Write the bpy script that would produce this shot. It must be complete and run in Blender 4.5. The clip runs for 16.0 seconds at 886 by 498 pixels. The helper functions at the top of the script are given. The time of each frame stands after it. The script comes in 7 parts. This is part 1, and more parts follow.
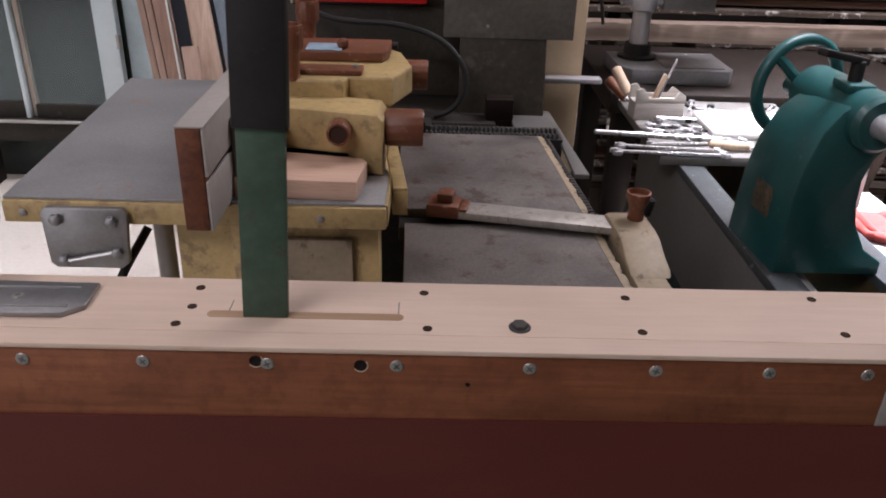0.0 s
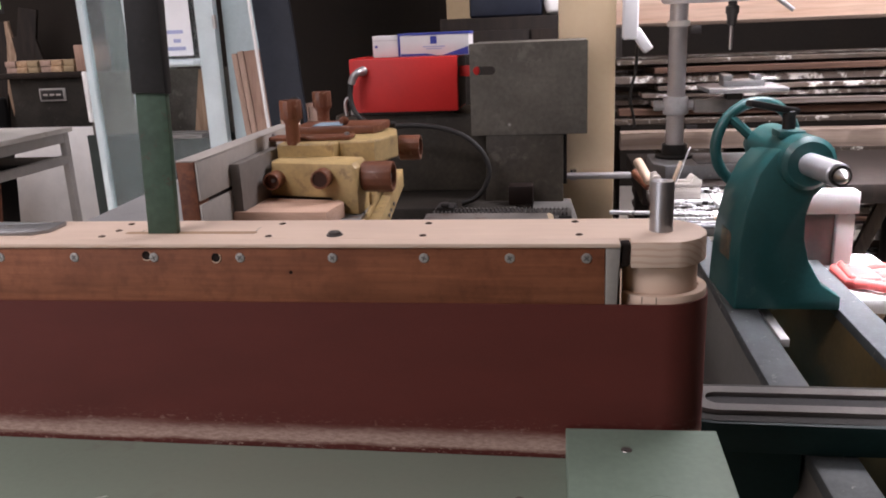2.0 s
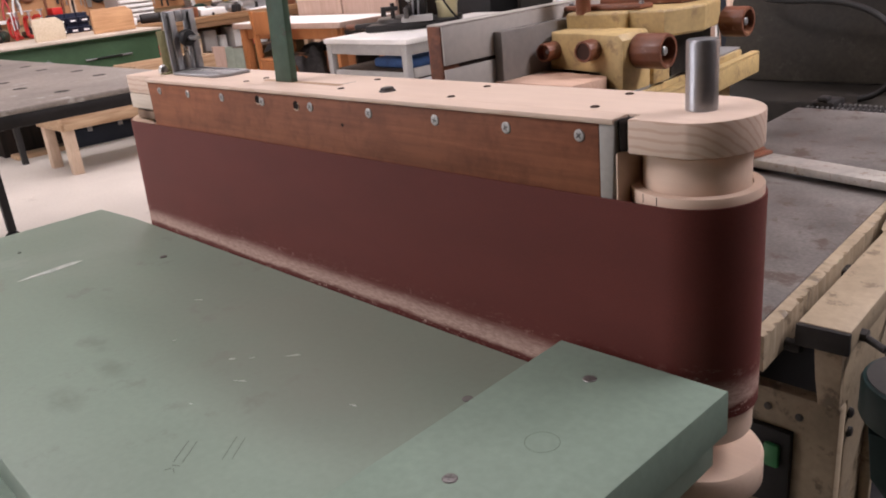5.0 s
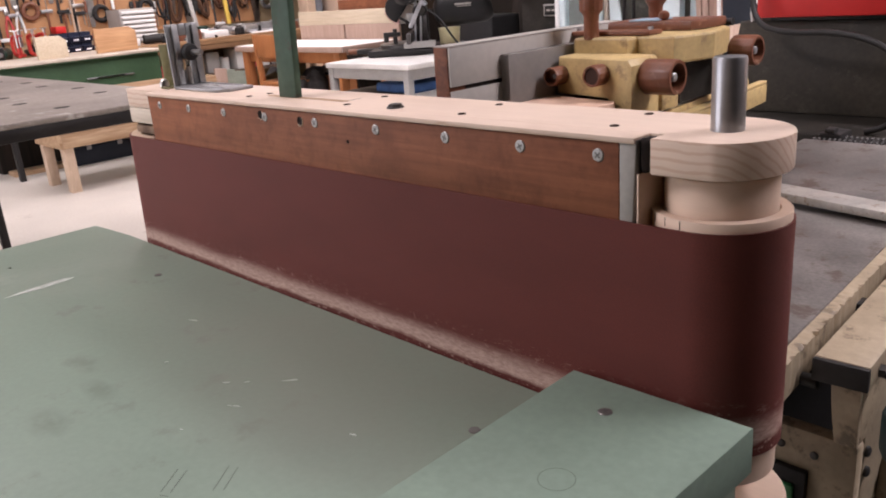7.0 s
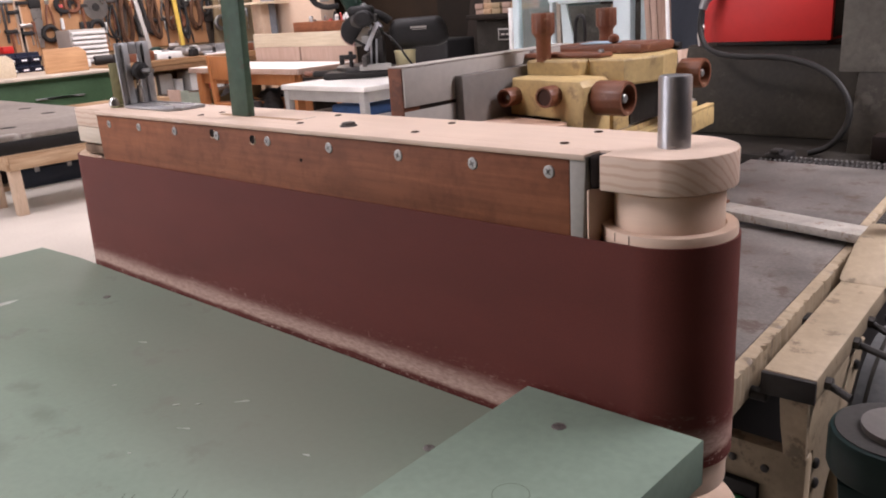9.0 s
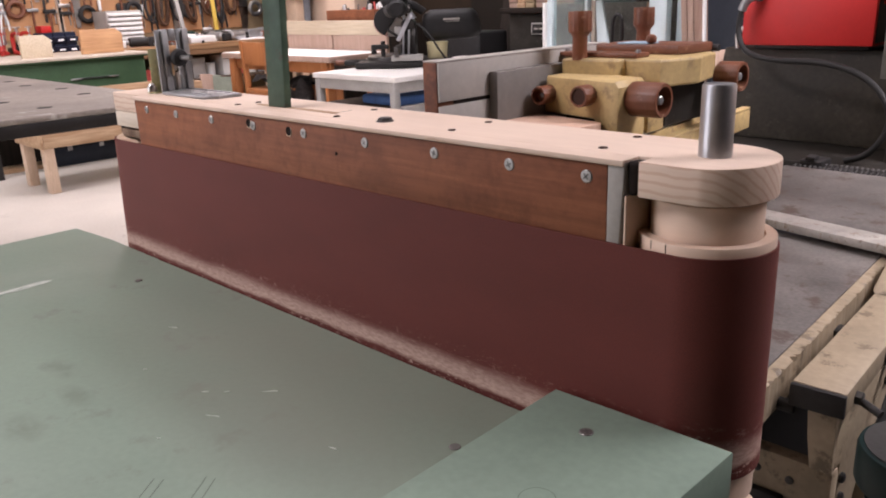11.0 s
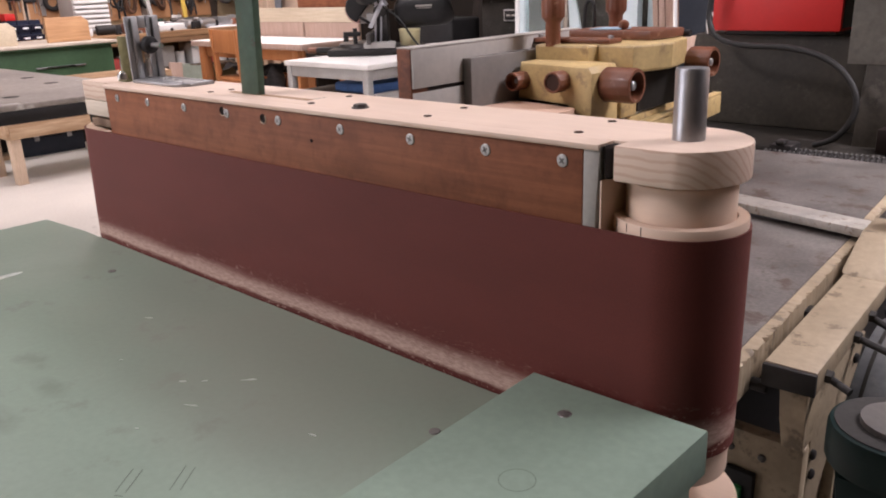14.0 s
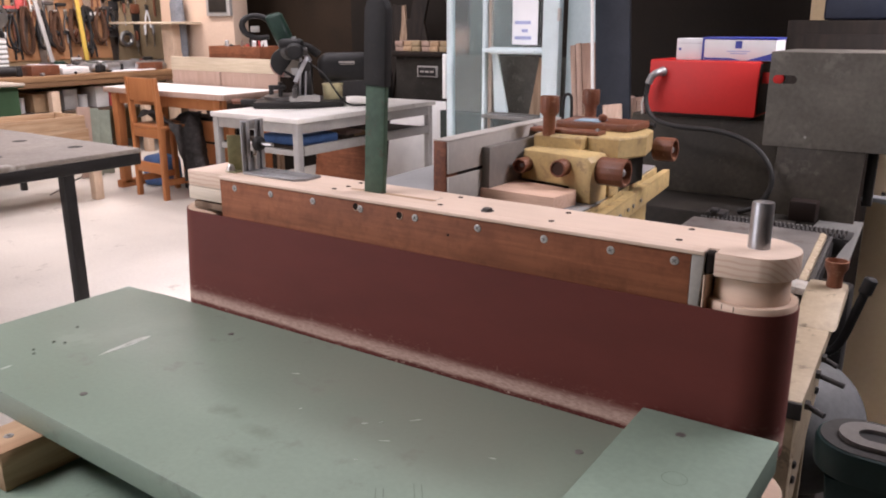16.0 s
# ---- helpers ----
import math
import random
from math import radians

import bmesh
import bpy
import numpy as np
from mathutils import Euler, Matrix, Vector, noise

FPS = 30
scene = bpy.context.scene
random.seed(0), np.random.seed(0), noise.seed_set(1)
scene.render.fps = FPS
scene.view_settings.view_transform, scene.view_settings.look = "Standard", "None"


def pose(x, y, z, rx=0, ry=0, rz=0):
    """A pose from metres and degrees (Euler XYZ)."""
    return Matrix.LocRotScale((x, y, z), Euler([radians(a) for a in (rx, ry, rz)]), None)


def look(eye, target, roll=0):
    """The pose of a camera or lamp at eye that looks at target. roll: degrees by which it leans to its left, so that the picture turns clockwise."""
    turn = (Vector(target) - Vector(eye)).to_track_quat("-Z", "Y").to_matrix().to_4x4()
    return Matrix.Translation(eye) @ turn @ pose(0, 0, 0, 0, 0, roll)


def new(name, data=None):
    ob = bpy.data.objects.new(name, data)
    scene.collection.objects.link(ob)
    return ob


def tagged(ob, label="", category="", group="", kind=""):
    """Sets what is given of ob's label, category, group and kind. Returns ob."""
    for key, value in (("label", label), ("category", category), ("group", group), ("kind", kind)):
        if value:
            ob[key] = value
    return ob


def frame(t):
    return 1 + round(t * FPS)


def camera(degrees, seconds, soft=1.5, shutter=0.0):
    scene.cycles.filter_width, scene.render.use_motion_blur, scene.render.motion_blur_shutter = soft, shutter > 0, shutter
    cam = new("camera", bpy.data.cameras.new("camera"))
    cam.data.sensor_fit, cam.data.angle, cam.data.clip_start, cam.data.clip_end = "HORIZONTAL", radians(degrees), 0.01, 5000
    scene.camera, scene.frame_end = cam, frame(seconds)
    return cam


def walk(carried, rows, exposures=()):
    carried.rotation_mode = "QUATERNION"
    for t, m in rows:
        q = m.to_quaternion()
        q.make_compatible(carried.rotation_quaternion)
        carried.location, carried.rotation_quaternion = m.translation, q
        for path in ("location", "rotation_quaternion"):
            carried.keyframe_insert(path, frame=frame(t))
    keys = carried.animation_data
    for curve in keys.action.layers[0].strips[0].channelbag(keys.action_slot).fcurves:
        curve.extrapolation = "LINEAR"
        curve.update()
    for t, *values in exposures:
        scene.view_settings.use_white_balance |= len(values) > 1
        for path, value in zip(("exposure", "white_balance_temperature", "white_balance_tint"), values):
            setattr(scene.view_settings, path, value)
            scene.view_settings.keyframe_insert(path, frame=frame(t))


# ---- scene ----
cam = camera(58.3, 16.0, soft=1.9)
PATH = [
    (0, (0.4, -0.437, 1.4), (0.442, 1.352, 0.506), 1.9),
    (0.5, (0.397, -0.55, 1.387), (0.34, 1.304, 0.639), 2.7),
    (1, (0.454, -0.664, 1.369), (0.419, 1.187, 0.612), 3.3),
    (1.5, (0.596, -0.697, 1.305), (0.433, 1.171, 0.61), 2.8),
    (1.8, (0.677, -0.694, 1.288), (0.429, 1.214, 0.746), -1.4),
    (2, (0.68, -0.673, 1.291), (0.38, 1.231, 0.755), -2.4),
    (2.5, (0.678, -0.638, 1.314), (0.235, 1.243, 0.796), -2.5),
    (3, (0.818, -0.594, 1.294), (-0.078, 1.082, 0.671), -3.6),
    (3.5, (0.913, -0.59, 1.297), (-0.155, 0.999, 0.719), -4.6),
    (4, (0.98, -0.574, 1.262), (-0.212, 0.885, 0.59), -4.1),
    (4.5, (1.009, -0.485, 1.245), (-0.382, 0.776, 0.554), -1.9),
    (4.7, (1.028, -0.444, 1.226), (-0.348, 0.827, 0.527), -5.9),
    (7, (1.002, -0.428, 1.208), (-0.381, 0.87, 0.573), -4.5),
    (7.5, (1.001, -0.428, 1.209), (-0.364, 0.893, 0.583), -4.5),
    (8, (1.001, -0.425, 1.21), (-0.336, 0.929, 0.595), -4.6),
    (8.2, (1.002, -0.428, 1.206), (-0.323, 0.944, 0.605), -4.6),
    (10.3, (1.006, -0.426, 1.204), (-0.321, 0.949, 0.612), -2.6),
    (10.5, (1.002, -0.429, 1.207), (-0.332, 0.936, 0.609), -2.3),
    (11, (0.999, -0.431, 1.21), (-0.355, 0.91, 0.604), -2.2),
    (11.5, (1.002, -0.431, 1.208), (-0.358, 0.902, 0.597), -2.5),
    (12, (1.006, -0.428, 1.206), (-0.332, 0.925, 0.589), -2.3),
    (12.5, (1.007, -0.427, 1.204), (-0.315, 0.938, 0.581), -1.9),
    (13, (1.005, -0.427, 1.204), (-0.304, 0.948, 0.575), -1.9),
    (13.5, (1.004, -0.428, 1.204), (-0.3, 0.949, 0.57), -2.3),
    (14, (0.999, -0.434, 1.209), (-0.303, 0.943, 0.572), -2.3),
    (14.5, (0.998, -0.474, 1.251), (-0.289, 0.923, 0.624), -0.5),
    (15, (0.992, -0.602, 1.307), (-0.153, 0.93, 0.723), 1.2),
    (15.5, (0.977, -0.711, 1.323), (-0.107, 0.869, 0.751), 0.1),
    (16, (0.939, -0.743, 1.317), (-0.156, 0.838, 0.772), -0.1),
]
walk(
    cam,
    [(t, look(eye, target, roll)) for t, eye, target, roll in PATH],
    [(0.0, -1.10, 6250, 22), (0.5, -1.00, 6350, 23), (1.0, -0.93, 6470, 24), (1.5, -0.74, 6500, 23.5), (2.0, -0.56, 6380, 23), (3.0, -0.50, 6470, 24), (4.5, -0.30, 6420, 23), (7.0, -0.14, 6370, 23.5), (14.0, -0.14, 6370, 23.5), (16.0, -0.16, 6330, 23)],
)

# ---- light ----
world = bpy.data.worlds.new("daylight")
world.use_nodes = True
scene.world = world
sky = world.node_tree.nodes.new("ShaderNodeTexSky")
sky.sky_type = "NISHITA"
sky.sun_disc = False
sky.sun_elevation, sky.sun_rotation = radians(35), radians(200)
background = world.node_tree.nodes["Background"]
world.node_tree.links.new(sky.outputs["Color"], background.inputs["Color"])
background.inputs["Strength"].default_value = 0.06


def area(name, place, target, wide, high, watts, colour, spread=180):
    lamp = bpy.data.lights.new(name, "AREA")
    lamp.shape, lamp.size, lamp.size_y, lamp.energy, lamp.color = "RECTANGLE", wide, high, watts, colour
    lamp.spread = radians(spread)
    ob = new(name, lamp)
    ob.matrix_world = look(place, target)
    return ob


# overhead area lamps and a south daylight panel, added as fill; sources unseen
area("overhead_fill", (-0.9, -1.2, 3.0), (-0.8, -1.1, 0), 1.5, 0.6, 78, (1.0, 0.96, 0.93))
area("overhead_fill", (-0.5, 0.9, 3.0), (-0.2, 1.4, 0), 2.4, 0.9, 20, (1.0, 0.96, 0.93))
for x, y, watts in ((-3.3, 3.2, 78), (-4.6, 1.3, 66), (-4.5, -0.9, 50)):
    area("overhead_fill", (x, y, 3.0), (x - 1.6, y, 0), 2.4, 0.8, watts, (1.0, 0.97, 0.94))
area("overhead_fill", (2.0, 1.9, 3.0), (2.0, 3.05, 0.9), 1.7, 1.5, 265, (1.0, 0.98, 0.97))
# narrow lamps added to brighten the lathe and the floor by the frames
area("narrow_fill", (1.52, 1.25, 3.0), (1.52, 1.26, 0), 0.25, 1.3, 54, (0.94, 0.97, 1.0), 36)
area("narrow_fill", (-1.35, 1.9, 3.0), (-1.35, 1.91, 0), 1.2, 0.6, 26, (0.94, 0.98, 1.0), 60)
area("overhead_fill", (-6.2, 4.0, 3.0), (-6.2, 4.0, 0), 1.5, 0.35, 80, (1.0, 0.93, 0.86))
area("south_fill", (-3.6, -3.95, 1.5), (-3.6, 2, 0.6), 3.6, 2.6, 105, (0.93, 0.97, 1.0))


# ---- materials ----
def nodes_of(name):
    m = bpy.data.materials.new(name)
    m.use_nodes = True
    t = m.node_tree
    return m, t, t.nodes["Principled BSDF"], t.nodes.new("ShaderNodeTexCoord")


def noise_tex(t, co, scale, detail=5, stretch=None, rough=0.55, distortion=0.0):
    n = t.nodes.new("ShaderNodeTexNoise")
    n.inputs["Scale"].default_value, n.inputs["Detail"].default_value = scale, detail
    n.inputs["Roughness"].default_value, n.inputs["Distortion"].default_value = rough, distortion
    if stretch:
        p = t.nodes.new("ShaderNodeMapping")
        p.inputs["Scale"].default_value = stretch
        t.links.new(co, p.inputs["Vector"])
        co = p.outputs["Vector"]
    t.links.new(co, n.inputs["Vector"])
    return n


def ramp(t, socket, stops):
    r = t.nodes.new("ShaderNodeValToRGB")
    while len(r.color_ramp.elements) < len(stops):
        r.color_ramp.elements.new(0.5)
    for e, (at, c) in zip(r.color_ramp.elements, stops):
        e.position, e.color = at, (c if len(c) == 4 else (*c, 1))
    t.links.new(socket, r.inputs["Fac"])
    return r.outputs["Color"]


def mix(t, kind, fac, a, b):
    x = t.nodes.new("ShaderNodeMix")
    x.data_type, x.blend_type = "RGBA", kind
    for value, port in ((fac, 0), (a, 6), (b, 7)):
        if hasattr(value, "is_linked"):
            t.links.new(value, x.inputs[port])
        elif isinstance(value, (int, float)):
            x.inputs[port].default_value = value
        else:
            x.inputs[port].default_value = (*value[:3], 1)
    return x.outputs[2]


def bump(t, bsdf, socket, strength, distance=0.001):
    b = t.nodes.new("ShaderNodeBump")
    b.inputs["Strength"].default_value, b.inputs["Distance"].default_value = strength, distance
    t.links.new(socket, b.inputs["Height"])
    t.links.new(b.outputs["Normal"], bsdf.inputs["Normal"])


def plain(name, colour, rough=0.5, metal=0.0, var=0.18, grain=90.0, stain=9.0, relief=0.15, dirt=None, dirt_from=0.58, each=0.0, coat=0.0):
    """Paint, metal, plastic, cloth: two scales of tone, worn roughness, fine relief, and dirt or chips where given."""
    m, t, bsdf, co = nodes_of(name)
    fine = noise_tex(t, co.outputs["Object"], grain, 4)
    wide = noise_tex(t, co.outputs["Object"], stain, 5, distortion=0.4)
    low, high = [max(0, c * (1 - var)) for c in colour], [min(1, c * (1 + var)) for c in colour]
    base = ramp(t, wide.outputs["Fac"], [(0.3, low), (0.7, high)])
    base = mix(t, "OVERLAY", var * 1.2, base, ramp(t, fine.outputs["Fac"], [(0.3, (0.3, 0.3, 0.3)), (0.7, (0.7, 0.7, 0.7))]))
    if dirt:
        spots = noise_tex(t, co.outputs["Object"], stain * 3.1, 7, rough=0.7)
        base = mix(t, "MIX", ramp(t, spots.outputs["Fac"], [(dirt_from, (0, 0, 0)), (dirt_from + 0.08, (1, 1, 1))]), base, dirt)
    if each:
        info = t.nodes.new("ShaderNodeObjectInfo")
        base = mix(t, "MULTIPLY", 1.0, base, ramp(t, info.outputs["Random"], [(0, (1 - each,) * 3), (1, (1, 1, 1))]))
    t.links.new(base, bsdf.inputs["Base Color"])
    r = t.nodes.new("ShaderNodeMapRange")
    r.inputs["To Min"].default_value, r.inputs["To Max"].default_value = max(0.05, rough - 0.12), min(1, rough + 0.12)
    t.links.new(wide.outputs["Fac"], r.inputs["Value"])
    t.links.new(r.outputs["Result"], bsdf.inputs["Roughness"])
    bsdf.inputs["Metallic"].default_value = metal
    if max(colour) < 0.12 and coat == 0:
        bsdf.inputs["Specular IOR Level"].default_value = 0.22
    bsdf.inputs["Coat Weight"].default_value = coat
    bump(t, bsdf, fine.outputs["Fac"], relief)
    return m


def wood(name, light, dark, along="x", scale=1.0, rough=0.6, each=0.15, contrast=1.0, knots=False, stain=0.5, pore=0.35):
    """Sawn timber: stretched grain in two scales, pores as relief, a tone of its own for each piece."""
    m, t, bsdf, co = nodes_of(name)
    s = {"x": (1.2, 22, 22), "y": (22, 1.2, 22), "z": (22, 22, 1.2)}[along]
    s = [v * scale for v in s]
    info = t.nodes.new("ShaderNodeObjectInfo")
    shift = t.nodes.new("ShaderNodeVectorMath")
    shift.operation = "ADD"
    far = t.nodes.new("ShaderNodeMath")
    far.operation, far.inputs[1].default_value = "MULTIPLY", 37.0
    t.links.new(info.outputs["Random"], far.inputs[0])
    t.links.new(co.outputs["Object"], shift.inputs[0])
    t.links.new(far.outputs[0], shift.inputs[1])
    here = shift.outputs[0]
    rings = noise_tex(t, here, 1.6, 3, s, 0.5, 1.2)
    pores = noise_tex(t, here, 9.0, 4, s, 0.7)
    broad = noise_tex(t, here, 5.0 * scale, 3)
    mid = [(a + b) / 2 for a, b in zip(light, dark)]
    c = 0.16 / contrast
    base = ramp(t, rings.outputs["Fac"], [(0.5 - c, dark), (0.5, mid), (0.5 + c, light)])
    base = mix(t, "MULTIPLY", pore, base, ramp(t, pores.outputs["Fac"], [(0.35, (0.55, 0.5, 0.45)), (0.6, (1, 1, 1))]))
    base = mix(t, "MULTIPLY", stain, base, ramp(t, broad.outputs["Fac"], [(0.3, (0.75, 0.72, 0.7)), (0.7, (1, 1, 1))]))
    if knots:
        k = t.nodes.new("ShaderNodeTexVoronoi")
        k.inputs["Scale"].default_value = 7.0
        t.links.new(here, k.inputs["Vector"])
        base = mix(t, "MIX", ramp(t, k.outputs["Distance"], [(0.03, (0.8, 0.8, 0.8)), (0.075, (0, 0, 0))]), base, [v * 0.35 for v in dark])
    if each:
        base = mix(t, "MULTIPLY", 1.0, base, ramp(t, info.outputs["Random"], [(0, (1 - each,) * 3), (1, (1, 1, 1))]))
    t.links.new(base, bsdf.inputs["Base Color"])
    bsdf.inputs["Roughness"].default_value = rough
    bsdf.inputs["Specular IOR Level"].default_value = 0.25
    bump(t, bsdf, pores.outputs["Fac"], 0.18)
    return m


def belt_material():
    """Brown-red abrasive cloth with a crust of wood dust along its lower rim."""
    m, t, bsdf, co = nodes_of("abrasive_cloth")
    grit = noise_tex(t, co.outputs["Object"], 1400, 2)
    wide = noise_tex(t, co.outputs["Object"], 7, 4, (1, 1, 2.5))
    base = ramp(t, wide.outputs["Fac"], [(0.3, (0.100, 0.022, 0.016)), (0.7, (0.128, 0.028, 0.021))])
    base = mix(t, "OVERLAY", 0.45, base, ramp(t, grit.outputs["Fac"], [(0.3, (0.3, 0.3, 0.3)), (0.7, (0.7, 0.7, 0.7))]))
    split = t.nodes.new("ShaderNodeSeparateXYZ")
    t.links.new(co.outputs["Object"], split.inputs[0])
    smear = noise_tex(t, co.outputs["Object"], 16, 7, (0.55, 0.55, 3.0), 0.75)
    specks = noise_tex(t, co.outputs["Object"], 420, 5, (0.30, 0.30, 1.0), 0.75)

    def math_node(kind, a, b):
        n = t.nodes.new("ShaderNodeMath")
        n.operation = kind
        for i, v in enumerate((a, b)):
            if hasattr(v, "is_linked"):
                t.links.new(v, n.inputs[i])
            else:
                n.inputs[i].default_value = v
        return n.outputs[0]

    # height above the rim, made ragged by the smear
    ragged = math_node("ADD", math_node("SUBTRACT", split.outputs["Z"], 0.0735), math_node("MULTIPLY", math_node("SUBTRACT", smear.outputs["Fac"], 0.5), 0.016))
    band = ramp(t, ragged, [(0.0078, (0, 0, 0)), (0.0105, (1, 1, 1)), (0.0200, (0.85, 0.85, 0.85)), (0.0300, (0, 0, 0))])
    thin = ramp(t, specks.outputs["Fac"], [(0.40, (0.55, 0.55, 0.55)), (0.58, (0.88, 0.88, 0.88))])
    dust = mix(t, "MULTIPLY", 1.0, band, thin)
    upper = ramp(t, ragged, [(0.020, (1, 1, 1)), (0.046, (0, 0, 0))])
    stray = mix(t, "MULTIPLY", 1.0, upper, ramp(t, specks.outputs["Fac"], [(0.59, (0, 0, 0)), (0.66, (0.55, 0.55, 0.55))]))
    flecks = noise_tex(t, co.outputs["Object"], 210, 4, (0.5, 0.5, 1.0), 0.65)
    patchy = noise_tex(t, co.outputs["Object"], 24, 3, (1.0, 1.0, 1.0), 0.5)
    reach = mix(t, "MULTIPLY", 1.0, ramp(t, ragged, [(0.016, (0.7, 0.7, 0.7)), (0.042, (0, 0, 0))]), ramp(t, patchy.outputs["Fac"], [(0.42, (0.25, 0.25, 0.25)), (0.60, (1, 1, 1))]))
    crumbs = mix(t, "MULTIPLY", 1.0, reach, ramp(t, flecks.outputs["Fac"], [(0.580, (0, 0, 0)), (0.625, (1, 1, 1))]))
    cover = mix(t, "LIGHTEN", 1.0, mix(t, "LIGHTEN", 1.0, dust, stray), crumbs)
    base = mix(t, "MIX", cover, base, (0.62, 0.45, 0.37))
    t.links.new(base, bsdf.inputs["Base Color"])
    bsdf.inputs["Roughness"].default_value = 0.62
    bsdf.inputs["Specular IOR Level"].default_value = 0.30
    bsdf.inputs["Sheen Weight"].default_value = 0.14
    bsdf.inputs["Sheen Roughness"].default_value = 0.45
    bsdf.inputs["Sheen Tint"].default_value = (0.95, 0.40, 0.34, 1)
    bump(t, bsdf, grit.outputs["Fac"], 0.35, 0.0004)
    return m


def glass_material(name, tint, rough=0.04):
    m, t, bsdf, co = nodes_of(name)
    bsdf.inputs["Base Color"].default_value = (*tint, 1)
    bsdf.inputs["Transmission Weight"].default_value = 0.95
    bsdf.inputs["IOR"].default_value = 1.3
    dust = noise_tex(t, co.outputs["Object"], 6, 5)
    r = t.nodes.new("ShaderNodeMapRange")
    r.inputs["To Min"].default_value, r.inputs["To Max"].default_value = rough, rough + 0.25
    t.links.new(dust.outputs["Fac"], r.inputs["Value"])
    t.links.new(r.outputs["Result"], bsdf.inputs["Roughness"])
    return m


def glow(name, colour, strength):
    m, t, bsdf, co = nodes_of(name)
    leaves = noise_tex(t, co.outputs["Object"], 5, 6)
    c = ramp(t, leaves.outputs["Fac"], [(0.35, [v * 0.4 for v in colour]), (0.65, colour)])
    t.links.new(c, bsdf.inputs["Emission Color"])
    bsdf.inputs["Emission Strength"].default_value = strength
    bsdf.inputs["Base Color"].default_value = (0, 0, 0, 1)
    return m


PINE = wood("planed_pine", (0.81, 0.645, 0.525), (0.775, 0.605, 0.485), "x", 1.2, 0.55, 0.0, 0.4, False, 0.5, 0.10)
PINE_FACE = wood("planed_pine_face", (0.81, 0.645, 0.525), (0.78, 0.61, 0.49), "x", 1.2, 0.55, 0.0, 0.45, False, 0.5, 0.12)
OFFCUT_PINE = wood("pinkish_pine", (0.70, 0.485, 0.37), (0.62, 0.405, 0.295), "x", 1.4, 0.55, 0.0, 0.8)
PINE_Z = wood("turned_pine", (0.78, 0.61, 0.46), (0.70, 0.52, 0.375), "z", 1.6, 0.55, 0.08, 0.7)
TURNED = wood("turned_smooth_pine", (0.75, 0.575, 0.45), (0.69, 0.515, 0.39), "x", 0.8, 0.5, 0.0, 0.35, False, 0.3, 0.1)
PINE_Y = wood("pine_planks", (0.66, 0.47, 0.30), (0.45, 0.28, 0.16), "y", 0.9, 0.6, 0.2, 0.9)
WHITE_WOOD = wood("whitish_softwood", (0.83, 0.74, 0.62), (0.76, 0.66, 0.53), "x", 0.6, 0.55, 0.1, 0.4)
PLY = wood("pale_plywood", (0.76, 0.65, 0.49), (0.68, 0.56, 0.40), "x", 0.4, 0.55, 0.15, 0.4)
PINE_TREE = PINE.node_tree
rings_at = PINE_TREE.nodes.new("ShaderNodeMapping")
rings_at.inputs["Location"].default_value = (0.0, 0.11, -0.17)
year_rings = PINE_TREE.nodes.new("ShaderNodeTexWave")
year_rings.wave_type, year_rings.rings_direction = "RINGS", "X"
year_rings.inputs["Scale"].default_value, year_rings.inputs["Distortion"].default_value = 62.0, 4.0
year_rings.inputs["Detail"].default_value, year_rings.inputs["Detail Scale"].default_value = 3.0, 0.6
PINE_TREE.links.new(PINE_TREE.nodes["Texture Coordinate"].outputs["Object"], rings_at.inputs["Vector"])
PINE_TREE.links.new(rings_at.outputs["Vector"], year_rings.inputs["Vector"])
pine_bsdf = PINE_TREE.nodes["Principled BSDF"]
pine_before = pine_bsdf.inputs["Base Color"].links[0].from_socket
PINE_TREE.links.new(mix(PINE_TREE, "MULTIPLY", 0.42, pine_before, ramp(PINE_TREE, year_rings.outputs["Fac"], [(0.62, (1, 1, 1)), (0.92, (0.72, 0.52, 0.38))])), pine_bsdf.inputs["Base Color"])
MAHOGANY = wood("red_brown_hardwood", (0.37, 0.140, 0.068), (0.235, 0.086, 0.042), "x", 1.3, 0.55, 0.0, 0.7, True, 1.0)
# handled and stained patches on the old plank
OLD = MAHOGANY.node_tree
old_at = OLD.nodes.new("ShaderNodeTexCoord")
blot = noise_tex(OLD, old_at.outputs["Object"], 17, 5, (0.8, 1.0, 1.0), 0.65)
blot_fine = noise_tex(OLD, old_at.outputs["Object"], 75, 5, (1.0, 1.0, 0.7), 0.7)
old_bsdf = OLD.nodes["Principled BSDF"]
old_before = old_bsdf.inputs["Base Color"].links[0].from_socket
old_mid = mix(OLD, "MULTIPLY", 0.5, old_before, ramp(OLD, blot.outputs["Fac"], [(0.34, (0.50, 0.44, 0.46)), (0.55, (1, 1, 1))]))
OLD.links.new(mix(OLD, "MULTIPLY", 0.4, old_mid, ramp(OLD, blot_fine.outputs["Fac"], [(0.34, (0.55, 0.50, 0.50)), (0.50, (1, 1, 1))])), old_bsdf.inputs["Base Color"])
REDWOOD = wood("brown_fence_wood", (0.22, 0.085, 0.045), (0.13, 0.05, 0.03), "y", 1.4, 0.5, 0.1)
ORANGE_WOOD = wood("orange_lacquered_beech", (0.50, 0.205, 0.078), (0.40, 0.15, 0.055), "z", 0.8, 0.42, 0.12, 0.5)
ROUGH_WOOD = wood("rough_sawn_timber", (0.22, 0.16, 0.12), (0.09, 0.065, 0.048), "x", 0.8, 0.8, 0.6)
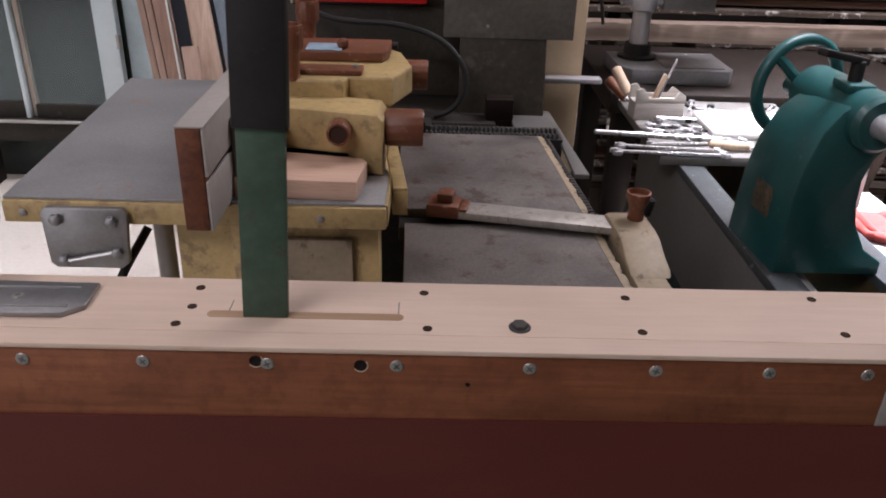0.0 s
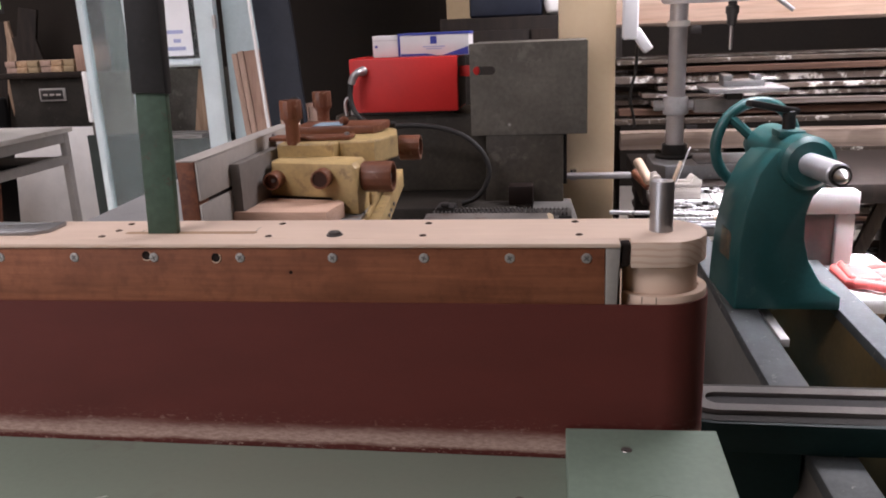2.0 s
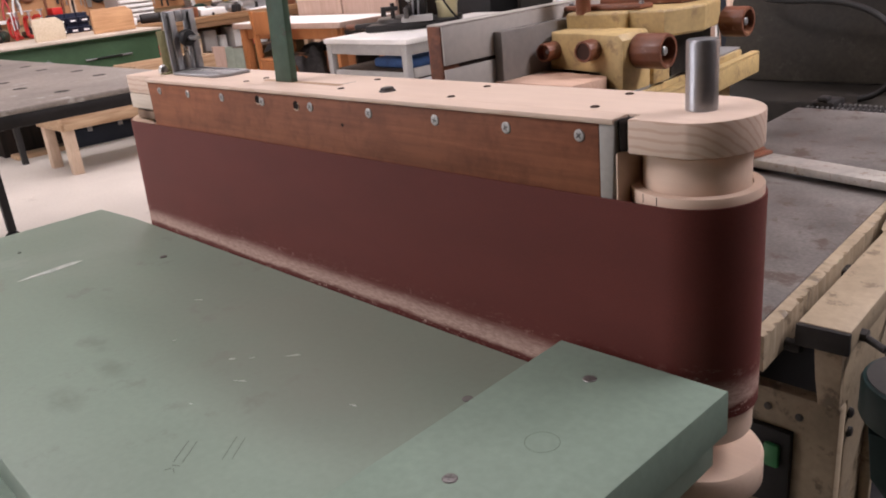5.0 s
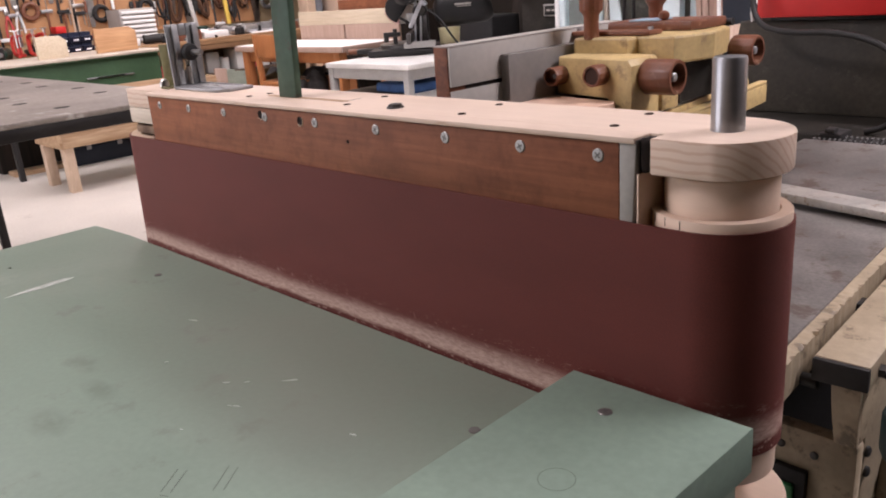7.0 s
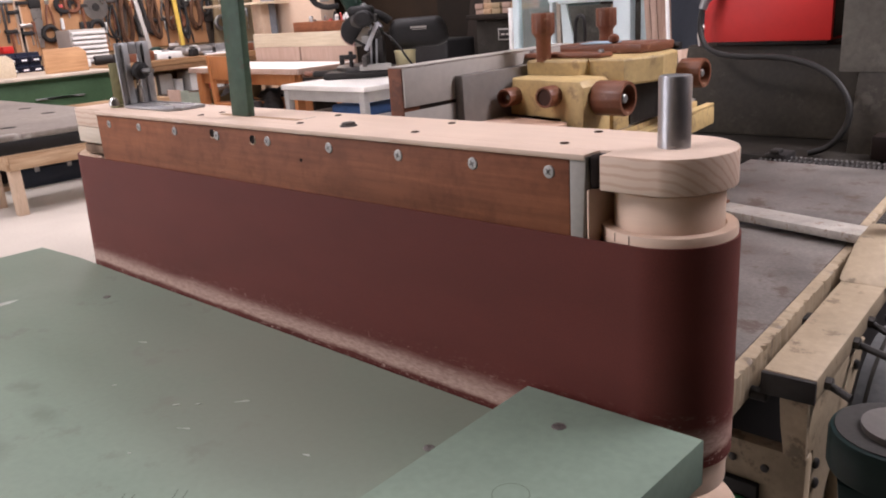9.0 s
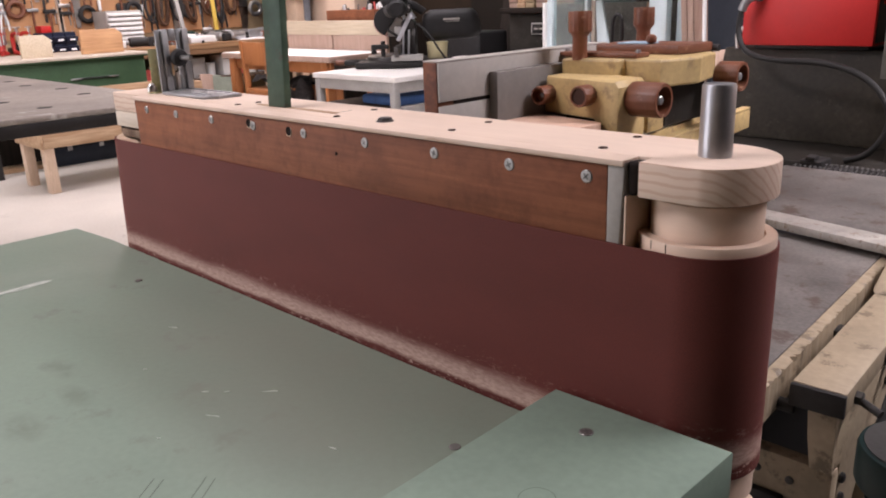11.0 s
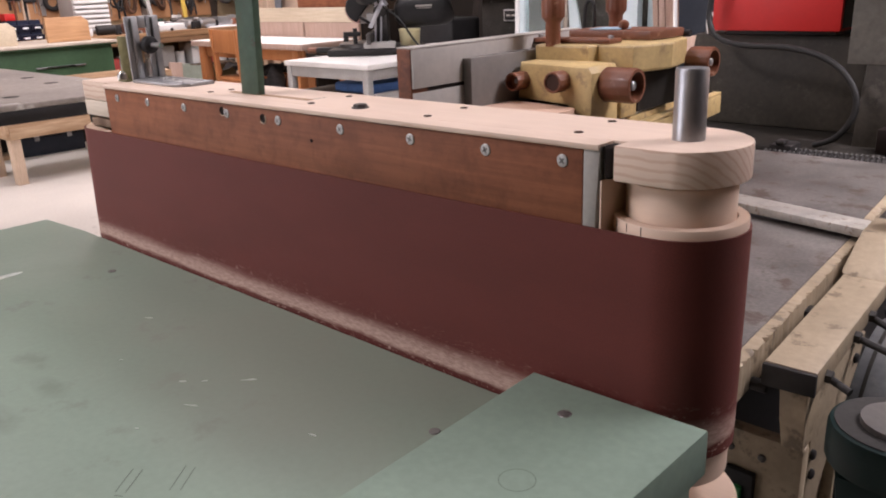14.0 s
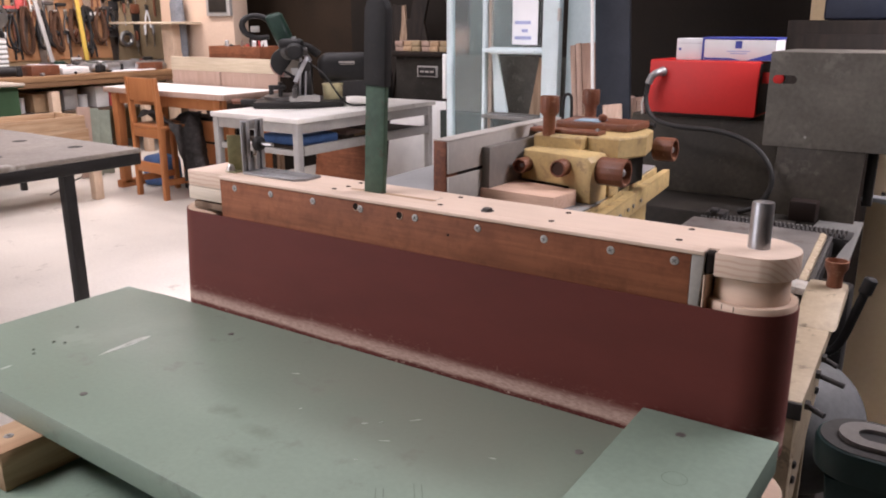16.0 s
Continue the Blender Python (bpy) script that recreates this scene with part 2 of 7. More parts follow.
ROUGH_WOOD_Z = wood("upright_boards", (0.50, 0.36, 0.25), (0.26, 0.17, 0.11), "z", 0.8, 0.75, 0.45)
DARK_LATH = wood("dark_rough_lath", (0.10, 0.075, 0.06), (0.05, 0.036, 0.028), "z", 0.8, 0.8, 0.4)
# dark timber; also paints shade in the sander's gap, cabinet base and cupboard
DARK_WOOD = wood("dark_timber_and_shade", (0.026, 0.017, 0.012), (0.012, 0.008, 0.0055), "z", 0.6, 0.7, 0.4)
BELT = belt_material()
# brown stands in for the shade inside the top board's screw holes
HOLE_BROWN = plain("shaded_hole_brown", (0.045, 0.026, 0.017), 0.85, 0, 0.4, 300, 60, 0.3)
LIP_SCREW = plain("dulled_steel_screw", (0.20, 0.19, 0.18), 0.36, 0.7)
SCREW_DARK = plain("dull_screw_and_slot_shade", (0.15, 0.14, 0.13), 0.6, 0.3)
GREEN_TOP = plain("green_table_paint", (0.203, 0.266, 0.208), 0.46, 0, 0.08, 160, 5, 0.10, (0.178, 0.215, 0.172), 0.60)
GREEN_EDGE = plain("green_painted_board", (0.197, 0.268, 0.210), 0.50, 0, 0.12, 160, 6, 0.12, (0.16, 0.20, 0.16), 0.66)
GREEN_BAR = plain("dark_green_bar_paint", (0.058, 0.098, 0.068), 0.5, 0, 0.25, 120, 16, 0.15, (0.085, 0.055, 0.045), 0.57)
# pale dusty patches also stand in for light streaks on the tailstock
TEAL = plain("teal_machine_enamel", (0.012, 0.078, 0.077), 0.42, 0, 0.18, 150, 9, 0.12, (0.075, 0.15, 0.145), 0.63, coat=0.2)
TEAL_DARK = plain("dark_green_enamel", (0.008, 0.027, 0.026), 0.5, 0, 0.2, 150, 9, 0.12)
CABINET_GREEN = plain("green_cabinet_paint", (0.045, 0.090, 0.045), 0.5, 0, 0.15, 90, 4)
YELLOW = plain("ochre_machine_enamel", (0.48, 0.345, 0.152), 0.5, 0, 0.2, 120, 9, 0.12, (0.30, 0.205, 0.10), 0.55)
CREAM = plain("worn_cream_paint", (0.33, 0.26, 0.175), 0.55, 0, 0.2, 120, 9, 0.15, (0.17, 0.13, 0.085), 0.56)
POST_PAINT = plain("beige_post_paint", (0.73, 0.57, 0.37), 0.55, 0, 0.08, 60, 3, 0.08, (0.42, 0.31, 0.17), 0.70)
KNOB = plain("brown_bakelite", (0.170, 0.060, 0.030), 0.42, 0, 0.2, 200, 20, 0.1, (0.30, 0.16, 0.10), 0.58)
KNOB_IN = plain("knob_bore", (0.05, 0.025, 0.018), 0.6)
IRON = plain("machined_cast_iron", (0.132, 0.118, 0.107), 0.54, 0.2, 0.4, 200, 7, 0.12, (0.085, 0.060, 0.046), 0.55)
IRON_RUST = plain("rusty_cast_iron_table", (0.29, 0.29, 0.288), 0.46, 0.2, 0.2, 200, 6, 0.12, (0.40, 0.25, 0.155), 0.62)
STEEL = plain("bright_steel", (0.55, 0.53, 0.51), 0.30, 1.0, 0.12, 220, 14, 0.08)
ZINC = plain("zinc_screw_head", (0.36, 0.35, 0.33), 0.45, 0.55, 0.15, 400, 40, 0.1)
GALV = plain("grey_slotted_steel", (0.33, 0.33, 0.33), 0.42, 0.8, 0.15, 200, 20, 0.1)
ALU = plain("dull_aluminium", (0.33, 0.31, 0.28), 0.6, 0.2, 0.12, 200, 20, 0.1)
BRASS = plain("yellow_zinc_plate", (0.30, 0.285, 0.155), 0.42, 0.7, 0.2, 200, 25, 0.1)
GREY_METAL = plain("dusty_grey_sheet_metal", (0.115, 0.106, 0.091), 0.55, 0.05, 0.3, 80, 5, 0.1, (0.165, 0.152, 0.133), 0.56)
# grey casting; also paints shade under the cutter head and in table holes
GREY_DARK = plain("grey_casting_and_shade", (0.024, 0.0205, 0.0165), 0.65, 0.0, 0.35, 80, 6, 0.12, (0.050, 0.045, 0.041), 0.60)
HOUSING = plain("dusty_brown_grey_casting", (0.040, 0.034, 0.026), 0.55, 0.0, 0.4, 80, 4, 0.12, (0.075, 0.065, 0.053), 0.57)
CHEEK = plain("dusty_grey_brown_laminate", (0.19, 0.172, 0.155), 0.6, 0, 0.15, 90, 8)
CREAM_PLASTIC = plain("pale_cream_plastic", (0.70, 0.62, 0.36), 0.45, 0, 0.1, 60, 10)
SHEET_GREY = plain("pale_grey_sheet_metal", (0.13, 0.125, 0.117), 0.5, 0.2, 0.15, 90, 6, 0.1)
DUSTY_TOP = plain("dusty_brown_grey_top", (0.045, 0.043, 0.040), 0.8, 0, 0.25, 160, 12, 0.12)
TOOTH = plain("oily_dark_steel", (0.075, 0.07, 0.066), 0.55, 0.3, 0.2)
BED_SIDE = plain("dull_grey_bed_paint", (0.15, 0.142, 0.13), 0.6, 0, 0.15, 90, 5)
BED_BROWN = plain("greasy_brown_bed_paint", (0.10, 0.068, 0.028), 0.55, 0, 0.25, 90, 6)
WAY = plain("worn_blue_grey_way", (0.080, 0.088, 0.090), 0.52, 0.2, 0.25, 200, 26, 0.1, (0.42, 0.42, 0.40), 0.62)
COLUMN = plain("bright_column_steel", (0.52, 0.52, 0.54), 0.36, 0.55, 0.12, 220, 14, 0.08)
RIM_GREY = plain("bare_brown_grey_rim", (0.13, 0.122, 0.115), 0.42, 0.1, 0.2, 200, 14, 0.1)
SLOT_WOOD = wood("groove_wood", (0.50, 0.34, 0.22), (0.36, 0.23, 0.14), "x", 1.6, 0.7, 0.0)
GREY_FACE = plain("dusty_grey_laminate", (0.39, 0.36, 0.325), 0.55, 0, 0.1, 90, 6, 0.1)
RED = plain("red_box_enamel", (0.56, 0.014, 0.010), 0.55, 0, 0.08, 100, 5, 0.06)
BLACK = plain("black_rubber_and_shade", (0.022, 0.021, 0.021), 0.55, 0, 0.2, 160, 15, 0.2, (0.05, 0.045, 0.04), 0.66)
# black steel; also paints shade on the jointer's body and filler box
BLACK_STEEL = plain("black_steel_and_shade", (0.030, 0.028, 0.027), 0.45, 0.2, 0.2, 120, 8)
# notch char; also paints the shade inside holes, cracks and the fence groove
CHAR_AND_SHADE = plain("burnt_wood_and_hole_shade", (0.014, 0.009, 0.007), 0.85, 0, 0.4, 300, 40, 0.4)
CABLE = plain("grey_cable_sheath", (0.022, 0.021, 0.020), 0.5, 0, 0.12, 200, 20)
CARD_WHITE = plain("white_carton", (0.72, 0.71, 0.72), 0.5, 0, 0.05, 90, 10)
CARD_BLUE = plain("blue_carton_print", (0.035, 0.05, 0.32), 0.45, 0, 0.1)
PAPER = plain("white_paper", (0.85, 0.86, 0.88), 0.6, 0, 0.03)
INK = plain("blue_ink", (0.36, 0.40, 0.62), 0.6)
FRAME_BLUE = plain("pale_blue_frame_paint", (0.60, 0.70, 0.72), 0.45, 0, 0.10, 80, 4, 0.1, (0.35, 0.38, 0.37), 0.70)
WIN_WOOD = plain("brown_grey_frame_wood", (0.33, 0.27, 0.22), 0.6, 0, 0.15, 80, 6)
GLASS = glass_material("dusty_pane", (0.80, 0.90, 0.89))
WHITE_TOP = plain("white_laminate", (0.80, 0.78, 0.75), 0.4, 0, 0.06, 70, 4, 0.05, (0.55, 0.50, 0.45), 0.70)
GREY_FRAME = plain("grey_tube_paint", (0.36, 0.345, 0.325), 0.5, 0.1, 0.12, 90, 8)
CONCRETE = plain("concrete_floor", (0.58, 0.525, 0.46), 0.62, 0, 0.12, 60, 1.1, 0.2, (0.36, 0.31, 0.26), 0.62)
WALL = plain("yellowed_plaster", (0.34, 0.25, 0.145), 0.8, 0, 0.12, 40, 1.2, 0.2)
# near-black colour stands in for the unlit far end
WALL_DARK = plain("unlit_dark_boarding", (0.014, 0.010, 0.007), 0.7, 0, 0.25, 40, 2.0, 0.2)
PEG = plain("orange_brown_pegboard", (0.50, 0.262, 0.125), 0.7, 0, 0.12, 120, 3, 0.1)
CEILING = plain("dark_unseen_ceiling", (0.07, 0.055, 0.04), 0.85, 0, 0.2, 30, 2)
RED_GLOVE = plain("red_rubber_glove", (0.55, 0.085, 0.075), 0.6, 0, 0.15, 120, 30, 0.3)
WHITE_PAINT = plain("chipped_white_paint", (0.75, 0.74, 0.72), 0.5, 0, 0.06, 60, 10, 0.1, (0.4, 0.37, 0.33), 0.66)
BLUE = plain("blue_cloth", (0.06, 0.13, 0.30), 0.8, 0, 0.2, 90, 12, 0.3)
GREEN_TOOL = plain("dark_green_tool_plastic", (0.018, 0.040, 0.030), 0.4)
MIXED = plain("dark_tool_steel", (0.12, 0.11, 0.105), 0.4, 0.6, 0.3, 90, 12, 0.1, None, 0.6, 0.6)
YELLOW_LEVEL = plain("yellow_level", (0.52, 0.35, 0.06), 0.5)
SHARP_WHITE = plain("light_scratch", (0.52, 0.56, 0.51), 0.7, 0, 0.2, 300, 60)
PENCIL = plain("pencil_line", (0.115, 0.14, 0.115), 0.7)

SHAFT = plain("dull_round_steel", (0.40, 0.40, 0.41), 0.36, 0.9, 0.1, 220, 14, 0.08)
CHROME = plain("chromed_tool_steel", (0.72, 0.72, 0.74), 0.28, 0.6, 0.12, 220, 14, 0.08)

for dull in (GREEN_TOP, GREEN_EDGE):
    dull.node_tree.nodes["Principled BSDF"].inputs["Specular IOR Level"].default_value = 0.5



def soft_patch(m, x, y, wide, deep, colour, strength, ragged=0.6):
    """A patch of colour on flat paint: soft edge, broken up by noise. x, y: from the thing's own origin."""
    t = m.node_tree
    bsdf, co = t.nodes["Principled BSDF"], t.nodes["Texture Coordinate"]
    at = t.nodes.new("ShaderNodeMapping")
    at.inputs["Scale"].default_value = (1 / wide, 1 / deep, 0)
    at.inputs["Location"].default_value = (-x / wide, -y / deep, 0)
    t.links.new(co.outputs["Object"], at.inputs["Vector"])
    ball = t.nodes.new("ShaderNodeTexGradient")
    ball.gradient_type = "SPHERICAL"
    t.links.new(at.outputs["Vector"], ball.inputs["Vector"])
    torn = noise_tex(t, co.outputs["Object"], 1.1 / min(wide, deep), 5, rough=0.65)
    spot = mix(t, "MULTIPLY", ragged, ball.outputs["Color"], ramp(t, torn.outputs["Fac"], [(0.38, (0, 0, 0)), (0.62, (1, 1, 1))]))
    cover = mix(t, "MULTIPLY", 1.0, ramp(t, spot, [(0.05, (0, 0, 0)), (0.6, (1, 1, 1))]), (strength,) * 3)
    before = bsdf.inputs["Base Color"].links[0].from_socket
    t.links.new(mix(t, "MIX", cover, before, colour), bsdf.inputs["Base Color"])


GRIME = (0.125, 0.150, 0.115)
for x, y, wide, deep, strength in ((-0.020, -0.045, 0.034, 0.016, 0.5), (0.045, -0.058, 0.034, 0.015, 0.5), (0.066, -0.108, 0.036, 0.020, 0.55), (-0.035, -0.055, 0.014, 0.008, 0.4)):
    soft_patch(GREEN_TOP, x, y, wide, deep, GRIME, strength)
# brownish patch; its pale colour also lightens the shade zone by the belt
soft_patch(GREEN_TOP, 0.20, 0.09, 0.42, 0.16, (0.255, 0.266, 0.212), 0.5, 0.45)
soft_patch(GREEN_TOP, -0.30, 0.05, 0.12, 0.10, (0.27, 0.33, 0.27), 0.5, 0.9)
soft_patch(GREEN_TOP, -0.36, -0.02, 0.06, 0.04, (0.30, 0.36, 0.30), 0.5, 0.9)

# ---- building helpers ----
BASE = {}


def thing(name, at, label, category, group="", turn=0.0, local=False):
    root = new(name)
    root.empty_display_size = 0.05
    root.matrix_basis = pose(*at, 0, 0, turn)
    BASE[root] = Vector((0, 0, 0)) if local else Vector(at)
    return tagged(root, label, category, group)


def solid(name, bm, material, smooth=40):
    me = bpy.data.meshes.new(name)
    bmesh.ops.recalc_face_normals(bm, faces=bm.faces)
    bm.to_mesh(me)
    bm.free()
    me.materials.append(material)
    if smooth:
        me.shade_smooth()
        me.set_sharp_from_angle(angle=radians(smooth))
    return me


def part(name, bm, material, parent, label="", smooth=40):
    off = BASE[parent]
    bmesh.ops.translate(bm, verts=bm.verts, vec=-off)
    ob = new(name, solid(name, bm, material, smooth))
    ob.parent = parent
    BASE[ob] = off
    return tagged(ob, label)


def lone(name, bm, material, label, category, group="", kind="", smooth=40):
    """A thing of one mesh, with its origin in the middle of its foot."""
    xs = [v.co for v in bm.verts]
    foot = Vector(((min(c.x for c in xs) + max(c.x for c in xs)) / 2, (min(c.y for c in xs) + max(c.y for c in xs)) / 2, min(c.z for c in xs)))
    bmesh.ops.translate(bm, verts=bm.verts, vec=-foot)
    ob = new(name, solid(name, bm, material, smooth))
    ob.location = foot
    BASE[ob] = foot
    return tagged(ob, label, category, group, kind)


def join(*many):
    out = bmesh.new()
    for b in many:
        me = bpy.data.meshes.new("joined")
        b.to_mesh(me)
        b.free()
        out.from_mesh(me)
        bpy.data.meshes.remove(me)
    return out


def box(x0, x1, y0, y1, z0, z1, r=0.002, seg=2):
    bm = bmesh.new()
    bmesh.ops.create_cube(bm, size=1)
    for v in bm.verts:
        v.co = ((x0 + x1) / 2 + v.co.x * (x1 - x0), (y0 + y1) / 2 + v.co.y * (y1 - y0), (z0 + z1) / 2 + v.co.z * (z1 - z0))
    r = min(r, 0.45 * min(abs(x1 - x0), abs(y1 - y0), abs(z1 - z0)))
    if r > 0:
        bmesh.ops.bevel(bm, geom=bm.edges[:], offset=r, segments=seg, affect="EDGES", profile=0.5)
    return bm


def turned(profile, centre, axis="z", n=40):
    """A solid of revolution from (radius, height) pairs, from its foot to its top."""
    bm = bmesh.new()
    loops = []
    for rad, h in profile:
        loops.append([bm.verts.new((rad * math.cos(2 * math.pi * i / n), rad * math.sin(2 * math.pi * i / n), h)) for i in range(n)])
    for a, b in zip(loops, loops[1:]):
        for i in range(n):
            bm.faces.new((a[i], a[(i + 1) % n], b[(i + 1) % n], b[i]))
    bm.faces.new(loops[0][::-1])
    bm.faces.new(loops[-1])
    turn = {"z": Matrix(), "x": Matrix.Rotation(radians(90), 4, "Y"), "y": Matrix.Rotation(radians(-90), 4, "X"), "-y": Matrix.Rotation(radians(90), 4, "X")}[axis]
    bmesh.ops.transform(bm, matrix=Matrix.Translation(centre) @ turn, verts=bm.verts)
    return bm


def rod(a, b, rad, n=16, chamfer=0.0):
    a, b = Vector(a), Vector(b)
    length = (b - a).length
    c = min(chamfer, rad * 0.6)
    prof = [(rad - c, 0), (rad, c), (rad, length - c), (rad - c, length)] if c else [(rad, 0), (rad, length)]
    bm = turned(prof, (0, 0, 0), "z", n)
    bmesh.ops.transform(bm, matrix=Matrix.Translation(a) @ (b - a).to_track_quat("Z", "Y").to_matrix().to_4x4(), verts=bm.verts)
    return bm


def tube(points, rad, n=10, rounds=3):
    """A round bar or cable along points, rounded off between them."""
    pts = [Vector(p) for p in points]
    for _ in range(rounds):
        out = [pts[0]]
        for a, b in zip(pts, pts[1:]):
            out += [a.lerp(b, 0.25), a.lerp(b, 0.75)]
        pts = out + [pts[-1]]
    bm = bmesh.new()
    loops = []
    side = None
    for i, p in enumerate(pts):
        d = (pts[min(i + 1, len(pts) - 1)] - pts[max(i - 1, 0)]).normalized()
        if side is None:
            side = d.orthogonal().normalized()
        side = (side - d * side.dot(d)).normalized()
        up = d.cross(side)
        loops.append([bm.verts.new(p + rad * (math.cos(2 * math.pi * k / n) * side + math.sin(2 * math.pi * k / n) * up)) for k in range(n)])
    for a, b in zip(loops, loops[1:]):
        for k in range(n):
            bm.faces.new((a[k], a[(k + 1) % n], b[(k + 1) % n], b[k]))
    bm.faces.new(loops[0][::-1])
    bm.faces.new(loops[-1])
    return bm


def slab(outline, lo, hi, axis="z", r=0.0):
    """An outline of two coordinates pushed from lo to hi along an axis. r: rounding of its rims."""
    def at(a, b, h):
        return {"z": (a, b, h), "y": (a, h, b), "x": (h, a, b)}[axis]
    bm = bmesh.new()
    bottom = [bm.verts.new(at(a, b, lo)) for a, b in outline]
    top = [bm.verts.new(at(a, b, hi)) for a, b in outline]
    n = len(outline)
    f1 = bm.faces.new(bottom[::-1])
    f2 = bm.faces.new(top)
    for i in range(n):
        bm.faces.new((bottom[i], bottom[(i + 1) % n], top[(i + 1) % n], top[i]))
    bmesh.ops.recalc_face_normals(bm, faces=bm.faces)
    if r:
        rim = list({e for f in (f1, f2) for e in f.edges})
        bmesh.ops.bevel(bm, geom=rim, offset=r, segments=2, affect="EDGES", profile=0.5)
    return bm


def arc(cx, cy, rad, a0, a1, n=24):
    return [(cx + rad * math.cos(radians(a0 + (a1 - a0) * i / n)), cy + rad * math.sin(radians(a0 + (a1 - a0) * i / n))) for i in range(n + 1)]


def moved(bm, m):
    bmesh.ops.transform(bm, matrix=m, verts=bm.verts)
    return bm


def roughen(bm, amount, scale):
    for v in bm.verts:
        v.co += noise.noise_vector(v.co * scale) * amount
    return bm


def chipped(x0, x1, y0, y1, z0, z1, step, chip, seed):
    """A painted edge along y whose upper rim is chipped away unevenly."""
    r = random.Random(seed)
    n = max(4, int((y1 - y0) / step))
    bm = bmesh.new()
    loops = []
    for i in range(n + 1):
        y = y0 + (y1 - y0) * i / n
        d = chip * r.random() ** 3
        e = chip * r.random() ** 3
        loops.append([bm.verts.new(p) for p in ((x0, y, z0), (x1, y, z0), (x1 - e * 0.3, y, z1 - d - 0.002), (x1 - e, y, z1 - d * 0.3), (x0, y, z1))])
    for a, b in zip(loops, loops[1:]):
        for k in range(5):
            bm.faces.new((a[k], a[(k + 1) % 5], b[(k + 1) % 5], b[k]))
    bm.faces.new(loops[0][::-1])
    bm.faces.new(loops[-1])
    return bm


def screw(place, face, rad=0.0048):
    """A zinc cross-head's domed disc; put_screw adds a dark cross. face: 'z' up or '-y' towards the table."""
    bm = turned([(rad, 0), (rad, rad * 0.06), (rad * 0.88, rad * 0.2), (rad * 0.5, rad * 0.24)], (0, 0, 0), "z", 18)
    turn = Matrix() if face == "z" else Matrix.Rotation(radians(90), 4, "X")
    return moved(bm, Matrix.Translation(place) @ turn)


def put_screw(parent, place, face, rad=0.0046, material=None, label=""):
    head = part("screw", screw(place, face, rad), material or ZINC, parent, label)
    turn = Matrix() if face == "z" else Matrix.Rotation(radians(90), 4, "X")
    a = random.uniform(0, 90)
    # slim dark bars on the head paint the cross recess's shade
    arms = [moved(box(-rad * 0.55, rad * 0.55, -rad * 0.13, rad * 0.13, rad * 0.2, rad * 0.26, 0), Matrix.Rotation(radians(a + q), 4, "Z")) for q in (0, 90)]
    part("cross_slot", moved(join(*arms), Matrix.Translation(place) @ turn), SCREW_DARK, head)
    return head


def pit(place, face, rad=0.0045):
    """A low disc, countersunk rim; dark colour paints a drilled hole's shaded inside."""
    bm = turned([(rad, 0), (rad, 0.0006), (rad * 0.85, 0.0008), (rad * 0.7, 0.0003)], (0, 0, 0), "z", 16)
    turn = Matrix() if face == "z" else Matrix.Rotation(radians(90), 4, "X")
    return moved(bm, Matrix.Translation(place) @ turn)


# ---- room ----
def structure(name, bm, material, label):
    return lone(name, bm, material, label, "room", "", "structure")


structure("floor", box(-7.8, 3.4, -4.2, 6.0, -0.2, 0.0, 0), CONCRETE, "pale worn concrete workshop floor with stains")
# unseen ceiling, kept dark to hold down bounced light
structure("ceiling", box(-7.8, 3.4, -4.2, 6.0, 3.2, 3.35, 0), CEILING, "unseen dark ceiling that closes the room")
structure("wall_west", box(-7.8, -7.6, -4.2, 5.8, 0.0, 3.2, 0), WALL, "yellowed plaster wall behind the tool board")
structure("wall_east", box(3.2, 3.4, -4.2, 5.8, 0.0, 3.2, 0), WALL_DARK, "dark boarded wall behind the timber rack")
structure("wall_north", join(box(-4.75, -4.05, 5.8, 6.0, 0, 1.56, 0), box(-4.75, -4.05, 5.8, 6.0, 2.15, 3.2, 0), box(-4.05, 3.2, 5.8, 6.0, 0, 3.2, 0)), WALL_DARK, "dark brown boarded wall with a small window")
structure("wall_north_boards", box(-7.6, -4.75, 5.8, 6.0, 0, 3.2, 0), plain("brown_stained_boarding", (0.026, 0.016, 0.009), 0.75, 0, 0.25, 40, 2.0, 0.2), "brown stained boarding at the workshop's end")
# unseen wall; its opening is added to let daylight in
structure("wall_south", join(box(-7.6, -5.5, -4.2, -4.0, 0, 3.2, 0), box(-1.7, 3.2, -4.2, -4.0, 0, 3.2, 0), box(-5.5, -1.7, -4.2, -4.0, 2.9, 3.2, 0)), WALL, "unseen plaster wall with an added opening for daylight")
structure("wall_partition", box(-0.02, 0.50, 4.30, 4.40, 0, 3.2, 0.003), WALL, "yellowed plaster wall pier in the dark corner")
structure("wall_pier", box(-6.95, -5.76, 5.10, 5.30, 0, 3.2, 0.003), plain("pinkish_plaster", (0.60, 0.45, 0.34), 0.7, 0, 0.1, 40, 1.5, 0.2), "pale pinkish plaster wall pier")
window = thing("window_1", (-4.4, 5.9, 1.56), "small window with a view of green leaves", "window")
tagged(window, kind="structure")
part("window_frame", join(box(-4.75, -4.71, 5.82, 5.88, 1.56, 2.15), box(-4.09, -4.05, 5.82, 5.88, 1.56, 2.15), box(-4.43, -4.37, 5.82, 5.88, 1.56, 2.15), box(-4.71, -4.09, 5.82, 5.88, 1.56, 1.60), box(-4.71, -4.09, 5.82, 5.88, 2.11, 2.15)), BLACK_STEEL, window)
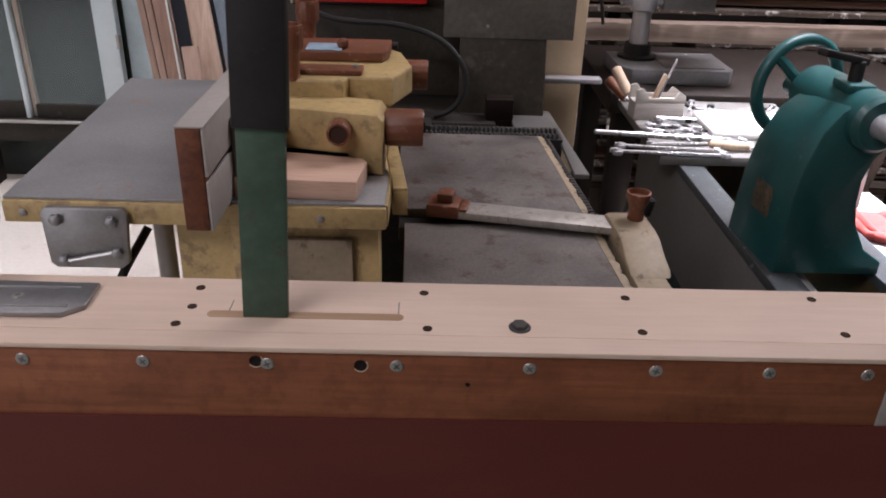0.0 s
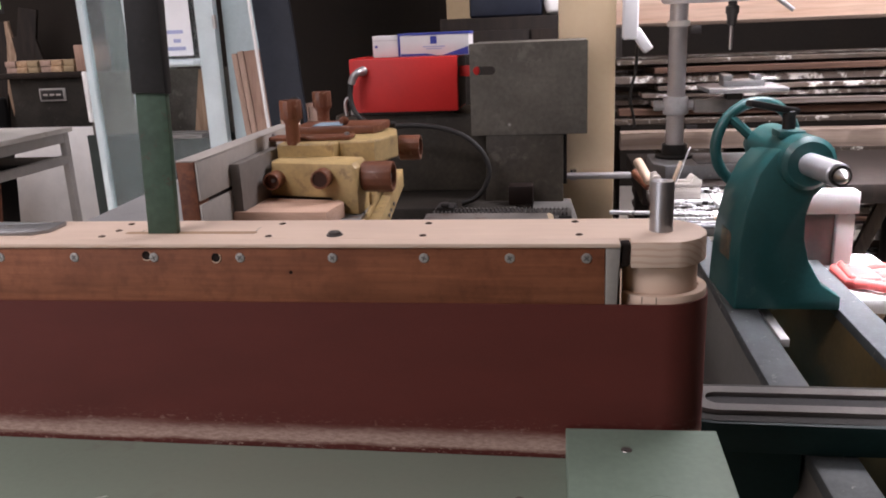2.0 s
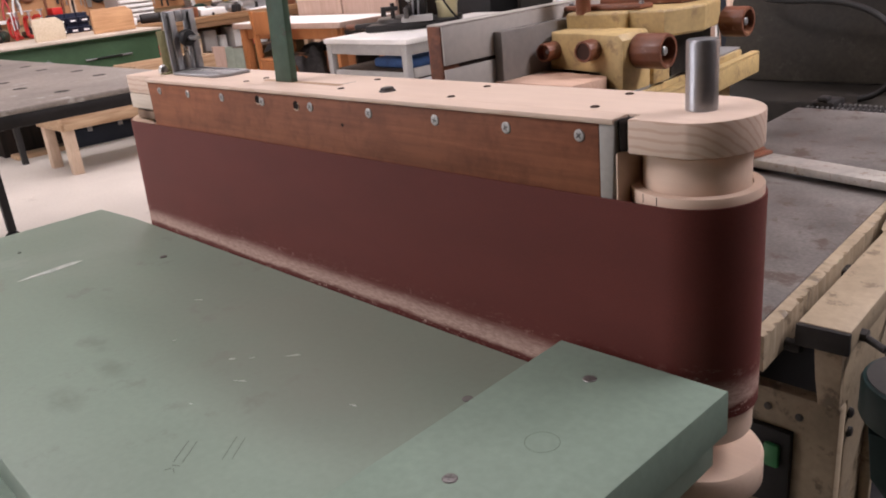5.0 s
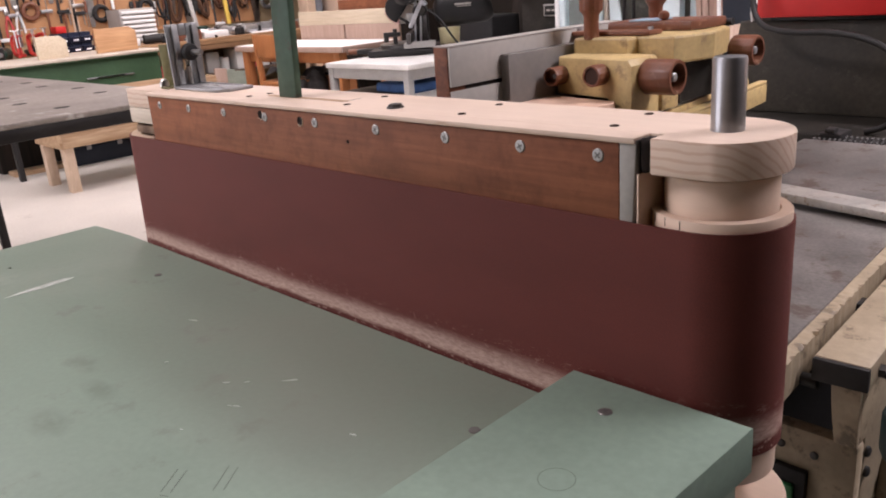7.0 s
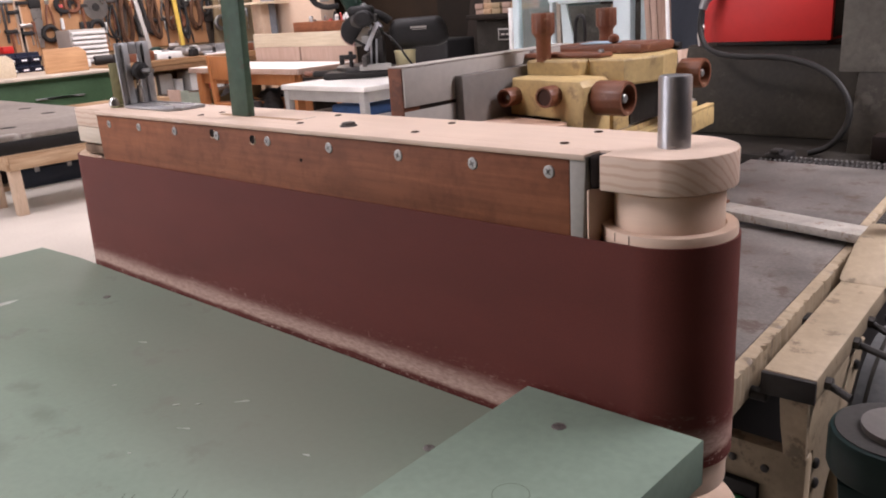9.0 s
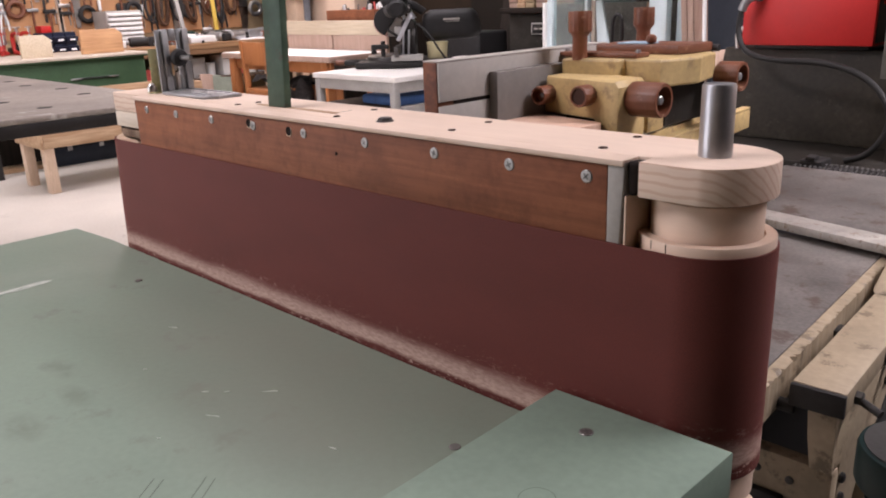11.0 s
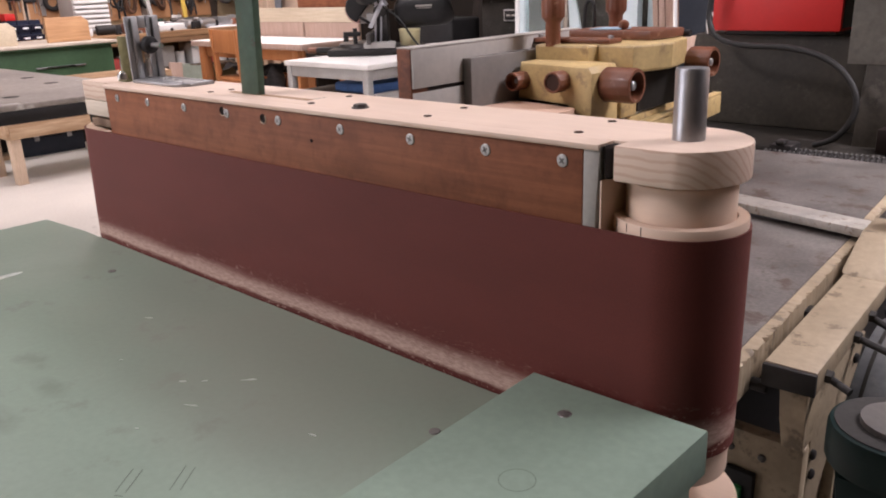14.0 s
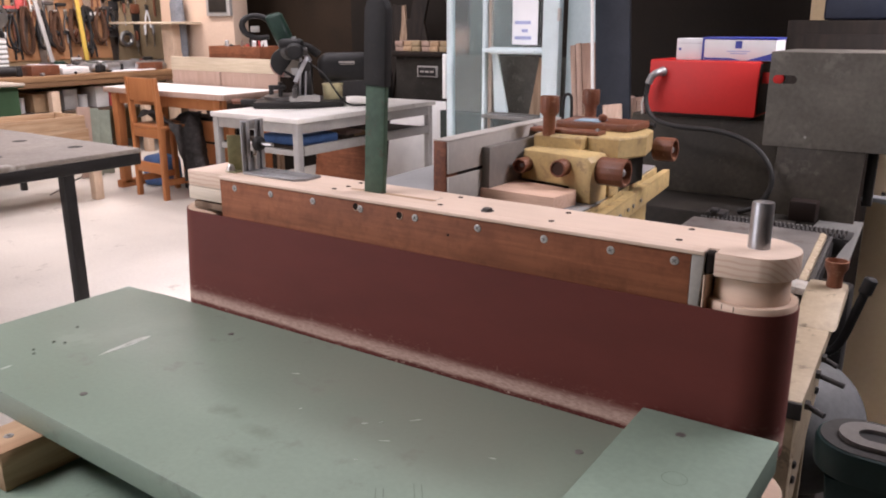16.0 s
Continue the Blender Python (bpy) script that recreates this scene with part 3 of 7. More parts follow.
# emission panel stands in for daylight on leaves outside
lone("backdrop", box(-7, -2, 6.8, 6.82, 0.0, 4, 0), glow("glowing_leaves", (0.45, 0.75, 0.35), 1.6), "glowing panel standing in for green foliage outside the window", "backdrop", "", "structure")

# beige roof post behind the machines
post = thing("roof_post", (0.75, 1.90, 0), "tall beige-painted square roof post", "post")
part("shaft", box(0.665, 0.835, 1.83, 1.97, 0.004, 3.2, 0.004), POST_PAINT, post)
part("foot_plate", box(0.64, 0.86, 1.80, 2.0, 0, 0.012, 0.002), BLACK_STEEL, post)
bracket = part("rail", box(0.655, 0.885, 1.772, 1.815, 0.826, 0.840, 0.003), COLUMN, post, "bright steel rail across the post")
part("clip", box(0.70, 0.72, 1.812, 1.832, 0.815, 0.85, 0.002), STEEL, post)

# ---- the belt sander ----
sander = thing("belt_sander", (0.38, 0.047, 0.82), "home-made upright belt sander of pine with a brown-red belt", "sander")
CY, XR, TOP = 0.0462, 0.7648, 1.1065
XL_LOW, XL_HIGH = -0.0435, -0.0320

outline = [(-0.053, 0.013), (0.029, 0.013), (0.029, 0.0195), (0.738, 0.0195), (0.738, 0.004)] + arc(0.7618, 0.047, 0.0455, -70, 90, 30) + [(-0.053, 0.0925)]
board = part("top_board", join(slab(outline, 1.0830, TOP, "z", 0.0012), box(0.029, 0.7285, 0.0005, 0.0195, 1.1022, TOP - 0.0002, 0.0008)), PINE, sander, "planed pale pine board with a rounded end")
board.data.materials.append(PINE_FACE)
for face in board.data.polygons:
    face.material_index = 1 if face.normal.z > 0.9 else 0
part("slot", slab(arc(0.252, 0.041, 0.0042, 90, 270, 10) + arc(0.381, 0.041, 0.0042, -90, 90, 10), TOP - 0.001, TOP + 0.0003), SLOT_WOOD, board)
for x, y in ((0.234, 0.077), (0.235, 0.050), (0.230, 0.027), (0.399, 0.076), (0.402, 0.027), (0.549, 0.075), (0.551, 0.028), (0.691, 0.079), (0.694, 0.030)):
    part("screw_hole", pit((x, y, TOP - 0.0001), "z", 0.0034), HOLE_BROWN, board)
for x, y0, y1 in ((0.262, 0.045, 0.060), (0.381, 0.045, 0.062)):
    part("pencil_mark", box(x, x + 0.0006, y0, y1, TOP - 0.0004, TOP + 0.0002, 0), PENCIL, board)
bolt = part("bolt", join(turned([(0.0078, 0), (0.0078, 0.0008), (0.0072, 0.0012)], (0.466, 0.031, TOP), "z", 20), turned([(0.0062, 0), (0.0062, 0.0018), (0.0055, 0.0024)], (0.466, 0.031, TOP + 0.0012), "z", 6)), TOOTH, sander, "grey hexagon bolt head on a washer")
part("end_block", box(-0.0545, 0.0285, 0.0125, 0.0885, 1.0625, 1.0826, 0.002), WHITE_WOOD, sander, "pale softwood block")
part("end_block", box(-0.046, 0.0285, 0.014, 0.0885, 1.049, 1.0600, 0.002), ROUGH_WOOD_Z, sander, "greyed softwood packing block")
# dark colour paints the shade in the gap beside the roller
part("frame", join(box(0.030, 0.7165, 0.020, 0.070, 0.895, 1.0826, 0.001), box(0.7165, 0.7262, 0.0195, 0.0765, 0.90, 1.0826, 0.001)), DARK_WOOD, sander)
part("end_face", box(0.7290, 0.7304, 0.0028, 0.0380, 0.90, 1.0826, 0.0004), TURNED, sander, "pale pine end of the frame")
plank = part("front_plank", box(0.031, 0.7160, 0.0022, 0.0192, 1.030, 1.1020, 0.001), MAHOGANY, sander, "red-brown hardwood plank with a row of screws")
for x in (0.062, 0.135, 0.214, 0.296, 0.382, 0.471, 0.556, 0.633, 0.700):
    put_screw(plank, (x, 0.0023, 1.0925), "-y", label="zinc cross-head screw")
# near-black discs paint the shade inside the two drilled holes
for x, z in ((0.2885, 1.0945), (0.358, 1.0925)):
    part("drilled_hole", pit((x, 0.0024, z), "-y", 0.0044), CHAR_AND_SHADE, plank)
    part("hole_rim", tube([(x + 0.0048 * math.cos(radians(a)), 0.0021, z + 0.0048 * math.sin(radians(a))) for a in range(-140, 41, 20)], 0.0006, 6, 0), PINE_Z, plank, "pale arc along the lower right of the hole")
part("knot", pit((0.430, 0.0024, 1.0785), "-y", 0.0016), CHAR_AND_SHADE, plank)
part("end_strip", slab([(0.7164, 1.030), (0.7255, 1.030), (0.7290, 1.1045), (0.7164, 1.1045)], 0.0020, 0.0194, "y", 0.0006), ALU, sander, "dull aluminium edge strip")
part("notch", roughen(box(0.7292, 0.7378, 0.0052, 0.0185, 1.0828, 1.1052, 0.003, 3), 0.0014, 140), CHAR_AND_SHADE, sander, "black burnt notch")

# turned rollers with neck, flange and foot
part("drive_roller", turned([(0.038, 0.868), (0.0425, 0.870), (0.0425, 0.886), (0.0434, 0.8865), (0.0434, 1.047), (0.0442, 1.0475), (0.0442, 1.0562), (0.0437, 1.0568), (0.0370, 1.0568), (0.0370, 1.0540), (0.0358, 1.0540), (0.0358, 1.0798), (0.0353, 1.0804), (0.029, 1.0804), (0.029, 1.0828)], (XR, CY, 0), "z", 64), TURNED, sander, "turned pine roller with a narrower neck")
for a in (-96, -112, -128):
    c, s = math.cos(radians(a)), math.sin(radians(a))
    part("crack", rod((XR + 0.0441 * c, CY + 0.0441 * s, 1.0505), (XR + 0.0441 * c, CY + 0.0441 * s, 1.0562), 0.0004, 6), CHAR_AND_SHADE, sander)
part("idle_roller", rod((XL_LOW, CY, 0.887), (XL_HIGH, CY, 1.047), 0.0434, 64, 0.001), PINE_Z, sander)
part("base_disc", turned([(0.050, 0.8205), (0.052, 0.823), (0.052, 0.842), (0.050, 0.845)], (XR, CY, 0), "z", 48), TURNED, sander, "pale wooden disc under the roller")
part("base_axle", rod((XR, CY, 0.845), (XR, CY, 0.868), 0.012, 20), STEEL, sander)
part("shaft", turned([(0.0095, 1.079), (0.0105, 1.080), (0.0105, 1.1505), (0.0098, 1.152), (0.0035, 1.152), (0.002, 1.1508)], (0.7675, CY, 0), "z", 32), SHAFT, sander, "bright round steel shaft")

RO, THICK = 0.0457, 0.0013


def belt_loop(rad, z):
    """The belt's line at a height; its far end leans with the idle roller."""
    left = XL_LOW + (XL_HIGH - XL_LOW) * (z - 0.8935) / (1.0478 - 0.8935)
    return arc(XR, CY, rad, -90, 90, 36) + arc(left, CY, rad, 90, 270, 36)


bm = bmesh.new()
rings = [[bm.verts.new((x, y, z + (0.0035 * x if z > 1 else 0.0))) for x, y in belt_loop(rad, z)] for rad, z in ((RO, 0.8935), (RO, 1.0478), (RO - THICK, 1.0478), (RO - THICK, 0.8935))]
for a, b in zip(rings, rings[1:] + rings[:1]):
    for i in range(len(a)):
        bm.faces.new((a[i], a[(i + 1) % len(a)], b[(i + 1) % len(a)], b[i]))
part("abrasive_belt", bm, BELT, sander, "brown-red sanding belt with wood dust along its rim")

# tension lever: flat green bar with a black grip
lean = Matrix.Translation((0.289, 0.041, TOP)) @ Matrix.Rotation(radians(2.3), 4, "Y") @ Matrix.Rotation(radians(-1.0), 4, "X")
lever = thing("tension_lever", (0.289, 0.041, TOP), "upright flat dark green steel lever with black grip", "lever")
part("bar", moved(box(-0.0155, 0.0155, -0.004, 0.004, -0.004, 0.142, 0.0012), lean), GREEN_BAR, lever)
grip = slab([(-0.0175, 0.136), (0.0175, 0.136)] + [(0.0175, 0.228), (0.0135, 0.238), (0.005, 0.243), (-0.005, 0.243), (-0.0135, 0.238), (-0.0175, 0.228)], -0.0075, 0.0075, "y", 0.003)
part("grip", moved(grip, lean), BLACK, lever, "black shrink-sleeve grip")

# belt tracking bracket
track = thing("tracking_bracket", (0.10, 0.053, TOP), "slotted grey steel angle bracket with black adjusting knob", "bracket")
part("foot", slab([(0.050, 0.031), (0.150, 0.031), (0.163, 0.043), (0.161, 0.075), (0.050, 0.076)], TOP, TOP + 0.004, "z", 0.0008), GALV, track)
for y in (0.0405, 0.0665):
    part("rib", box(0.056, 0.152, y - 0.0015, y + 0.0015, TOP + 0.0036, TOP + 0.0052, 0.0007), GALV, track)
for x in (0.088, 0.112):
    put_screw(track, (x, 0.0535, TOP + 0.004), "z", 0.0042)
for y0, y1 in ((0.0315, 0.0485), (0.0585, 0.0755)):
    part("upright", join(box(0.0470, 0.0500, y0, y1, TOP, 1.184, 0.0012), box(0.0500, 0.0535, (y0 + y1) / 2 - 0.002, (y0 + y1) / 2 + 0.002, TOP + 0.003, 1.182, 0.001)), GALV, track)
for z0, z1 in ((1.170, 1.184), (TOP, TOP + 0.022)):
    part("bridge", box(0.0470, 0.0500, 0.0485, 0.0585, z0, z1, 0.001), GALV, track)
part("back_plate", moved(box(-0.011, 0.011, -0.00125, 0.00125, TOP, 1.160, 0.0008), Matrix.Translation((0.018, 0.046, 0)) @ Matrix.Rotation(radians(40), 4, "Z")), BRASS, track, "yellow-plated steel plate")
part("plate_foot", box(0.012, 0.034, 0.030, 0.062, TOP, TOP + 0.0025, 0.001), BRASS, track)
part("nut", turned([(0.006, 0), (0.006, 0.005), (0.004, 0.009), (0.001, 0.0105)], (0.022, 0.032, TOP + 0.0025), "z", 12), STEEL, track)
part("threaded_rod", rod((0.010, 0.0535, 1.150), (0.090, 0.0535, 1.150), 0.003, 12), STEEL, track)
knob = [(0.0045, 0.0), (0.0085, 0.001), (0.0105, 0.004), (0.0105, 0.009), (0.0090, 0.0120), (0.004, 0.0135)]
part("knob", turned(knob, (0.0545, 0.0535, 1.150), "x", 22), BLACK, track, "black ball-shaped knob")
part("slot_screw", rod((0.0512, 0.0535, 1.112), (0.0512, 0.0535, 1.140), 0.0028, 12), STEEL, track)

# ---- sander table ----
table = thing("sander_table", (0.3, -0.17, 0.868), "pale green painted board used as sanding table, scratched", "table")
# table top with its far edge drawn back where the belt stands on it
top = [(-0.205, -0.010), (-0.205, -0.330), (0.806, -0.352), (0.806, -0.0015), (-0.10, -0.0015)]
part("top", slab(top, 0.868, 0.8990, "z", 0.0016), GREEN_TOP, table)
lip = thing("lip_board", (0.75, -0.14, 0.8992), "pale green board screwed over the table's end", "board")
part("board", slab([(0.682, -0.006), (0.690, -0.356), (0.812, -0.352), (0.816, -0.002)], 0.8992, 0.9325, "z", 0.0012), GREEN_EDGE, lip)
for x, y in ((0.734, -0.042), (0.735, -0.182)):
    put_screw(lip, (x, y, 0.9322), "z", 0.0050, material=LIP_SCREW)
bm = bmesh.new()
rims = [[bm.verts.new((0.755 + r * math.cos(a * math.pi / 24), -0.121 + r * math.sin(a * math.pi / 24), 0.93262)) for a in range(48)] for r in (0.0112, 0.0106)]
for i in range(48):
    bm.faces.new((rims[0][i], rims[0][(i + 1) % 48], rims[1][(i + 1) % 48], rims[1][i]))
part("circle_mark", bm, plain("faint_pencil_ring", (0.12, 0.16, 0.125), 0.6), lip)
TT = 0.899
for x, y in ((0.103, -0.058), (0.106, -0.283), (0.643, -0.074)):
    put_screw(table, (x, y, TT), "z", 0.0045, material=SCREW_DARK)
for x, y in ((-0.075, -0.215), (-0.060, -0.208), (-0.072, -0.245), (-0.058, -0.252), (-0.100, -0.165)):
    part("nail_hole", pit((x, y, TT - 0.0003), "z", 0.0022), CHAR_AND_SHADE, table)
# scratches and drawn pencil outlines
rng = random.Random(4)
for x, y, a, l, w in ((0.015, -0.180, 96, 0.055, 0.0060), (0.014, -0.146, 84, 0.040, 0.0095), (0.020, -0.168, 90, 0.045, 0.0035), (-0.045, -0.297, 88, 0.018, 0.0035), (0.424, -0.151, 25, 0.008, 0.0026), (0.438, -0.139, 40, 0.006, 0.0018), (0.466, -0.114, 45, 0.014, 0.0022), (0.466, -0.168, 25, 0.013, 0.0016), (0.576, -0.134, 5, 0.009, 0.0018), (0.465, -0.213, 10, 0.004, 0.0014), (0.271, -0.101, 20, 0.012, 0.0022), (0.342, -0.165, 20, 0.004, 0.0026)):
    bmx = slab([(-l / 2, 0), (-l / 4, -w / 2), (l / 5, -w / 2), (l / 2, 0), (l / 4, w / 2), (-l / 6, w / 2)], TT - 0.0002, TT + 0.0003)
    part("scratch", moved(roughen(bmx, 0.0006, 300), Matrix.Translation((x, y, 0)) @ Matrix.Rotation(radians(a), 4, "Z")), SHARP_WHITE, table)
for x, y, a, l in ((0.522, -0.251, -52, 0.026), (0.528, -0.247, -52, 0.026), (0.548, -0.226, -52, 0.028), (0.554, -0.222, -52, 0.026), (0.536, -0.262, 30, 0.006), (0.540, -0.266, -20, 0.006), (0.535, -0.268, 60, 0.005)):
    part("pencil_mark", moved(box(-l / 2, l / 2, -0.0003, 0.0003, TT - 0.0002, TT + 0.0002, 0), Matrix.Translation((x, y, 0)) @ Matrix.Rotation(radians(a), 4, "Z")), PENCIL, table)
batten = thing("batten", (0.08, -0.2, 0.82), "short pine batten between the two green boards", "batten")
part("timber", box(0.040, 0.104, -0.385, 0.05, 0.82, 0.8678, 0.002), PINE_Y, batten)
put_screw(batten, (0.072, -0.358, 0.8676), "z", 0.0055)
far_batten = thing("batten", (0.6, -0.2, 0.82), "short pine batten between the two green boards", "batten")
part("timber", box(0.600, 0.660, -0.33, 0.05, 0.82, 0.8678, 0.002), PINE_Y, far_batten)
stand = thing("sander_stand", (0.3, -0.2, 0), "green painted stand under the sanding table", "stand")
part("top", box(0.045, 0.79, -0.66, 0.11, 0.795, 0.8198, 0.002), GREEN_EDGE, stand)
for x in (0.09, 0.70):
    for y in (-0.60, 0.02):
        part("leg", box(x, x + 0.05, y, y + 0.05, 0, 0.795, 0.003), GREEN_BAR, stand)

# ---- combined woodworking machine: moulder table, cutter head, jointer ----
mach = thing("moulding_machine", (0.1, 0.85, 0), "ochre cast moulding machine with brown knobs", "machine")
ZT = 0.990
part("table", slab([(-0.144, 0.508), (0.345, 0.508), (0.345, 0.60), (0.285, 1.095), (-0.181, 1.095)], ZT - 0.004, ZT, "z", 0.001), IRON_RUST, mach, "grey cast-iron table with rust stains")
part("table_rim", join(box(-0.146, 0.347, 0.503, 0.514, ZT - 0.035, ZT - 0.0042, 0.003), slab([(-0.146, 0.514), (-0.136, 0.514), (-0.173, 1.095), (-0.183, 1.095)], ZT - 0.035, ZT - 0.0042, "z", 0.003), slab([(0.337, 0.514), (0.349, 0.514), (0.349, 0.60), (0.289, 1.095), (0.277, 1.095), (0.337, 0.60)], ZT - 0.035, ZT - 0.0042, "z", 0.003)), YELLOW, mach)
for x in (-0.120, 0.262):
    part("rim_screw", turned([(0.005, 0), (0.005, 0.002), (0.003, 0.003)], (x, 0.5028, ZT - 0.020), "-y", 14), ZINC, mach)
plate = part("end_plate", slab([(-0.092, 0.903), (-0.085, 0.896), (0.000, 0.896), (0.010, 0.904), (0.016, 0.974), (0.010, 0.981), (-0.087, 0.981), (-0.094, 0.974)], 0.493, 0.5025, "y", 0.001), GALV, mach, "grey steel end plate with four bolts")
for x, z in ((-0.074, 0.966), (-0.004, 0.964), (-0.002, 0.920), (-0.072, 0.908)):
    part("bolt", turned([(0.008, 0), (0.008, 0.007), (0.005, 0.009)], (x, 0.493, z), "-y", 6), GALV, plate)
part("brace", rod((-0.068, 0.488, 0.908), (-0.004, 0.488, 0.922), 0.003, 8), STEEL, plate)
part("pedestal", join(slab([(0.06, 0.545), (0.334, 0.545), (0.334, 0.61), (0.274, 1.08), (0.06, 1.08)], 0.05, ZT - 0.0045, "z", 0.006), box(0.02, 0.345, 0.54, 1.14, 0.0, 0.06, 0.01)), YELLOW, mach)
part("rib", slab([(0.140, 0.97), (0.140, 0.60), (0.168, 0.55), (0.168, 0.97)], 0.518, 0.5445, "y", 0.004), YELLOW, mach)
part("side_box", box(0.17, 0.30, 0.532, 0.5445, 0.62, 0.925, 0.004), CREAM, mach)
part("handle", tube([(0.02, 0.55, 0.93), (-0.02, 0.50, 0.86), (-0.02, 0.50, 0.80)], 0.006), BLACK_STEEL, mach)
part("leg", rod((0.015, 0.62, 0.0), (0.015, 0.62, 0.93), 0.014, 16), GREY_FRAME, mach)

# fence of the moulder: brown board with a grey face, and a second grey cheek
fence = thing("moulder_fence", (0.13, 0.7, ZT), "brown wooden fence board faced with grey laminate", "fence")
part("board", box(0.116, 0.1445, 0.415, 0.86, ZT + 0.0005, 1.116, 0.0015), REDWOOD, fence)
part("face", join(box(0.1447, 0.1485, 0.4165, 0.86, 1.058, 1.1155, 0.0008), box(0.1447, 0.1485, 0.4165, 0.86, ZT + 0.001, 1.0515, 0.0008)), GREY_FACE, fence)
part("cap", box(0.1155, 0.1485, 0.4160, 0.86, 1.1162, 1.1185, 0.0006), GREY_FACE, fence, "grey laminate top edge")
part("groove", box(0.1435, 0.1452, 0.45, 0.86, 1.0515, 1.058, 0), CHAR_AND_SHADE, fence)
cheek = thing("fence_cheek", (0.17, 0.62, ZT), "grey laminated cheek board against the fence", "fence")
part("board", box(0.1490, 0.1660, 0.528, 0.80, ZT + 0.0005, 1.094, 0.0015), CHEEK, cheek)


def fluted(rad, length, n=14):
    """A brown ribbed knob: fluted round, hollow at its end."""
    bm = bmesh.new()
    m = n * 4
    def ring(k, z, deep):
        return [bm.verts.new(((rad * k - (0.6 * deep if i % 4 == 0 else 0)) * math.cos(2 * math.pi * i / m), (rad * k - (0.6 * deep if i % 4 == 0 else 0)) * math.sin(2 * math.pi * i / m), z)) for i in range(m)]
    loops = [ring(0.9, 0, 0), ring(1, length * 0.06, 0.0014), ring(1, length * 0.93, 0.0014), ring(0.95, length, 0.0006), ring(0.78, length, 0), ring(0.74, length * 0.62, 0)]
    for a, b in zip(loops, loops[1:]):
        for i in range(m):
            bm.faces.new((a[i], a[(i + 1) % m], b[(i + 1) % m], b[i]))
    bm.faces.new(loops[0][::-1])
    bm.faces.new(loops[-1])
    return bm


def put_knob(parent, at, rad, length, axis, label=""):
    turn = {"z": Matrix(), "x": Matrix.Rotation(radians(90), 4, "Y"), "-y": Matrix.Rotation(radians(90), 4, "X")}[axis]
    k = part("knob", moved(fluted(rad, length), Matrix.Translation(at) @ turn), KNOB, parent, label)
    reach = 0.92 if axis == "x" else 0.70
    part("spindle", moved(turned([(rad * 0.27, 0), (rad * 0.27, length * (reach - 0.03)), (rad * 0.20, length * reach)], (0, 0, 0), "z", 14), Matrix.Translation(at) @ turn), GALV, k)
    return k


def skewed(bm):
    """The cutter head's front stands a little askew: its fence side lies further back."""
    return moved(bm, Matrix(((1, 0, 0, 0), (-0.21, 1, 0, 0.005 + 0.21 * 0.338), (0, 0, 1, 0.0055), (0, 0, 0, 1))))


head = thing("cutter_head", (0.26, 0.78, ZT), "ochre cast cutter head with ribbed brown knobs", "machine head")
front = [(0.170, 1.012), (0.176, 1.073), (0.330, 1.073), (0.338, 1.064), (0.338, 0.9852), (0.300, 0.9852), (0.286, 1.012)]
part("front_casting", skewed(slab(front, 0.600, 0.680, "y", 0.006)), YELLOW, head)
rear = [(0.172, 0.690), (0.275, 0.690), (0.281, 0.712), (0.345, 0.712), (0.372, 0.79), (0.352, 0.880), (0.320, 0.920), (0.190, 0.930), (0.165, 0.90)]
part("upper_casting", slab(rear, 1.060, 1.103, "z", 0.004), YELLOW, head, smooth=18)
# dark block paints the shaded cavity under the overhang
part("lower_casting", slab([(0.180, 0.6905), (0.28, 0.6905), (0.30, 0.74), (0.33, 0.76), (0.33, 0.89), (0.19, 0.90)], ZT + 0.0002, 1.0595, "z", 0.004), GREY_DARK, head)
part("side_casting", box(0.284, 0.3405, 0.6885, 0.7380, ZT + 0.0004, 1.0592, 0.003), YELLOW, head)
part("side_shelf", slab([(0.3510, 0.596), (0.372, 0.596), (0.309, 1.13), (0.2920, 1.13)], 0.9725, 0.978, "z", 0.002), YELLOW, head)
part("shelf_side", slab([(0.3510, 0.596), (0.372, 0.596), (0.309, 1.13), (0.2920, 1.13)], 0.936, 0.9723, "z", 0.002), YELLOW, head)
for y in (0.66, 0.70, 0.76, 0.80, 0.86):
    part("pin", turned([(0.004, 0), (0.004, 0.003)], (0.3715 - (y - 0.61) * 0.121, y, 0.954), "x", 10), GALV, head)
part("slide", box(0.140, 0.300, 0.715, 0.755, 1.1035, 1.111, 0.002), KNOB, head, "brown sliding bar")
part("block", slab([(0.165, 0.80), (0.325, 0.80), (0.335, 0.83), (0.335, 0.90), (0.165, 0.90)], 1.1035, 1.119, "z", 0.003), KNOB, head)
part("blue_strip", box(0.205, 0.262, 0.803, 0.850, 1.1192, 1.1215, 0.001), plain("pale_blue_film", (0.30, 0.42, 0.52), 0.4), head)
part("ball", turned([(0.003, 0), (0.008, 0.003), (0.0095, 0.008), (0.008, 0.013), (0.003, 0.016)], (0.262, 0.822, 1.119), "z", 20), KNOB, head)
part("dark_bar", rod((0.262, 0.905, 1.108), (0.345, 0.905, 1.108), 0.006, 12), BLACK_STEEL, head)
for x, y in ((0.150, 0.735), (0.290, 0.735)):
    part("bolt", turned([(0.005, 0), (0.005, 0.004), (0.003, 0.005)], (x, y, 1.111), "z", 6), GALV, head)
k = put_knob(head, (0.200, 0.700, 1.1445), 0.0195, 0.034, "z", "tall brown ribbed knob")
part("stem", turned([(0.0125, 1.1), (0.0125, 1.138), (0.0180, 1.146)], (0.200, 0.700, 0), "z", 24), KNOB, k)
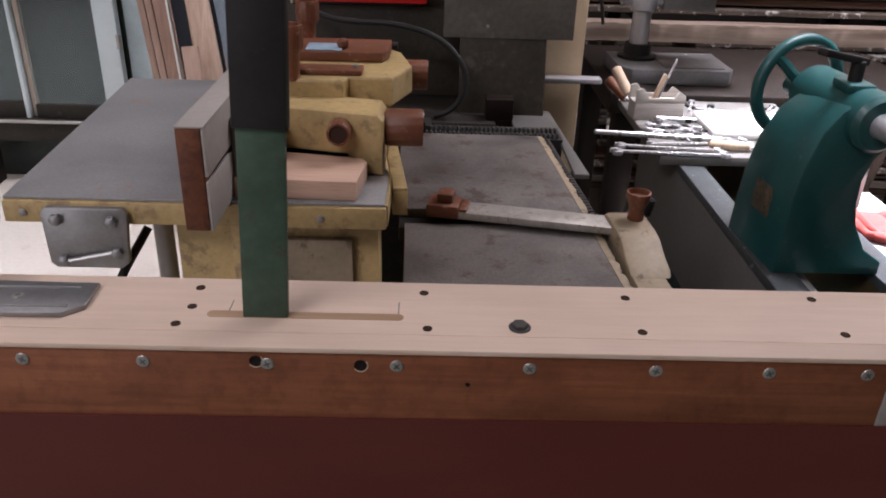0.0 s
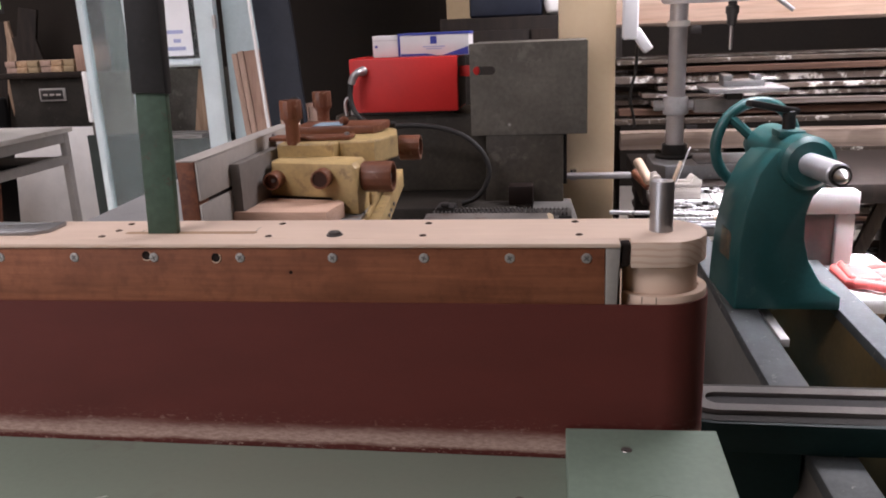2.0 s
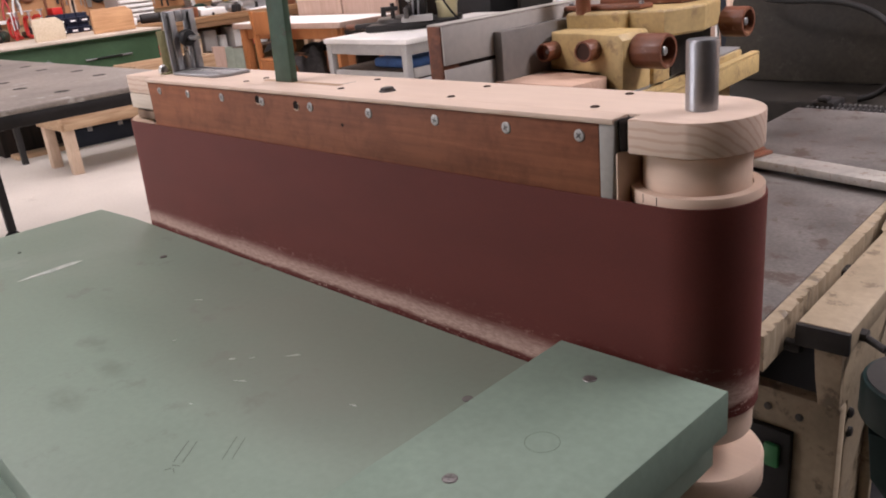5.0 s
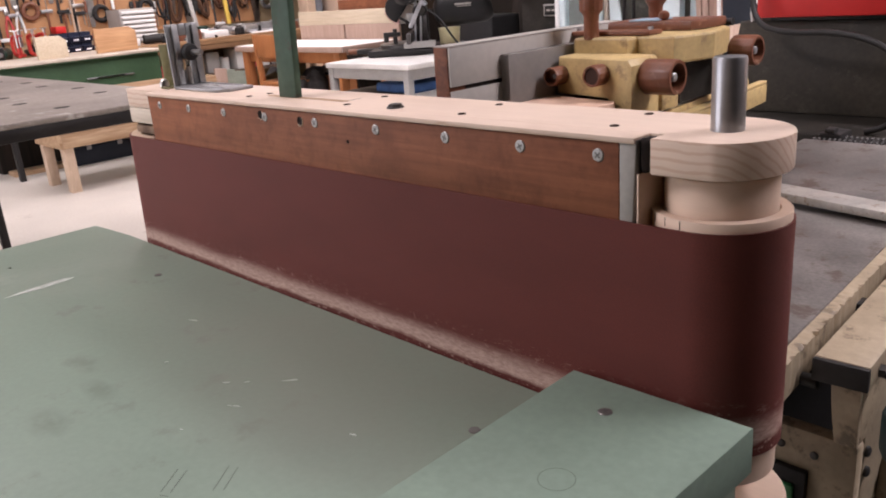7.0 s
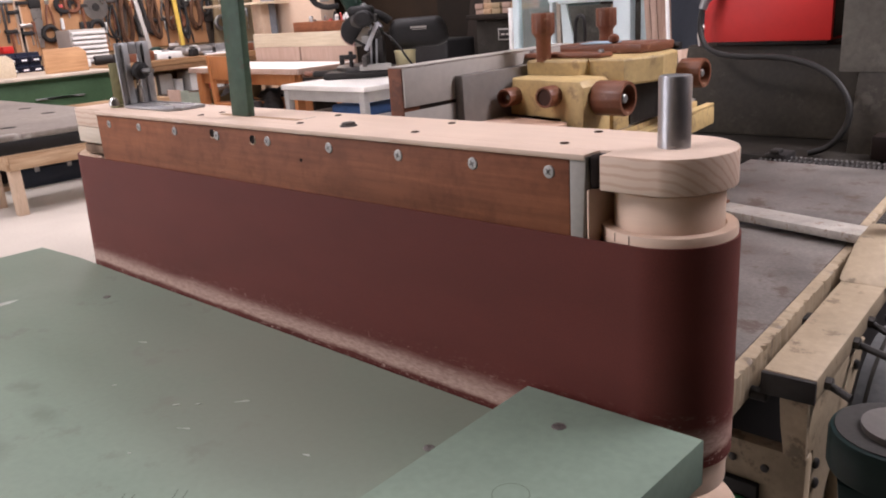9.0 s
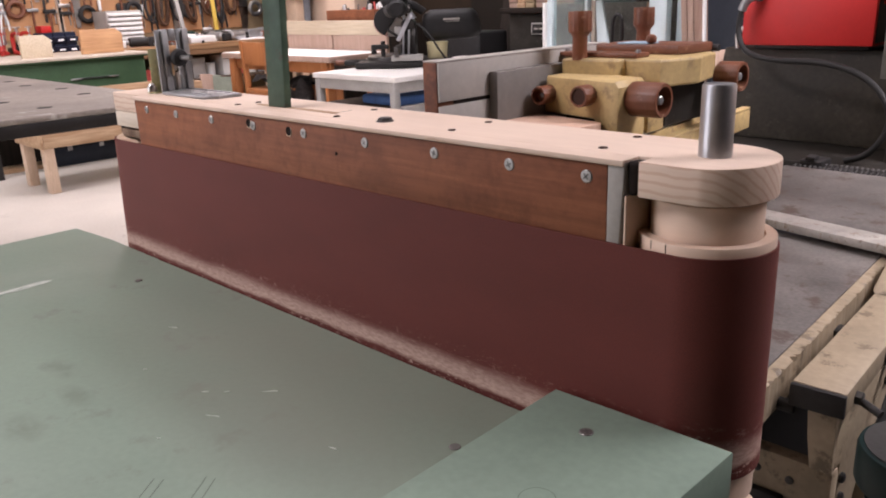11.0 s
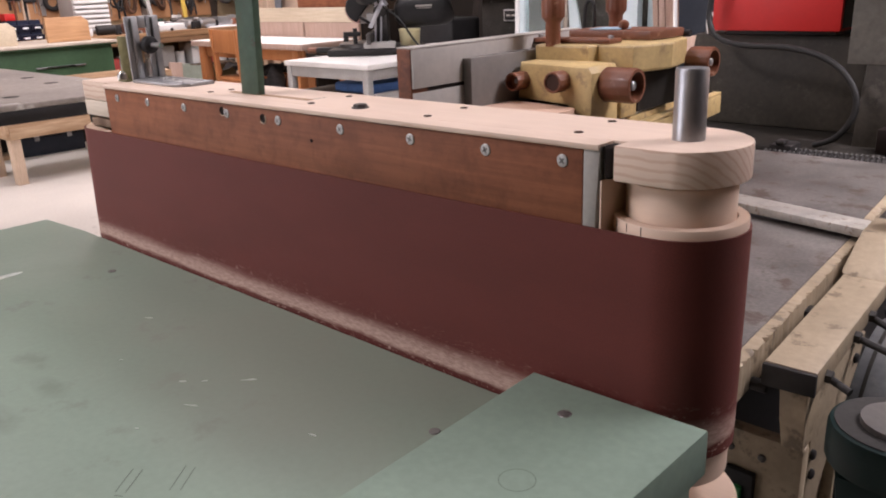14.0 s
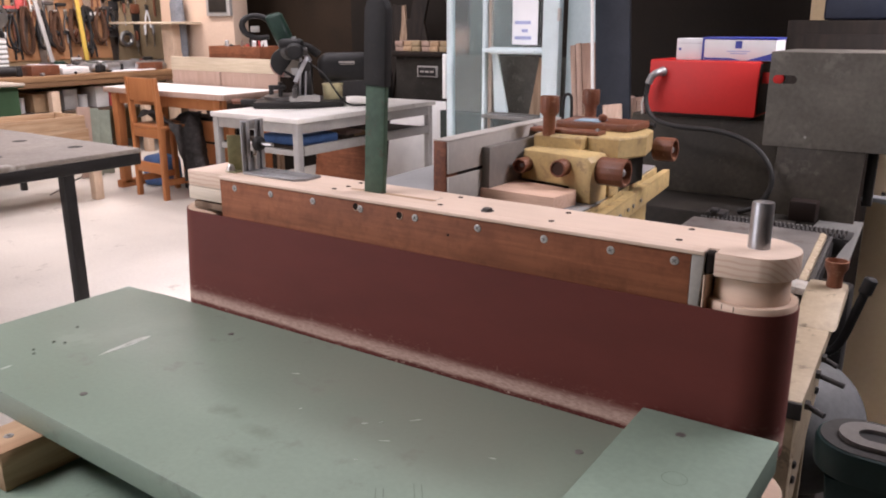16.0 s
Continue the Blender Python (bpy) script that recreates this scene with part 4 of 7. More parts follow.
k = put_knob(head, (0.196, 0.905, 1.1445), 0.0190, 0.033, "z", "tall brown ribbed knob")
part("stem", turned([(0.0125, 1.115), (0.0125, 1.138), (0.0175, 1.146)], (0.196, 0.905, 0), "z", 24), KNOB, k)
put_knob(head, (0.338, 0.645, 1.050), 0.0265, 0.054, "x", "large brown ribbed knob")
put_knob(head, (0.353, 0.895, 1.062), 0.0250, 0.043, "x", "large brown ribbed knob")
k = put_knob(head, (0.278, 0.615, 1.0555), 0.0165, 0.028, "-y")
# dark disc paints the shade in the knob's bore
part("bore", turned([(0.0130, 0.0), (0.0130, 0.001)], (0.278, 0.5905, 1.0555), "-y", 20), KNOB_IN, k)
put_knob(head, (0.187, 0.637, 1.050), 0.0150, 0.033, "-y")
part("wire_hook", tube([(0.128, 0.905, 1.045), (0.128, 0.905, 1.15), (0.134, 0.905, 1.165), (0.146, 0.905, 1.165), (0.150, 0.905, 1.15), (0.150, 0.905, 1.06)], 0.0035), BLACK_STEEL, head)
offcut = lone("pine_offcut", slab([(0.1495, 0.522), (0.308, 0.515), (0.316, 0.592), (0.308, 0.606), (0.1680, 0.630), (0.1672, 0.5265), (0.1495, 0.5265)], ZT + 0.0005, 1.0170, "z", 0.0015), OFFCUT_PINE, "short planed pine block under the cutter head", "wood block")

# jointer tables with rack, guard plates, motor hood and switch box
joint = thing("jointer", (0.52, 0.8, 0), "cast-iron jointer with cream-painted worn edges", "machine")
part("rear_table", slab([(0.350, 0.836), (0.672, 0.836), (0.640, 1.255), (0.338, 1.255)], 0.818, 0.842, "z", 0.003), IRON, joint, "dusty cast-iron jointer table")
part("front_table", slab([(0.375, 0.262), (0.711, 0.262), (0.678, 0.790), (0.362, 0.790)], 0.812, 0.836, "z", 0.003), IRON, joint, "dusty cast-iron jointer table")


def sheared(bm, slope, y0):
    """Lean a piece laid along y sideways, as the jointer's tables stand a little askew."""
    return moved(bm, Matrix(((1, slope, 0, -slope * y0), (0, 1, 0, 0), (0, 0, 1, 0), (0, 0, 0, 1))))


part("edge", sheared(chipped(0.7115, 0.7255, 0.258, 0.790, 0.796, 0.8350, 0.004, 0.007, 3), -0.0625, 0.262), CREAM, joint, "chipped cream-painted table edge")
part("edge", sheared(chipped(0.6725, 0.6865, 0.836, 1.255, 0.785, 0.8410, 0.005, 0.009, 5), -0.0764, 0.836), CREAM, joint, "chipped cream-painted table edge")
part("gap_lip", box(0.352, 0.676, 0.7905, 0.8355, 0.800, 0.826, 0.002), BLACK_STEEL, joint)
for y in (0.32, 0.45, 0.60):
    part("edge_bolt", turned([(0.007, 0), (0.007, 0.016), (0.005, 0.018)], (0.7255 - 0.0625 * (y - 0.262), y, 0.800), "x", 12), BLACK_STEEL, joint)
# black stands in for the shaded void under the tables and behind
part("body", join(box(0.37, 0.64, 0.40, 1.25, 0.32, 0.80, 0.02, 3), box(0.36, 0.742, 0.40, 1.42, 0.0, 0.32, 0.015)), BLACK_STEEL, joint)
part("foot_panel", roughen(box(0.54, 0.7770, 0.336, 0.356, 0.0, 0.732, 0.005, 2), 0.001, 30), CREAM, joint, "chipped cream-painted foot panel")
part("side_panel", box(0.742, 0.758, 0.3565, 0.486, 0.0, 0.716, 0.003), CREAM, joint, "stained cream-painted side panel")
part("side_edge", box(0.7585, 0.772, 0.478, 0.486, 0.0, 0.716, 0.002), CREAM, joint)
for x, z in ((0.700, 0.708), (0.735, 0.706)):
    part("panel_bolt", turned([(0.0045, 0), (0.0045, 0.002), (0.003, 0.003)], (x, 0.336, z), "-y", 10), TOOTH, joint)
control = part("control_plate", box(0.676, 0.731, 0.326, 0.3358, 0.585, 0.686, 0.002), BLACK, joint, "black control plate")
part("stop_button", box(0.683, 0.698, 0.319, 0.326, 0.640, 0.668, 0.003), RED, control, "red push button")
part("start_button", box(0.703, 0.721, 0.319, 0.326, 0.640, 0.670, 0.003), plain("green_push_button", (0.02, 0.16, 0.05), 0.45), control, "green push button")
part("rack_bed", box(0.345, 0.700, 1.258, 1.345, 0.790, 0.832, 0.002), BLACK_STEEL, joint)
for i in range(34):
    x = 0.352 + i * 0.0101
    part("rack_tooth", box(x, x + 0.005, 1.262, 1.276, 0.832, 0.843, 0.0015, 1), TOOTH, joint)
    part("rack_tooth", box(x, x + 0.005, 1.300, 1.314, 0.832, 0.843, 0.0015, 1), TOOTH, joint)
for i in range(30):
    y = 0.84 + i * 0.0138
    part("rack_tooth", sheared(box(0.688, 0.699, y, y + 0.007, 0.822, 0.838, 0.0015, 1), -0.0764, 0.836), TOOTH, joint)
part("rack_bar", sheared(box(0.687, 0.701, 0.838, 1.255, 0.790, 0.822, 0.002), -0.0764, 0.836), BLACK_STEEL, joint)
# added black box that darkens the gap towards the roof post
part("drive_cover", box(0.60, 0.715, 1.3055, 1.375, 0.0, 0.70, 0.012, 2), BLACK_STEEL, joint)
dome = part("motor_cover", turned([(0.146 * math.cos(radians(a)) + 0.0005, 0.004 + 0.128 * math.sin(radians(a))) for a in range(0, 90, 6)], (0.6885, 0.95, 0.492), "x", 72), plain("dusty_pale_grey_metal", (0.085, 0.085, 0.084), 0.6, 0.05, 0.25, 90, 5, 0.1, (0.12, 0.115, 0.11), 0.60), joint, "dusty grey domed motor cover")
part("seam", turned([(0.1462, 0.018), (0.1468, 0.020), (0.1462, 0.024)], (0.6885, 0.95, 0.492), "x", 72), GREY_DARK, dome)

part("slide_block", join(box(0.358, 0.405, 1.278, 1.34, 0.832, 0.852, 0.005), box(0.372, 0.392, 1.272, 1.30, 0.852, 0.862, 0.003)), BLACK_STEEL, joint)
SIDE = [(0.60, 1.36), (0.60, 1.50), (0.70, 1.50), (0.727, 1.065), (0.6965, 1.065), (0.6965, 1.36)]
part("side_plate", slab(SIDE, 0.815, 0.8255, "z", 0.002), SHEET_GREY, joint, "pale grey sheet-metal plate")

rail = thing("guide_rail", (0.75, 0.55, 0), "cream-painted flat guide rail with chipped paint", "rail")
turn_rail = Matrix.Translation((0.7600, 0.300, 0)) @ Matrix.Rotation(radians(3.4), 4, "Z")
part("bar", moved(roughen(box(-0.026, 0.026, 0.022, 0.50, 0.804, 0.829, 0.002), 0.0008, 60), turn_rail), CREAM, rail)
part("end_cap", moved(box(-0.0262, 0.0262, 0.015, 0.0215, 0.8045, 0.8285, 0.001), turn_rail), BLACK_STEEL, rail)
part("casting", moved(roughen(slab([(0.322, 0.8292), (0.336, 0.838), (0.362, 0.845), (0.395, 0.860), (0.420, 0.864), (0.490, 0.864), (0.508, 0.852), (0.508, 0.8292)], -0.030, 0.036, "x", 0.005), 0.0018, 50), turn_rail), CREAM, rail)
k = part("knob", turned([(0.012, 0.862), (0.0135, 0.866), (0.0125, 0.880), (0.0145, 0.890), (0.0195, 0.900), (0.0200, 0.912), (0.0170, 0.9125), (0.0155, 0.904)], (0.746, 0.764, 0), "z", 28), KNOB, rail, "brown mushroom knob")
for y, l in ((0.055, 0.026), (0.17, 0.040), (0.24, 0.024)):
    part("nut", moved(turned([(0.0075, 0), (0.0075, 0.006), (0.006, 0.007)], (0.0262, y, 0.8125), "x", 6), turn_rail), TOOTH, rail)
    part("threaded_pin", moved(rod((0.026, y, 0.8125), (0.026 + l, y - 0.01, 0.806), 0.0042, 10), turn_rail), BLACK_STEEL, rail)
part("bracket", moved(box(-0.05, -0.022, 0.20, 0.225, 0.800, 0.818, 0.002), turn_rail), BLACK_STEEL, rail)
leg = part("leg", roughen(slab([(0.337, 0.733), (0.337, 0.8035), (0.515, 0.8035), (0.500, 0.772), (0.436, 0.700), (0.398, 0.640), (0.372, 0.560), (0.3565, 0.420), (0.3565, 0.300), (0.3563, 0.733)], 0.763, 0.7765, "x", 0.002), 0.0006, 40), CREAM, rail, "chipped cream-painted bracket, wide at its top")
part("flare", roughen(slab([(0.7465, 0.8035), (0.7760, 0.8035), (0.7770, 0.733), (0.7550, 0.733), (0.7500, 0.765)], 0.3285, 0.3365, "y", 0.002), 0.0005, 40), CREAM, leg)
for y, z in ((0.362, 0.715), (0.364, 0.690), (0.480, 0.783)):
    part("bolt", turned([(0.006, 0), (0.006, 0.003), (0.004, 0.0045)], (0.7765, y, z), "x", 10), BLACK_STEEL, leg)
bar = thing("guard_bar", (0.58, 0.77, 0.8365), "worn flat steel guard bar across the jointer", "guard")
turn_bar = Matrix.Translation((0.452, 0.818, 0.8427)) @ Matrix.Rotation(radians(-11.0), 4, "Z")
part("bar", moved(roughen(box(0, 0.300, -0.026, 0.024, 0.0, 0.0135, 0.002), 0.0006, 80), turn_bar), plain("flaking_white_steel", (0.42, 0.395, 0.355), 0.45, 0.4, 0.2, 120, 20, 0.2, (0.28, 0.22, 0.17), 0.55), bar)
part("clamp", moved(join(box(-0.050, 0.006, -0.030, 0.022, 0.0, 0.024, 0.004), box(-0.034, -0.006, -0.018, 0.016, 0.024, 0.040, 0.004), box(0.006, 0.020, -0.028, 0.020, 0.0137, 0.020, 0.003)), turn_bar), KNOB, bar)

hood = thing("motor_housing", (0.4, 1.6, 0), "large dusty grey sheet-metal machine housing", "machine housing")
part("lower_case", join(box(-0.02, 0.56, 1.38, 1.85, 0.0, 0.828, 0.01)), GREY_DARK, hood)
part("back_case", slab([(-0.02, 0.828), (0.56, 0.828), (0.60, 0.90), (0.60, 1.02), (0.40, 1.055), (0.02, 1.055)], 1.60, 1.85, "y", 0.008), HOUSING, hood)
part("angled_plate", moved(box(-0.105, 0.105, -0.006, 0.006, -0.11, 0.11, 0.002), Matrix.Translation((0.575, 1.49, 0.925)) @ Matrix.Rotation(radians(-14), 4, "X")), HOUSING, hood)
part("small_box", box(0.535, 0.60, 1.40, 1.45, 0.8285, 0.880, 0.003), plain("dark_brown_box", (0.016, 0.010, 0.008), 0.5), hood)
slot = arc(0.450, 1.176, 0.011, 90, 270, 10) + arc(0.488, 1.176, 0.011, -90, 90, 10)
plate_line = [(0.430, 1.002), (0.743, 1.002), (0.743, 1.246), (0.430, 1.246), (0.430, 1.176), (0.439, 1.176)] + slot[5::-1] + slot[:10:-1] + slot[10:5:-1] + [(0.4391, 1.1755), (0.430, 1.1755)]
sheet = part("cover_sheet", slab(plate_line, 1.5015, 1.5045, "y"), GREY_METAL, hood, "square dusty grey sheet-metal cover")
for x0, z0, z1 in ((0.430, 1.243, 1.246), (0.740, 1.0052, 1.2428), (0.430, 1.002, 1.005)):
    part("flange", box(x0, 0.743, 1.5047, 1.80, z0, z1, 0.001), GREY_METAL, sheet)
part("rivet", turned([(0.004, 0), (0.003, 0.002)], (0.535, 1.5015, 1.030), "-y", 10), ZINC, sheet)
part("strut", box(0.665, 0.69, 1.70, 1.72, 0.826, 1.002, 0.002), BLACK_STEEL, hood)

switch = thing("switch_box", (0.235, 1.66, 1.055), "bright red enamelled switch box on the housing", "switch box")
part("case", box(0.080, 0.388, 1.565, 1.74, 1.0655, 1.216, 0.004), RED, switch)
# black sheet paints the shade on the box's right side
part("side_recess", box(0.3882, 0.3905, 1.575, 1.735, 1.072, 1.211, 0.0005), BLACK, switch, "black sheet painting the shaded right side")
part("seam", box(0.0795, 0.3881, 1.600, 1.603, 1.066, 1.2165, 0.001), plain("red_box_seam", (0.25, 0.01, 0.01), 0.5), switch)
part("foot", box(0.10, 0.37, 1.60, 1.72, 1.0553, 1.0655, 0.002), BLACK_STEEL, switch)
part("side_flange", slab(arc(0.432, 1.172, 0.015, -90, 90, 10) + [(0.389, 1.187), (0.389, 1.157)], 1.600, 1.612, "y", 0.002), RED, switch)
gland = part("cable_gland", join(turned([(0.0135, 0), (0.0135, 0.010), (0.010, 0.014), (0.010, 0.022)], (0.120, 1.565, 1.183), "-y", 12), tube([(0.120, 1.548, 1.183), (0.112, 1.53, 1.18), (0.100, 1.525, 1.168), (0.094, 1.525, 1.150)], 0.0105, 12, 2)), GALV, switch, "grey metal cable gland")
part("cable", tube([(0.094, 1.525, 1.152), (0.088, 1.52, 1.10), (0.120, 1.50, 1.050), (0.20, 1.48, 1.036), (0.32, 1.46, 1.040), (0.42, 1.44, 1.015), (0.478, 1.42, 0.96), (0.488, 1.41, 0.905), (0.455, 1.40, 0.85), (0.41, 1.40, 0.8345)], 0.0068, 12, 3), CABLE, switch, "grey power cable")
part("chrome_ring", tube([(0.055, 1.60, 1.055), (0.050, 1.60, 1.09), (0.062, 1.60, 1.11), (0.075, 1.60, 1.09), (0.072, 1.60, 1.058)], 0.005, 10, 2), STEEL, switch)
carton = thing("glove_carton", (0.34, 1.66, 1.2165), "white and blue printed carton lying on the switch box", "carton")
part("case", box(0.222, 0.420, 1.590, 1.70, 1.2165, 1.2790, 0.002), CARD_WHITE, carton)
part("blue_edge", join(box(0.2205, 0.4215, 1.5885, 1.7015, 1.2735, 1.2800, 0.001), box(0.2205, 0.2260, 1.5887, 1.7013, 1.2170, 1.2736, 0.0005)), CARD_BLUE, carton)
part("print", slab([(0.228, 1.224), (0.300, 1.224), (0.330, 1.218), (0.228, 1.218)], 1.5888, 1.5902, "y"), CARD_BLUE, carton)
part("print", slab([(0.345, 1.218), (0.418, 1.240), (0.418, 1.218)], 1.5888, 1.5902, "y"), CARD_BLUE, carton)
part("print", box(0.312, 0.330, 1.5888, 1.5902, 1.250, 1.270, 0), CARD_BLUE, carton)
for z, x0, x1 in ((1.241, 0.290, 0.352), (1.235, 0.300, 0.345)):
    part("text_bar", box(x0, x1, 1.5888, 1.5902, z, z + 0.0025, 0), INK, carton)
small = thing("small_carton", (0.18, 1.66, 1.2165), "small plain white carton on the switch box", "carton")
part("case", box(0.146, 0.2195, 1.592, 1.69, 1.2165, 1.2760, 0.002), CARD_WHITE, small)
part("print", box(0.153, 0.160, 1.5912, 1.5922, 1.243, 1.250, 0), CARD_BLUE, small)
part("seam", box(0.146, 0.2195, 1.5913, 1.5922, 1.262, 1.2635, 0), plain("carton_seam", (0.5, 0.48, 0.5), 0.6), small)

part("hand_lever", tube([(0.791, 0.862, 0.848), (0.776, 0.858, 0.790), (0.762, 0.856, 0.735), (0.748, 0.85, 0.709), (0.722, 0.84, 0.700)], 0.0085, 10, 3), BLACK, rail, "curved black lever")
part("lever_grip", rod((0.795, 0.864, 0.862), (0.786, 0.860, 0.828), 0.0125, 14, 0.004), BLACK, rail)

# ---- lathe ----
lathe = thing("wood_lathe", (1.1, 0.5, 0), "long steel lathe bed on a grey stand", "lathe")
ZB = 0.778
for x0 in (0.972, 1.166):
    part("bed_rail", roughen(box(x0, x0 + 0.056, -0.40, 1.62, ZB - 0.02, ZB, 0.002), 0.0003, 30), WAY, lathe, "worn blue-grey steel lathe way")
    part("bed_side", box(x0 + 0.003, x0 + 0.016, -0.40, 1.62, ZB - 0.24, ZB - 0.0205, 0.002), BED_SIDE if x0 < 1 else BED_BROWN, lathe)
part("bed_web", box(0.99, 1.166, -0.39, 1.60, ZB - 0.25, ZB - 0.24, 0.001), TEAL_DARK, lathe)
for y in (-0.3, 1.35):
    part("stand_leg", box(0.985, 1.21, y, y + 0.18, 0, ZB - 0.25, 0.01), TEAL_DARK, lathe)
part("cabinet", box(0.985, 1.21, -0.119, 1.349, 0.04, ZB - 0.2505, 0.01), TEAL_DARK, lathe)
part("inner_board", box(1.046, 1.062, 0.66, 0.86, ZB - 0.036, ZB - 0.022, 0.001), WHITE_PAINT, lathe)

tail = thing("tailstock", (1.06, 0.8, ZB), "teal enamelled lathe tailstock with handwheel", "tailstock")
front_line = [(0.986, ZB + 0.001), (0.986, 0.831), (0.988, 0.904), (0.996, 0.966), (1.013, 1.025), (1.036, 1.060), (1.066, 1.083), (1.110, 1.083), (1.134, 1.062), (1.138, 1.030), (1.126, 1.006), (1.106, 0.986), (1.096, 0.950), (1.097, 0.910), (1.107, 0.870), (1.132, 0.826), (1.166, 0.803), (1.166, ZB + 0.001)]
rear_y = [0.930, 0.930, 0.928, 0.922, 0.905, 0.885, 0.870, 0.870, 0.870, 0.875, 0.885, 0.895, 0.905, 0.915, 0.922, 0.928, 0.930, 0.930]
bm = bmesh.new()
near = [bm.verts.new((x, 0.742, z)) for x, z in front_line]
rear = [bm.verts.new((x - 0.014 * (1.09 - z) / 0.31, y, z)) for (x, z), y in zip(front_line, rear_y)]
faces = [bm.faces.new(near[::-1]), bm.faces.new(rear)]
for i in range(len(near)):
    bm.faces.new((near[i], near[(i + 1) % len(near)], rear[(i + 1) % len(near)], rear[i]))
bmesh.ops.recalc_face_normals(bm, faces=bm.faces)
bmesh.ops.bevel(bm, geom=list({e for f in faces for e in f.edges}), offset=0.005, segments=2, affect="EDGES", profile=0.5)
part("body", bm, TEAL, tail)
part("nameplate", moved(box(-0.0008, 0.0008, -0.032, 0.032, -0.026, 0.026, 0.0004), Matrix.Translation((0.9825, 0.835, 0.880)) @ Matrix.Rotation(radians(4.0), 4, "Z") @ Matrix.Rotation(radians(3.5), 4, "Y")), plain("worn_brown_plate", (0.13, 0.095, 0.06), 0.5, 0.3, 0.4, 200, 40, 0.1, (0.04, 0.06, 0.055), 0.5), tail, "worn brown nameplate")
part("barrel", rod((1.090, 0.722, 1.046), (1.070, 0.930, 1.046), 0.046, 36, 0.008), TEAL, tail)
part("quill", rod((1.0885, 0.724, 1.046), (1.103, 0.622, 1.046), 0.0195, 24, 0.002), COLUMN, tail, "bright steel quill")
part("live_centre", join(rod((1.1025, 0.618, 1.046), (1.1035, 0.611, 1.046), 0.0165, 24), rod((1.1025, 0.618, 1.046), (1.1033, 0.613, 1.046), 0.0135, 20)), BLACK_STEEL, tail)
part("cone_point", moved(turned([(0.0125, 0), (0.0120, 0.006), (0.006, 0.020), (0.001, 0.026)], (0, 0, 0), "z", 24), Matrix.Translation((1.1034, 0.6125, 1.046)) @ Matrix.Rotation(radians(90), 4, "X")), STEEL, tail, "bright pointed live centre")
part("lock_pad", box(1.048, 1.094, 0.770, 0.825, 1.082, 1.096, 0.004), TEAL, tail)
part("lock_stud", rod((1.071, 0.800, 1.094), (1.071, 0.800, 1.128), 0.011, 16, 0.002), BLACK_STEEL, tail)
part("lock_lever", moved(box(-0.085, 0.014, -0.010, 0.010, 0, 0.012, 0.003), Matrix.Translation((1.071, 0.802, 1.122)) @ Matrix.Rotation(radians(22), 4, "Z") @ Matrix.Rotation(radians(12), 4, "Y")), BLACK_STEEL, tail)
wheel = []
cx, cyy, cz, R = 1.050, 0.945, 1.048, 0.082
for i in range(41):
    a = 2 * math.pi * i / 40
    wheel.append((cx + R * math.cos(a), cyy, cz + R * math.sin(a)))
skew = Matrix.Translation((cx, cyy, cz)) @ Matrix.Rotation(radians(16), 4, "Z") @ Matrix.Translation((-cx, -cyy, -cz))
part("handwheel", moved(tube(wheel, 0.0108, 10, 0), skew), TEAL, tail, "teal handwheel rim with spokes")
for a in (135, 255, 15):
    part("spoke", moved(tube([(cx, cyy - 0.015, cz), (cx + R * 0.5 * math.cos(radians(a)), cyy - 0.012, cz + R * 0.5 * math.sin(radians(a))), (cx + R * math.cos(radians(a)), cyy, cz + R * math.sin(radians(a)))], 0.0095, 8, 1), skew), TEAL, tail)
part("wheel_hub", rod((cx, 0.915, cz), (cx, 0.962, cz), 0.020, 20, 0.003), TEAL, tail)

banjo = thing("tool_rest_arm", (0.98, 0.285, ZB), "dark green slotted tool rest arm across the lathe bed", "tool rest")
arm = arc(0.866, 0.285, 0.056, 90, 270, 16) + [(1.245, 0.225), (1.245, 0.345)]
part("arm", slab(arm, ZB + 0.0005, 0.820, "z", 0.006), TEAL_DARK, banjo)
part("clamp_body", slab([(0.830, ZB + 0.0003), (0.836, 0.728), (0.860, 0.700), (0.905, 0.690), (0.955, 0.698), (0.968, 0.725), (0.968, ZB + 0.0003)], 0.238, 0.332, "y", 0.008), TEAL_DARK, banjo, "dark rounded casting under the arm")
outer = arc(0.870, 0.285, 0.034, 90, 270, 14) + arc(1.20, 0.285, 0.034, -90, 90, 14)
inner = arc(0.874, 0.285, 0.016, 90, 270, 14) + arc(1.20, 0.285, 0.016, -90, 90, 14)
bm = bmesh.new()
rims = [[bm.verts.new((x, y, z)) for x, y in ring] for ring, z in ((outer, 0.8195), (outer, 0.826), (inner, 0.826), (inner, 0.8195))]
for a, b in zip(rims, rims[1:]):
    for i in range(len(a)):
        bm.faces.new((a[i], a[(i + 1) % len(a)], b[(i + 1) % len(a)], b[i]))
part("dust_film", slab(arc(0.866, 0.285, 0.051, 90, 270, 16) + [(1.24, 0.232), (1.24, 0.338)], 0.8199, 0.8204, "z"), DUSTY_TOP, banjo, "dusty brown-grey upper face")
part("slot_rim", bm, RIM_GREY, banjo, "bare grey raised rim round the slot")
# black sheet on the solid arm paints the slot's shade
part("slot_floor", slab(inner, 0.8205, 0.8210), BLACK, banjo)

# tools laid across the far end of the bed
shelf = thing("tool_board", (1.05, 1.48, ZB), "dusty board laid over the lathe bed", "board")
part("board", box(0.925, 1.36, 1.26, 1.72, ZB + 0.0005, 0.800, 0.002), BED_SIDE, shelf)
ZS = 0.8003


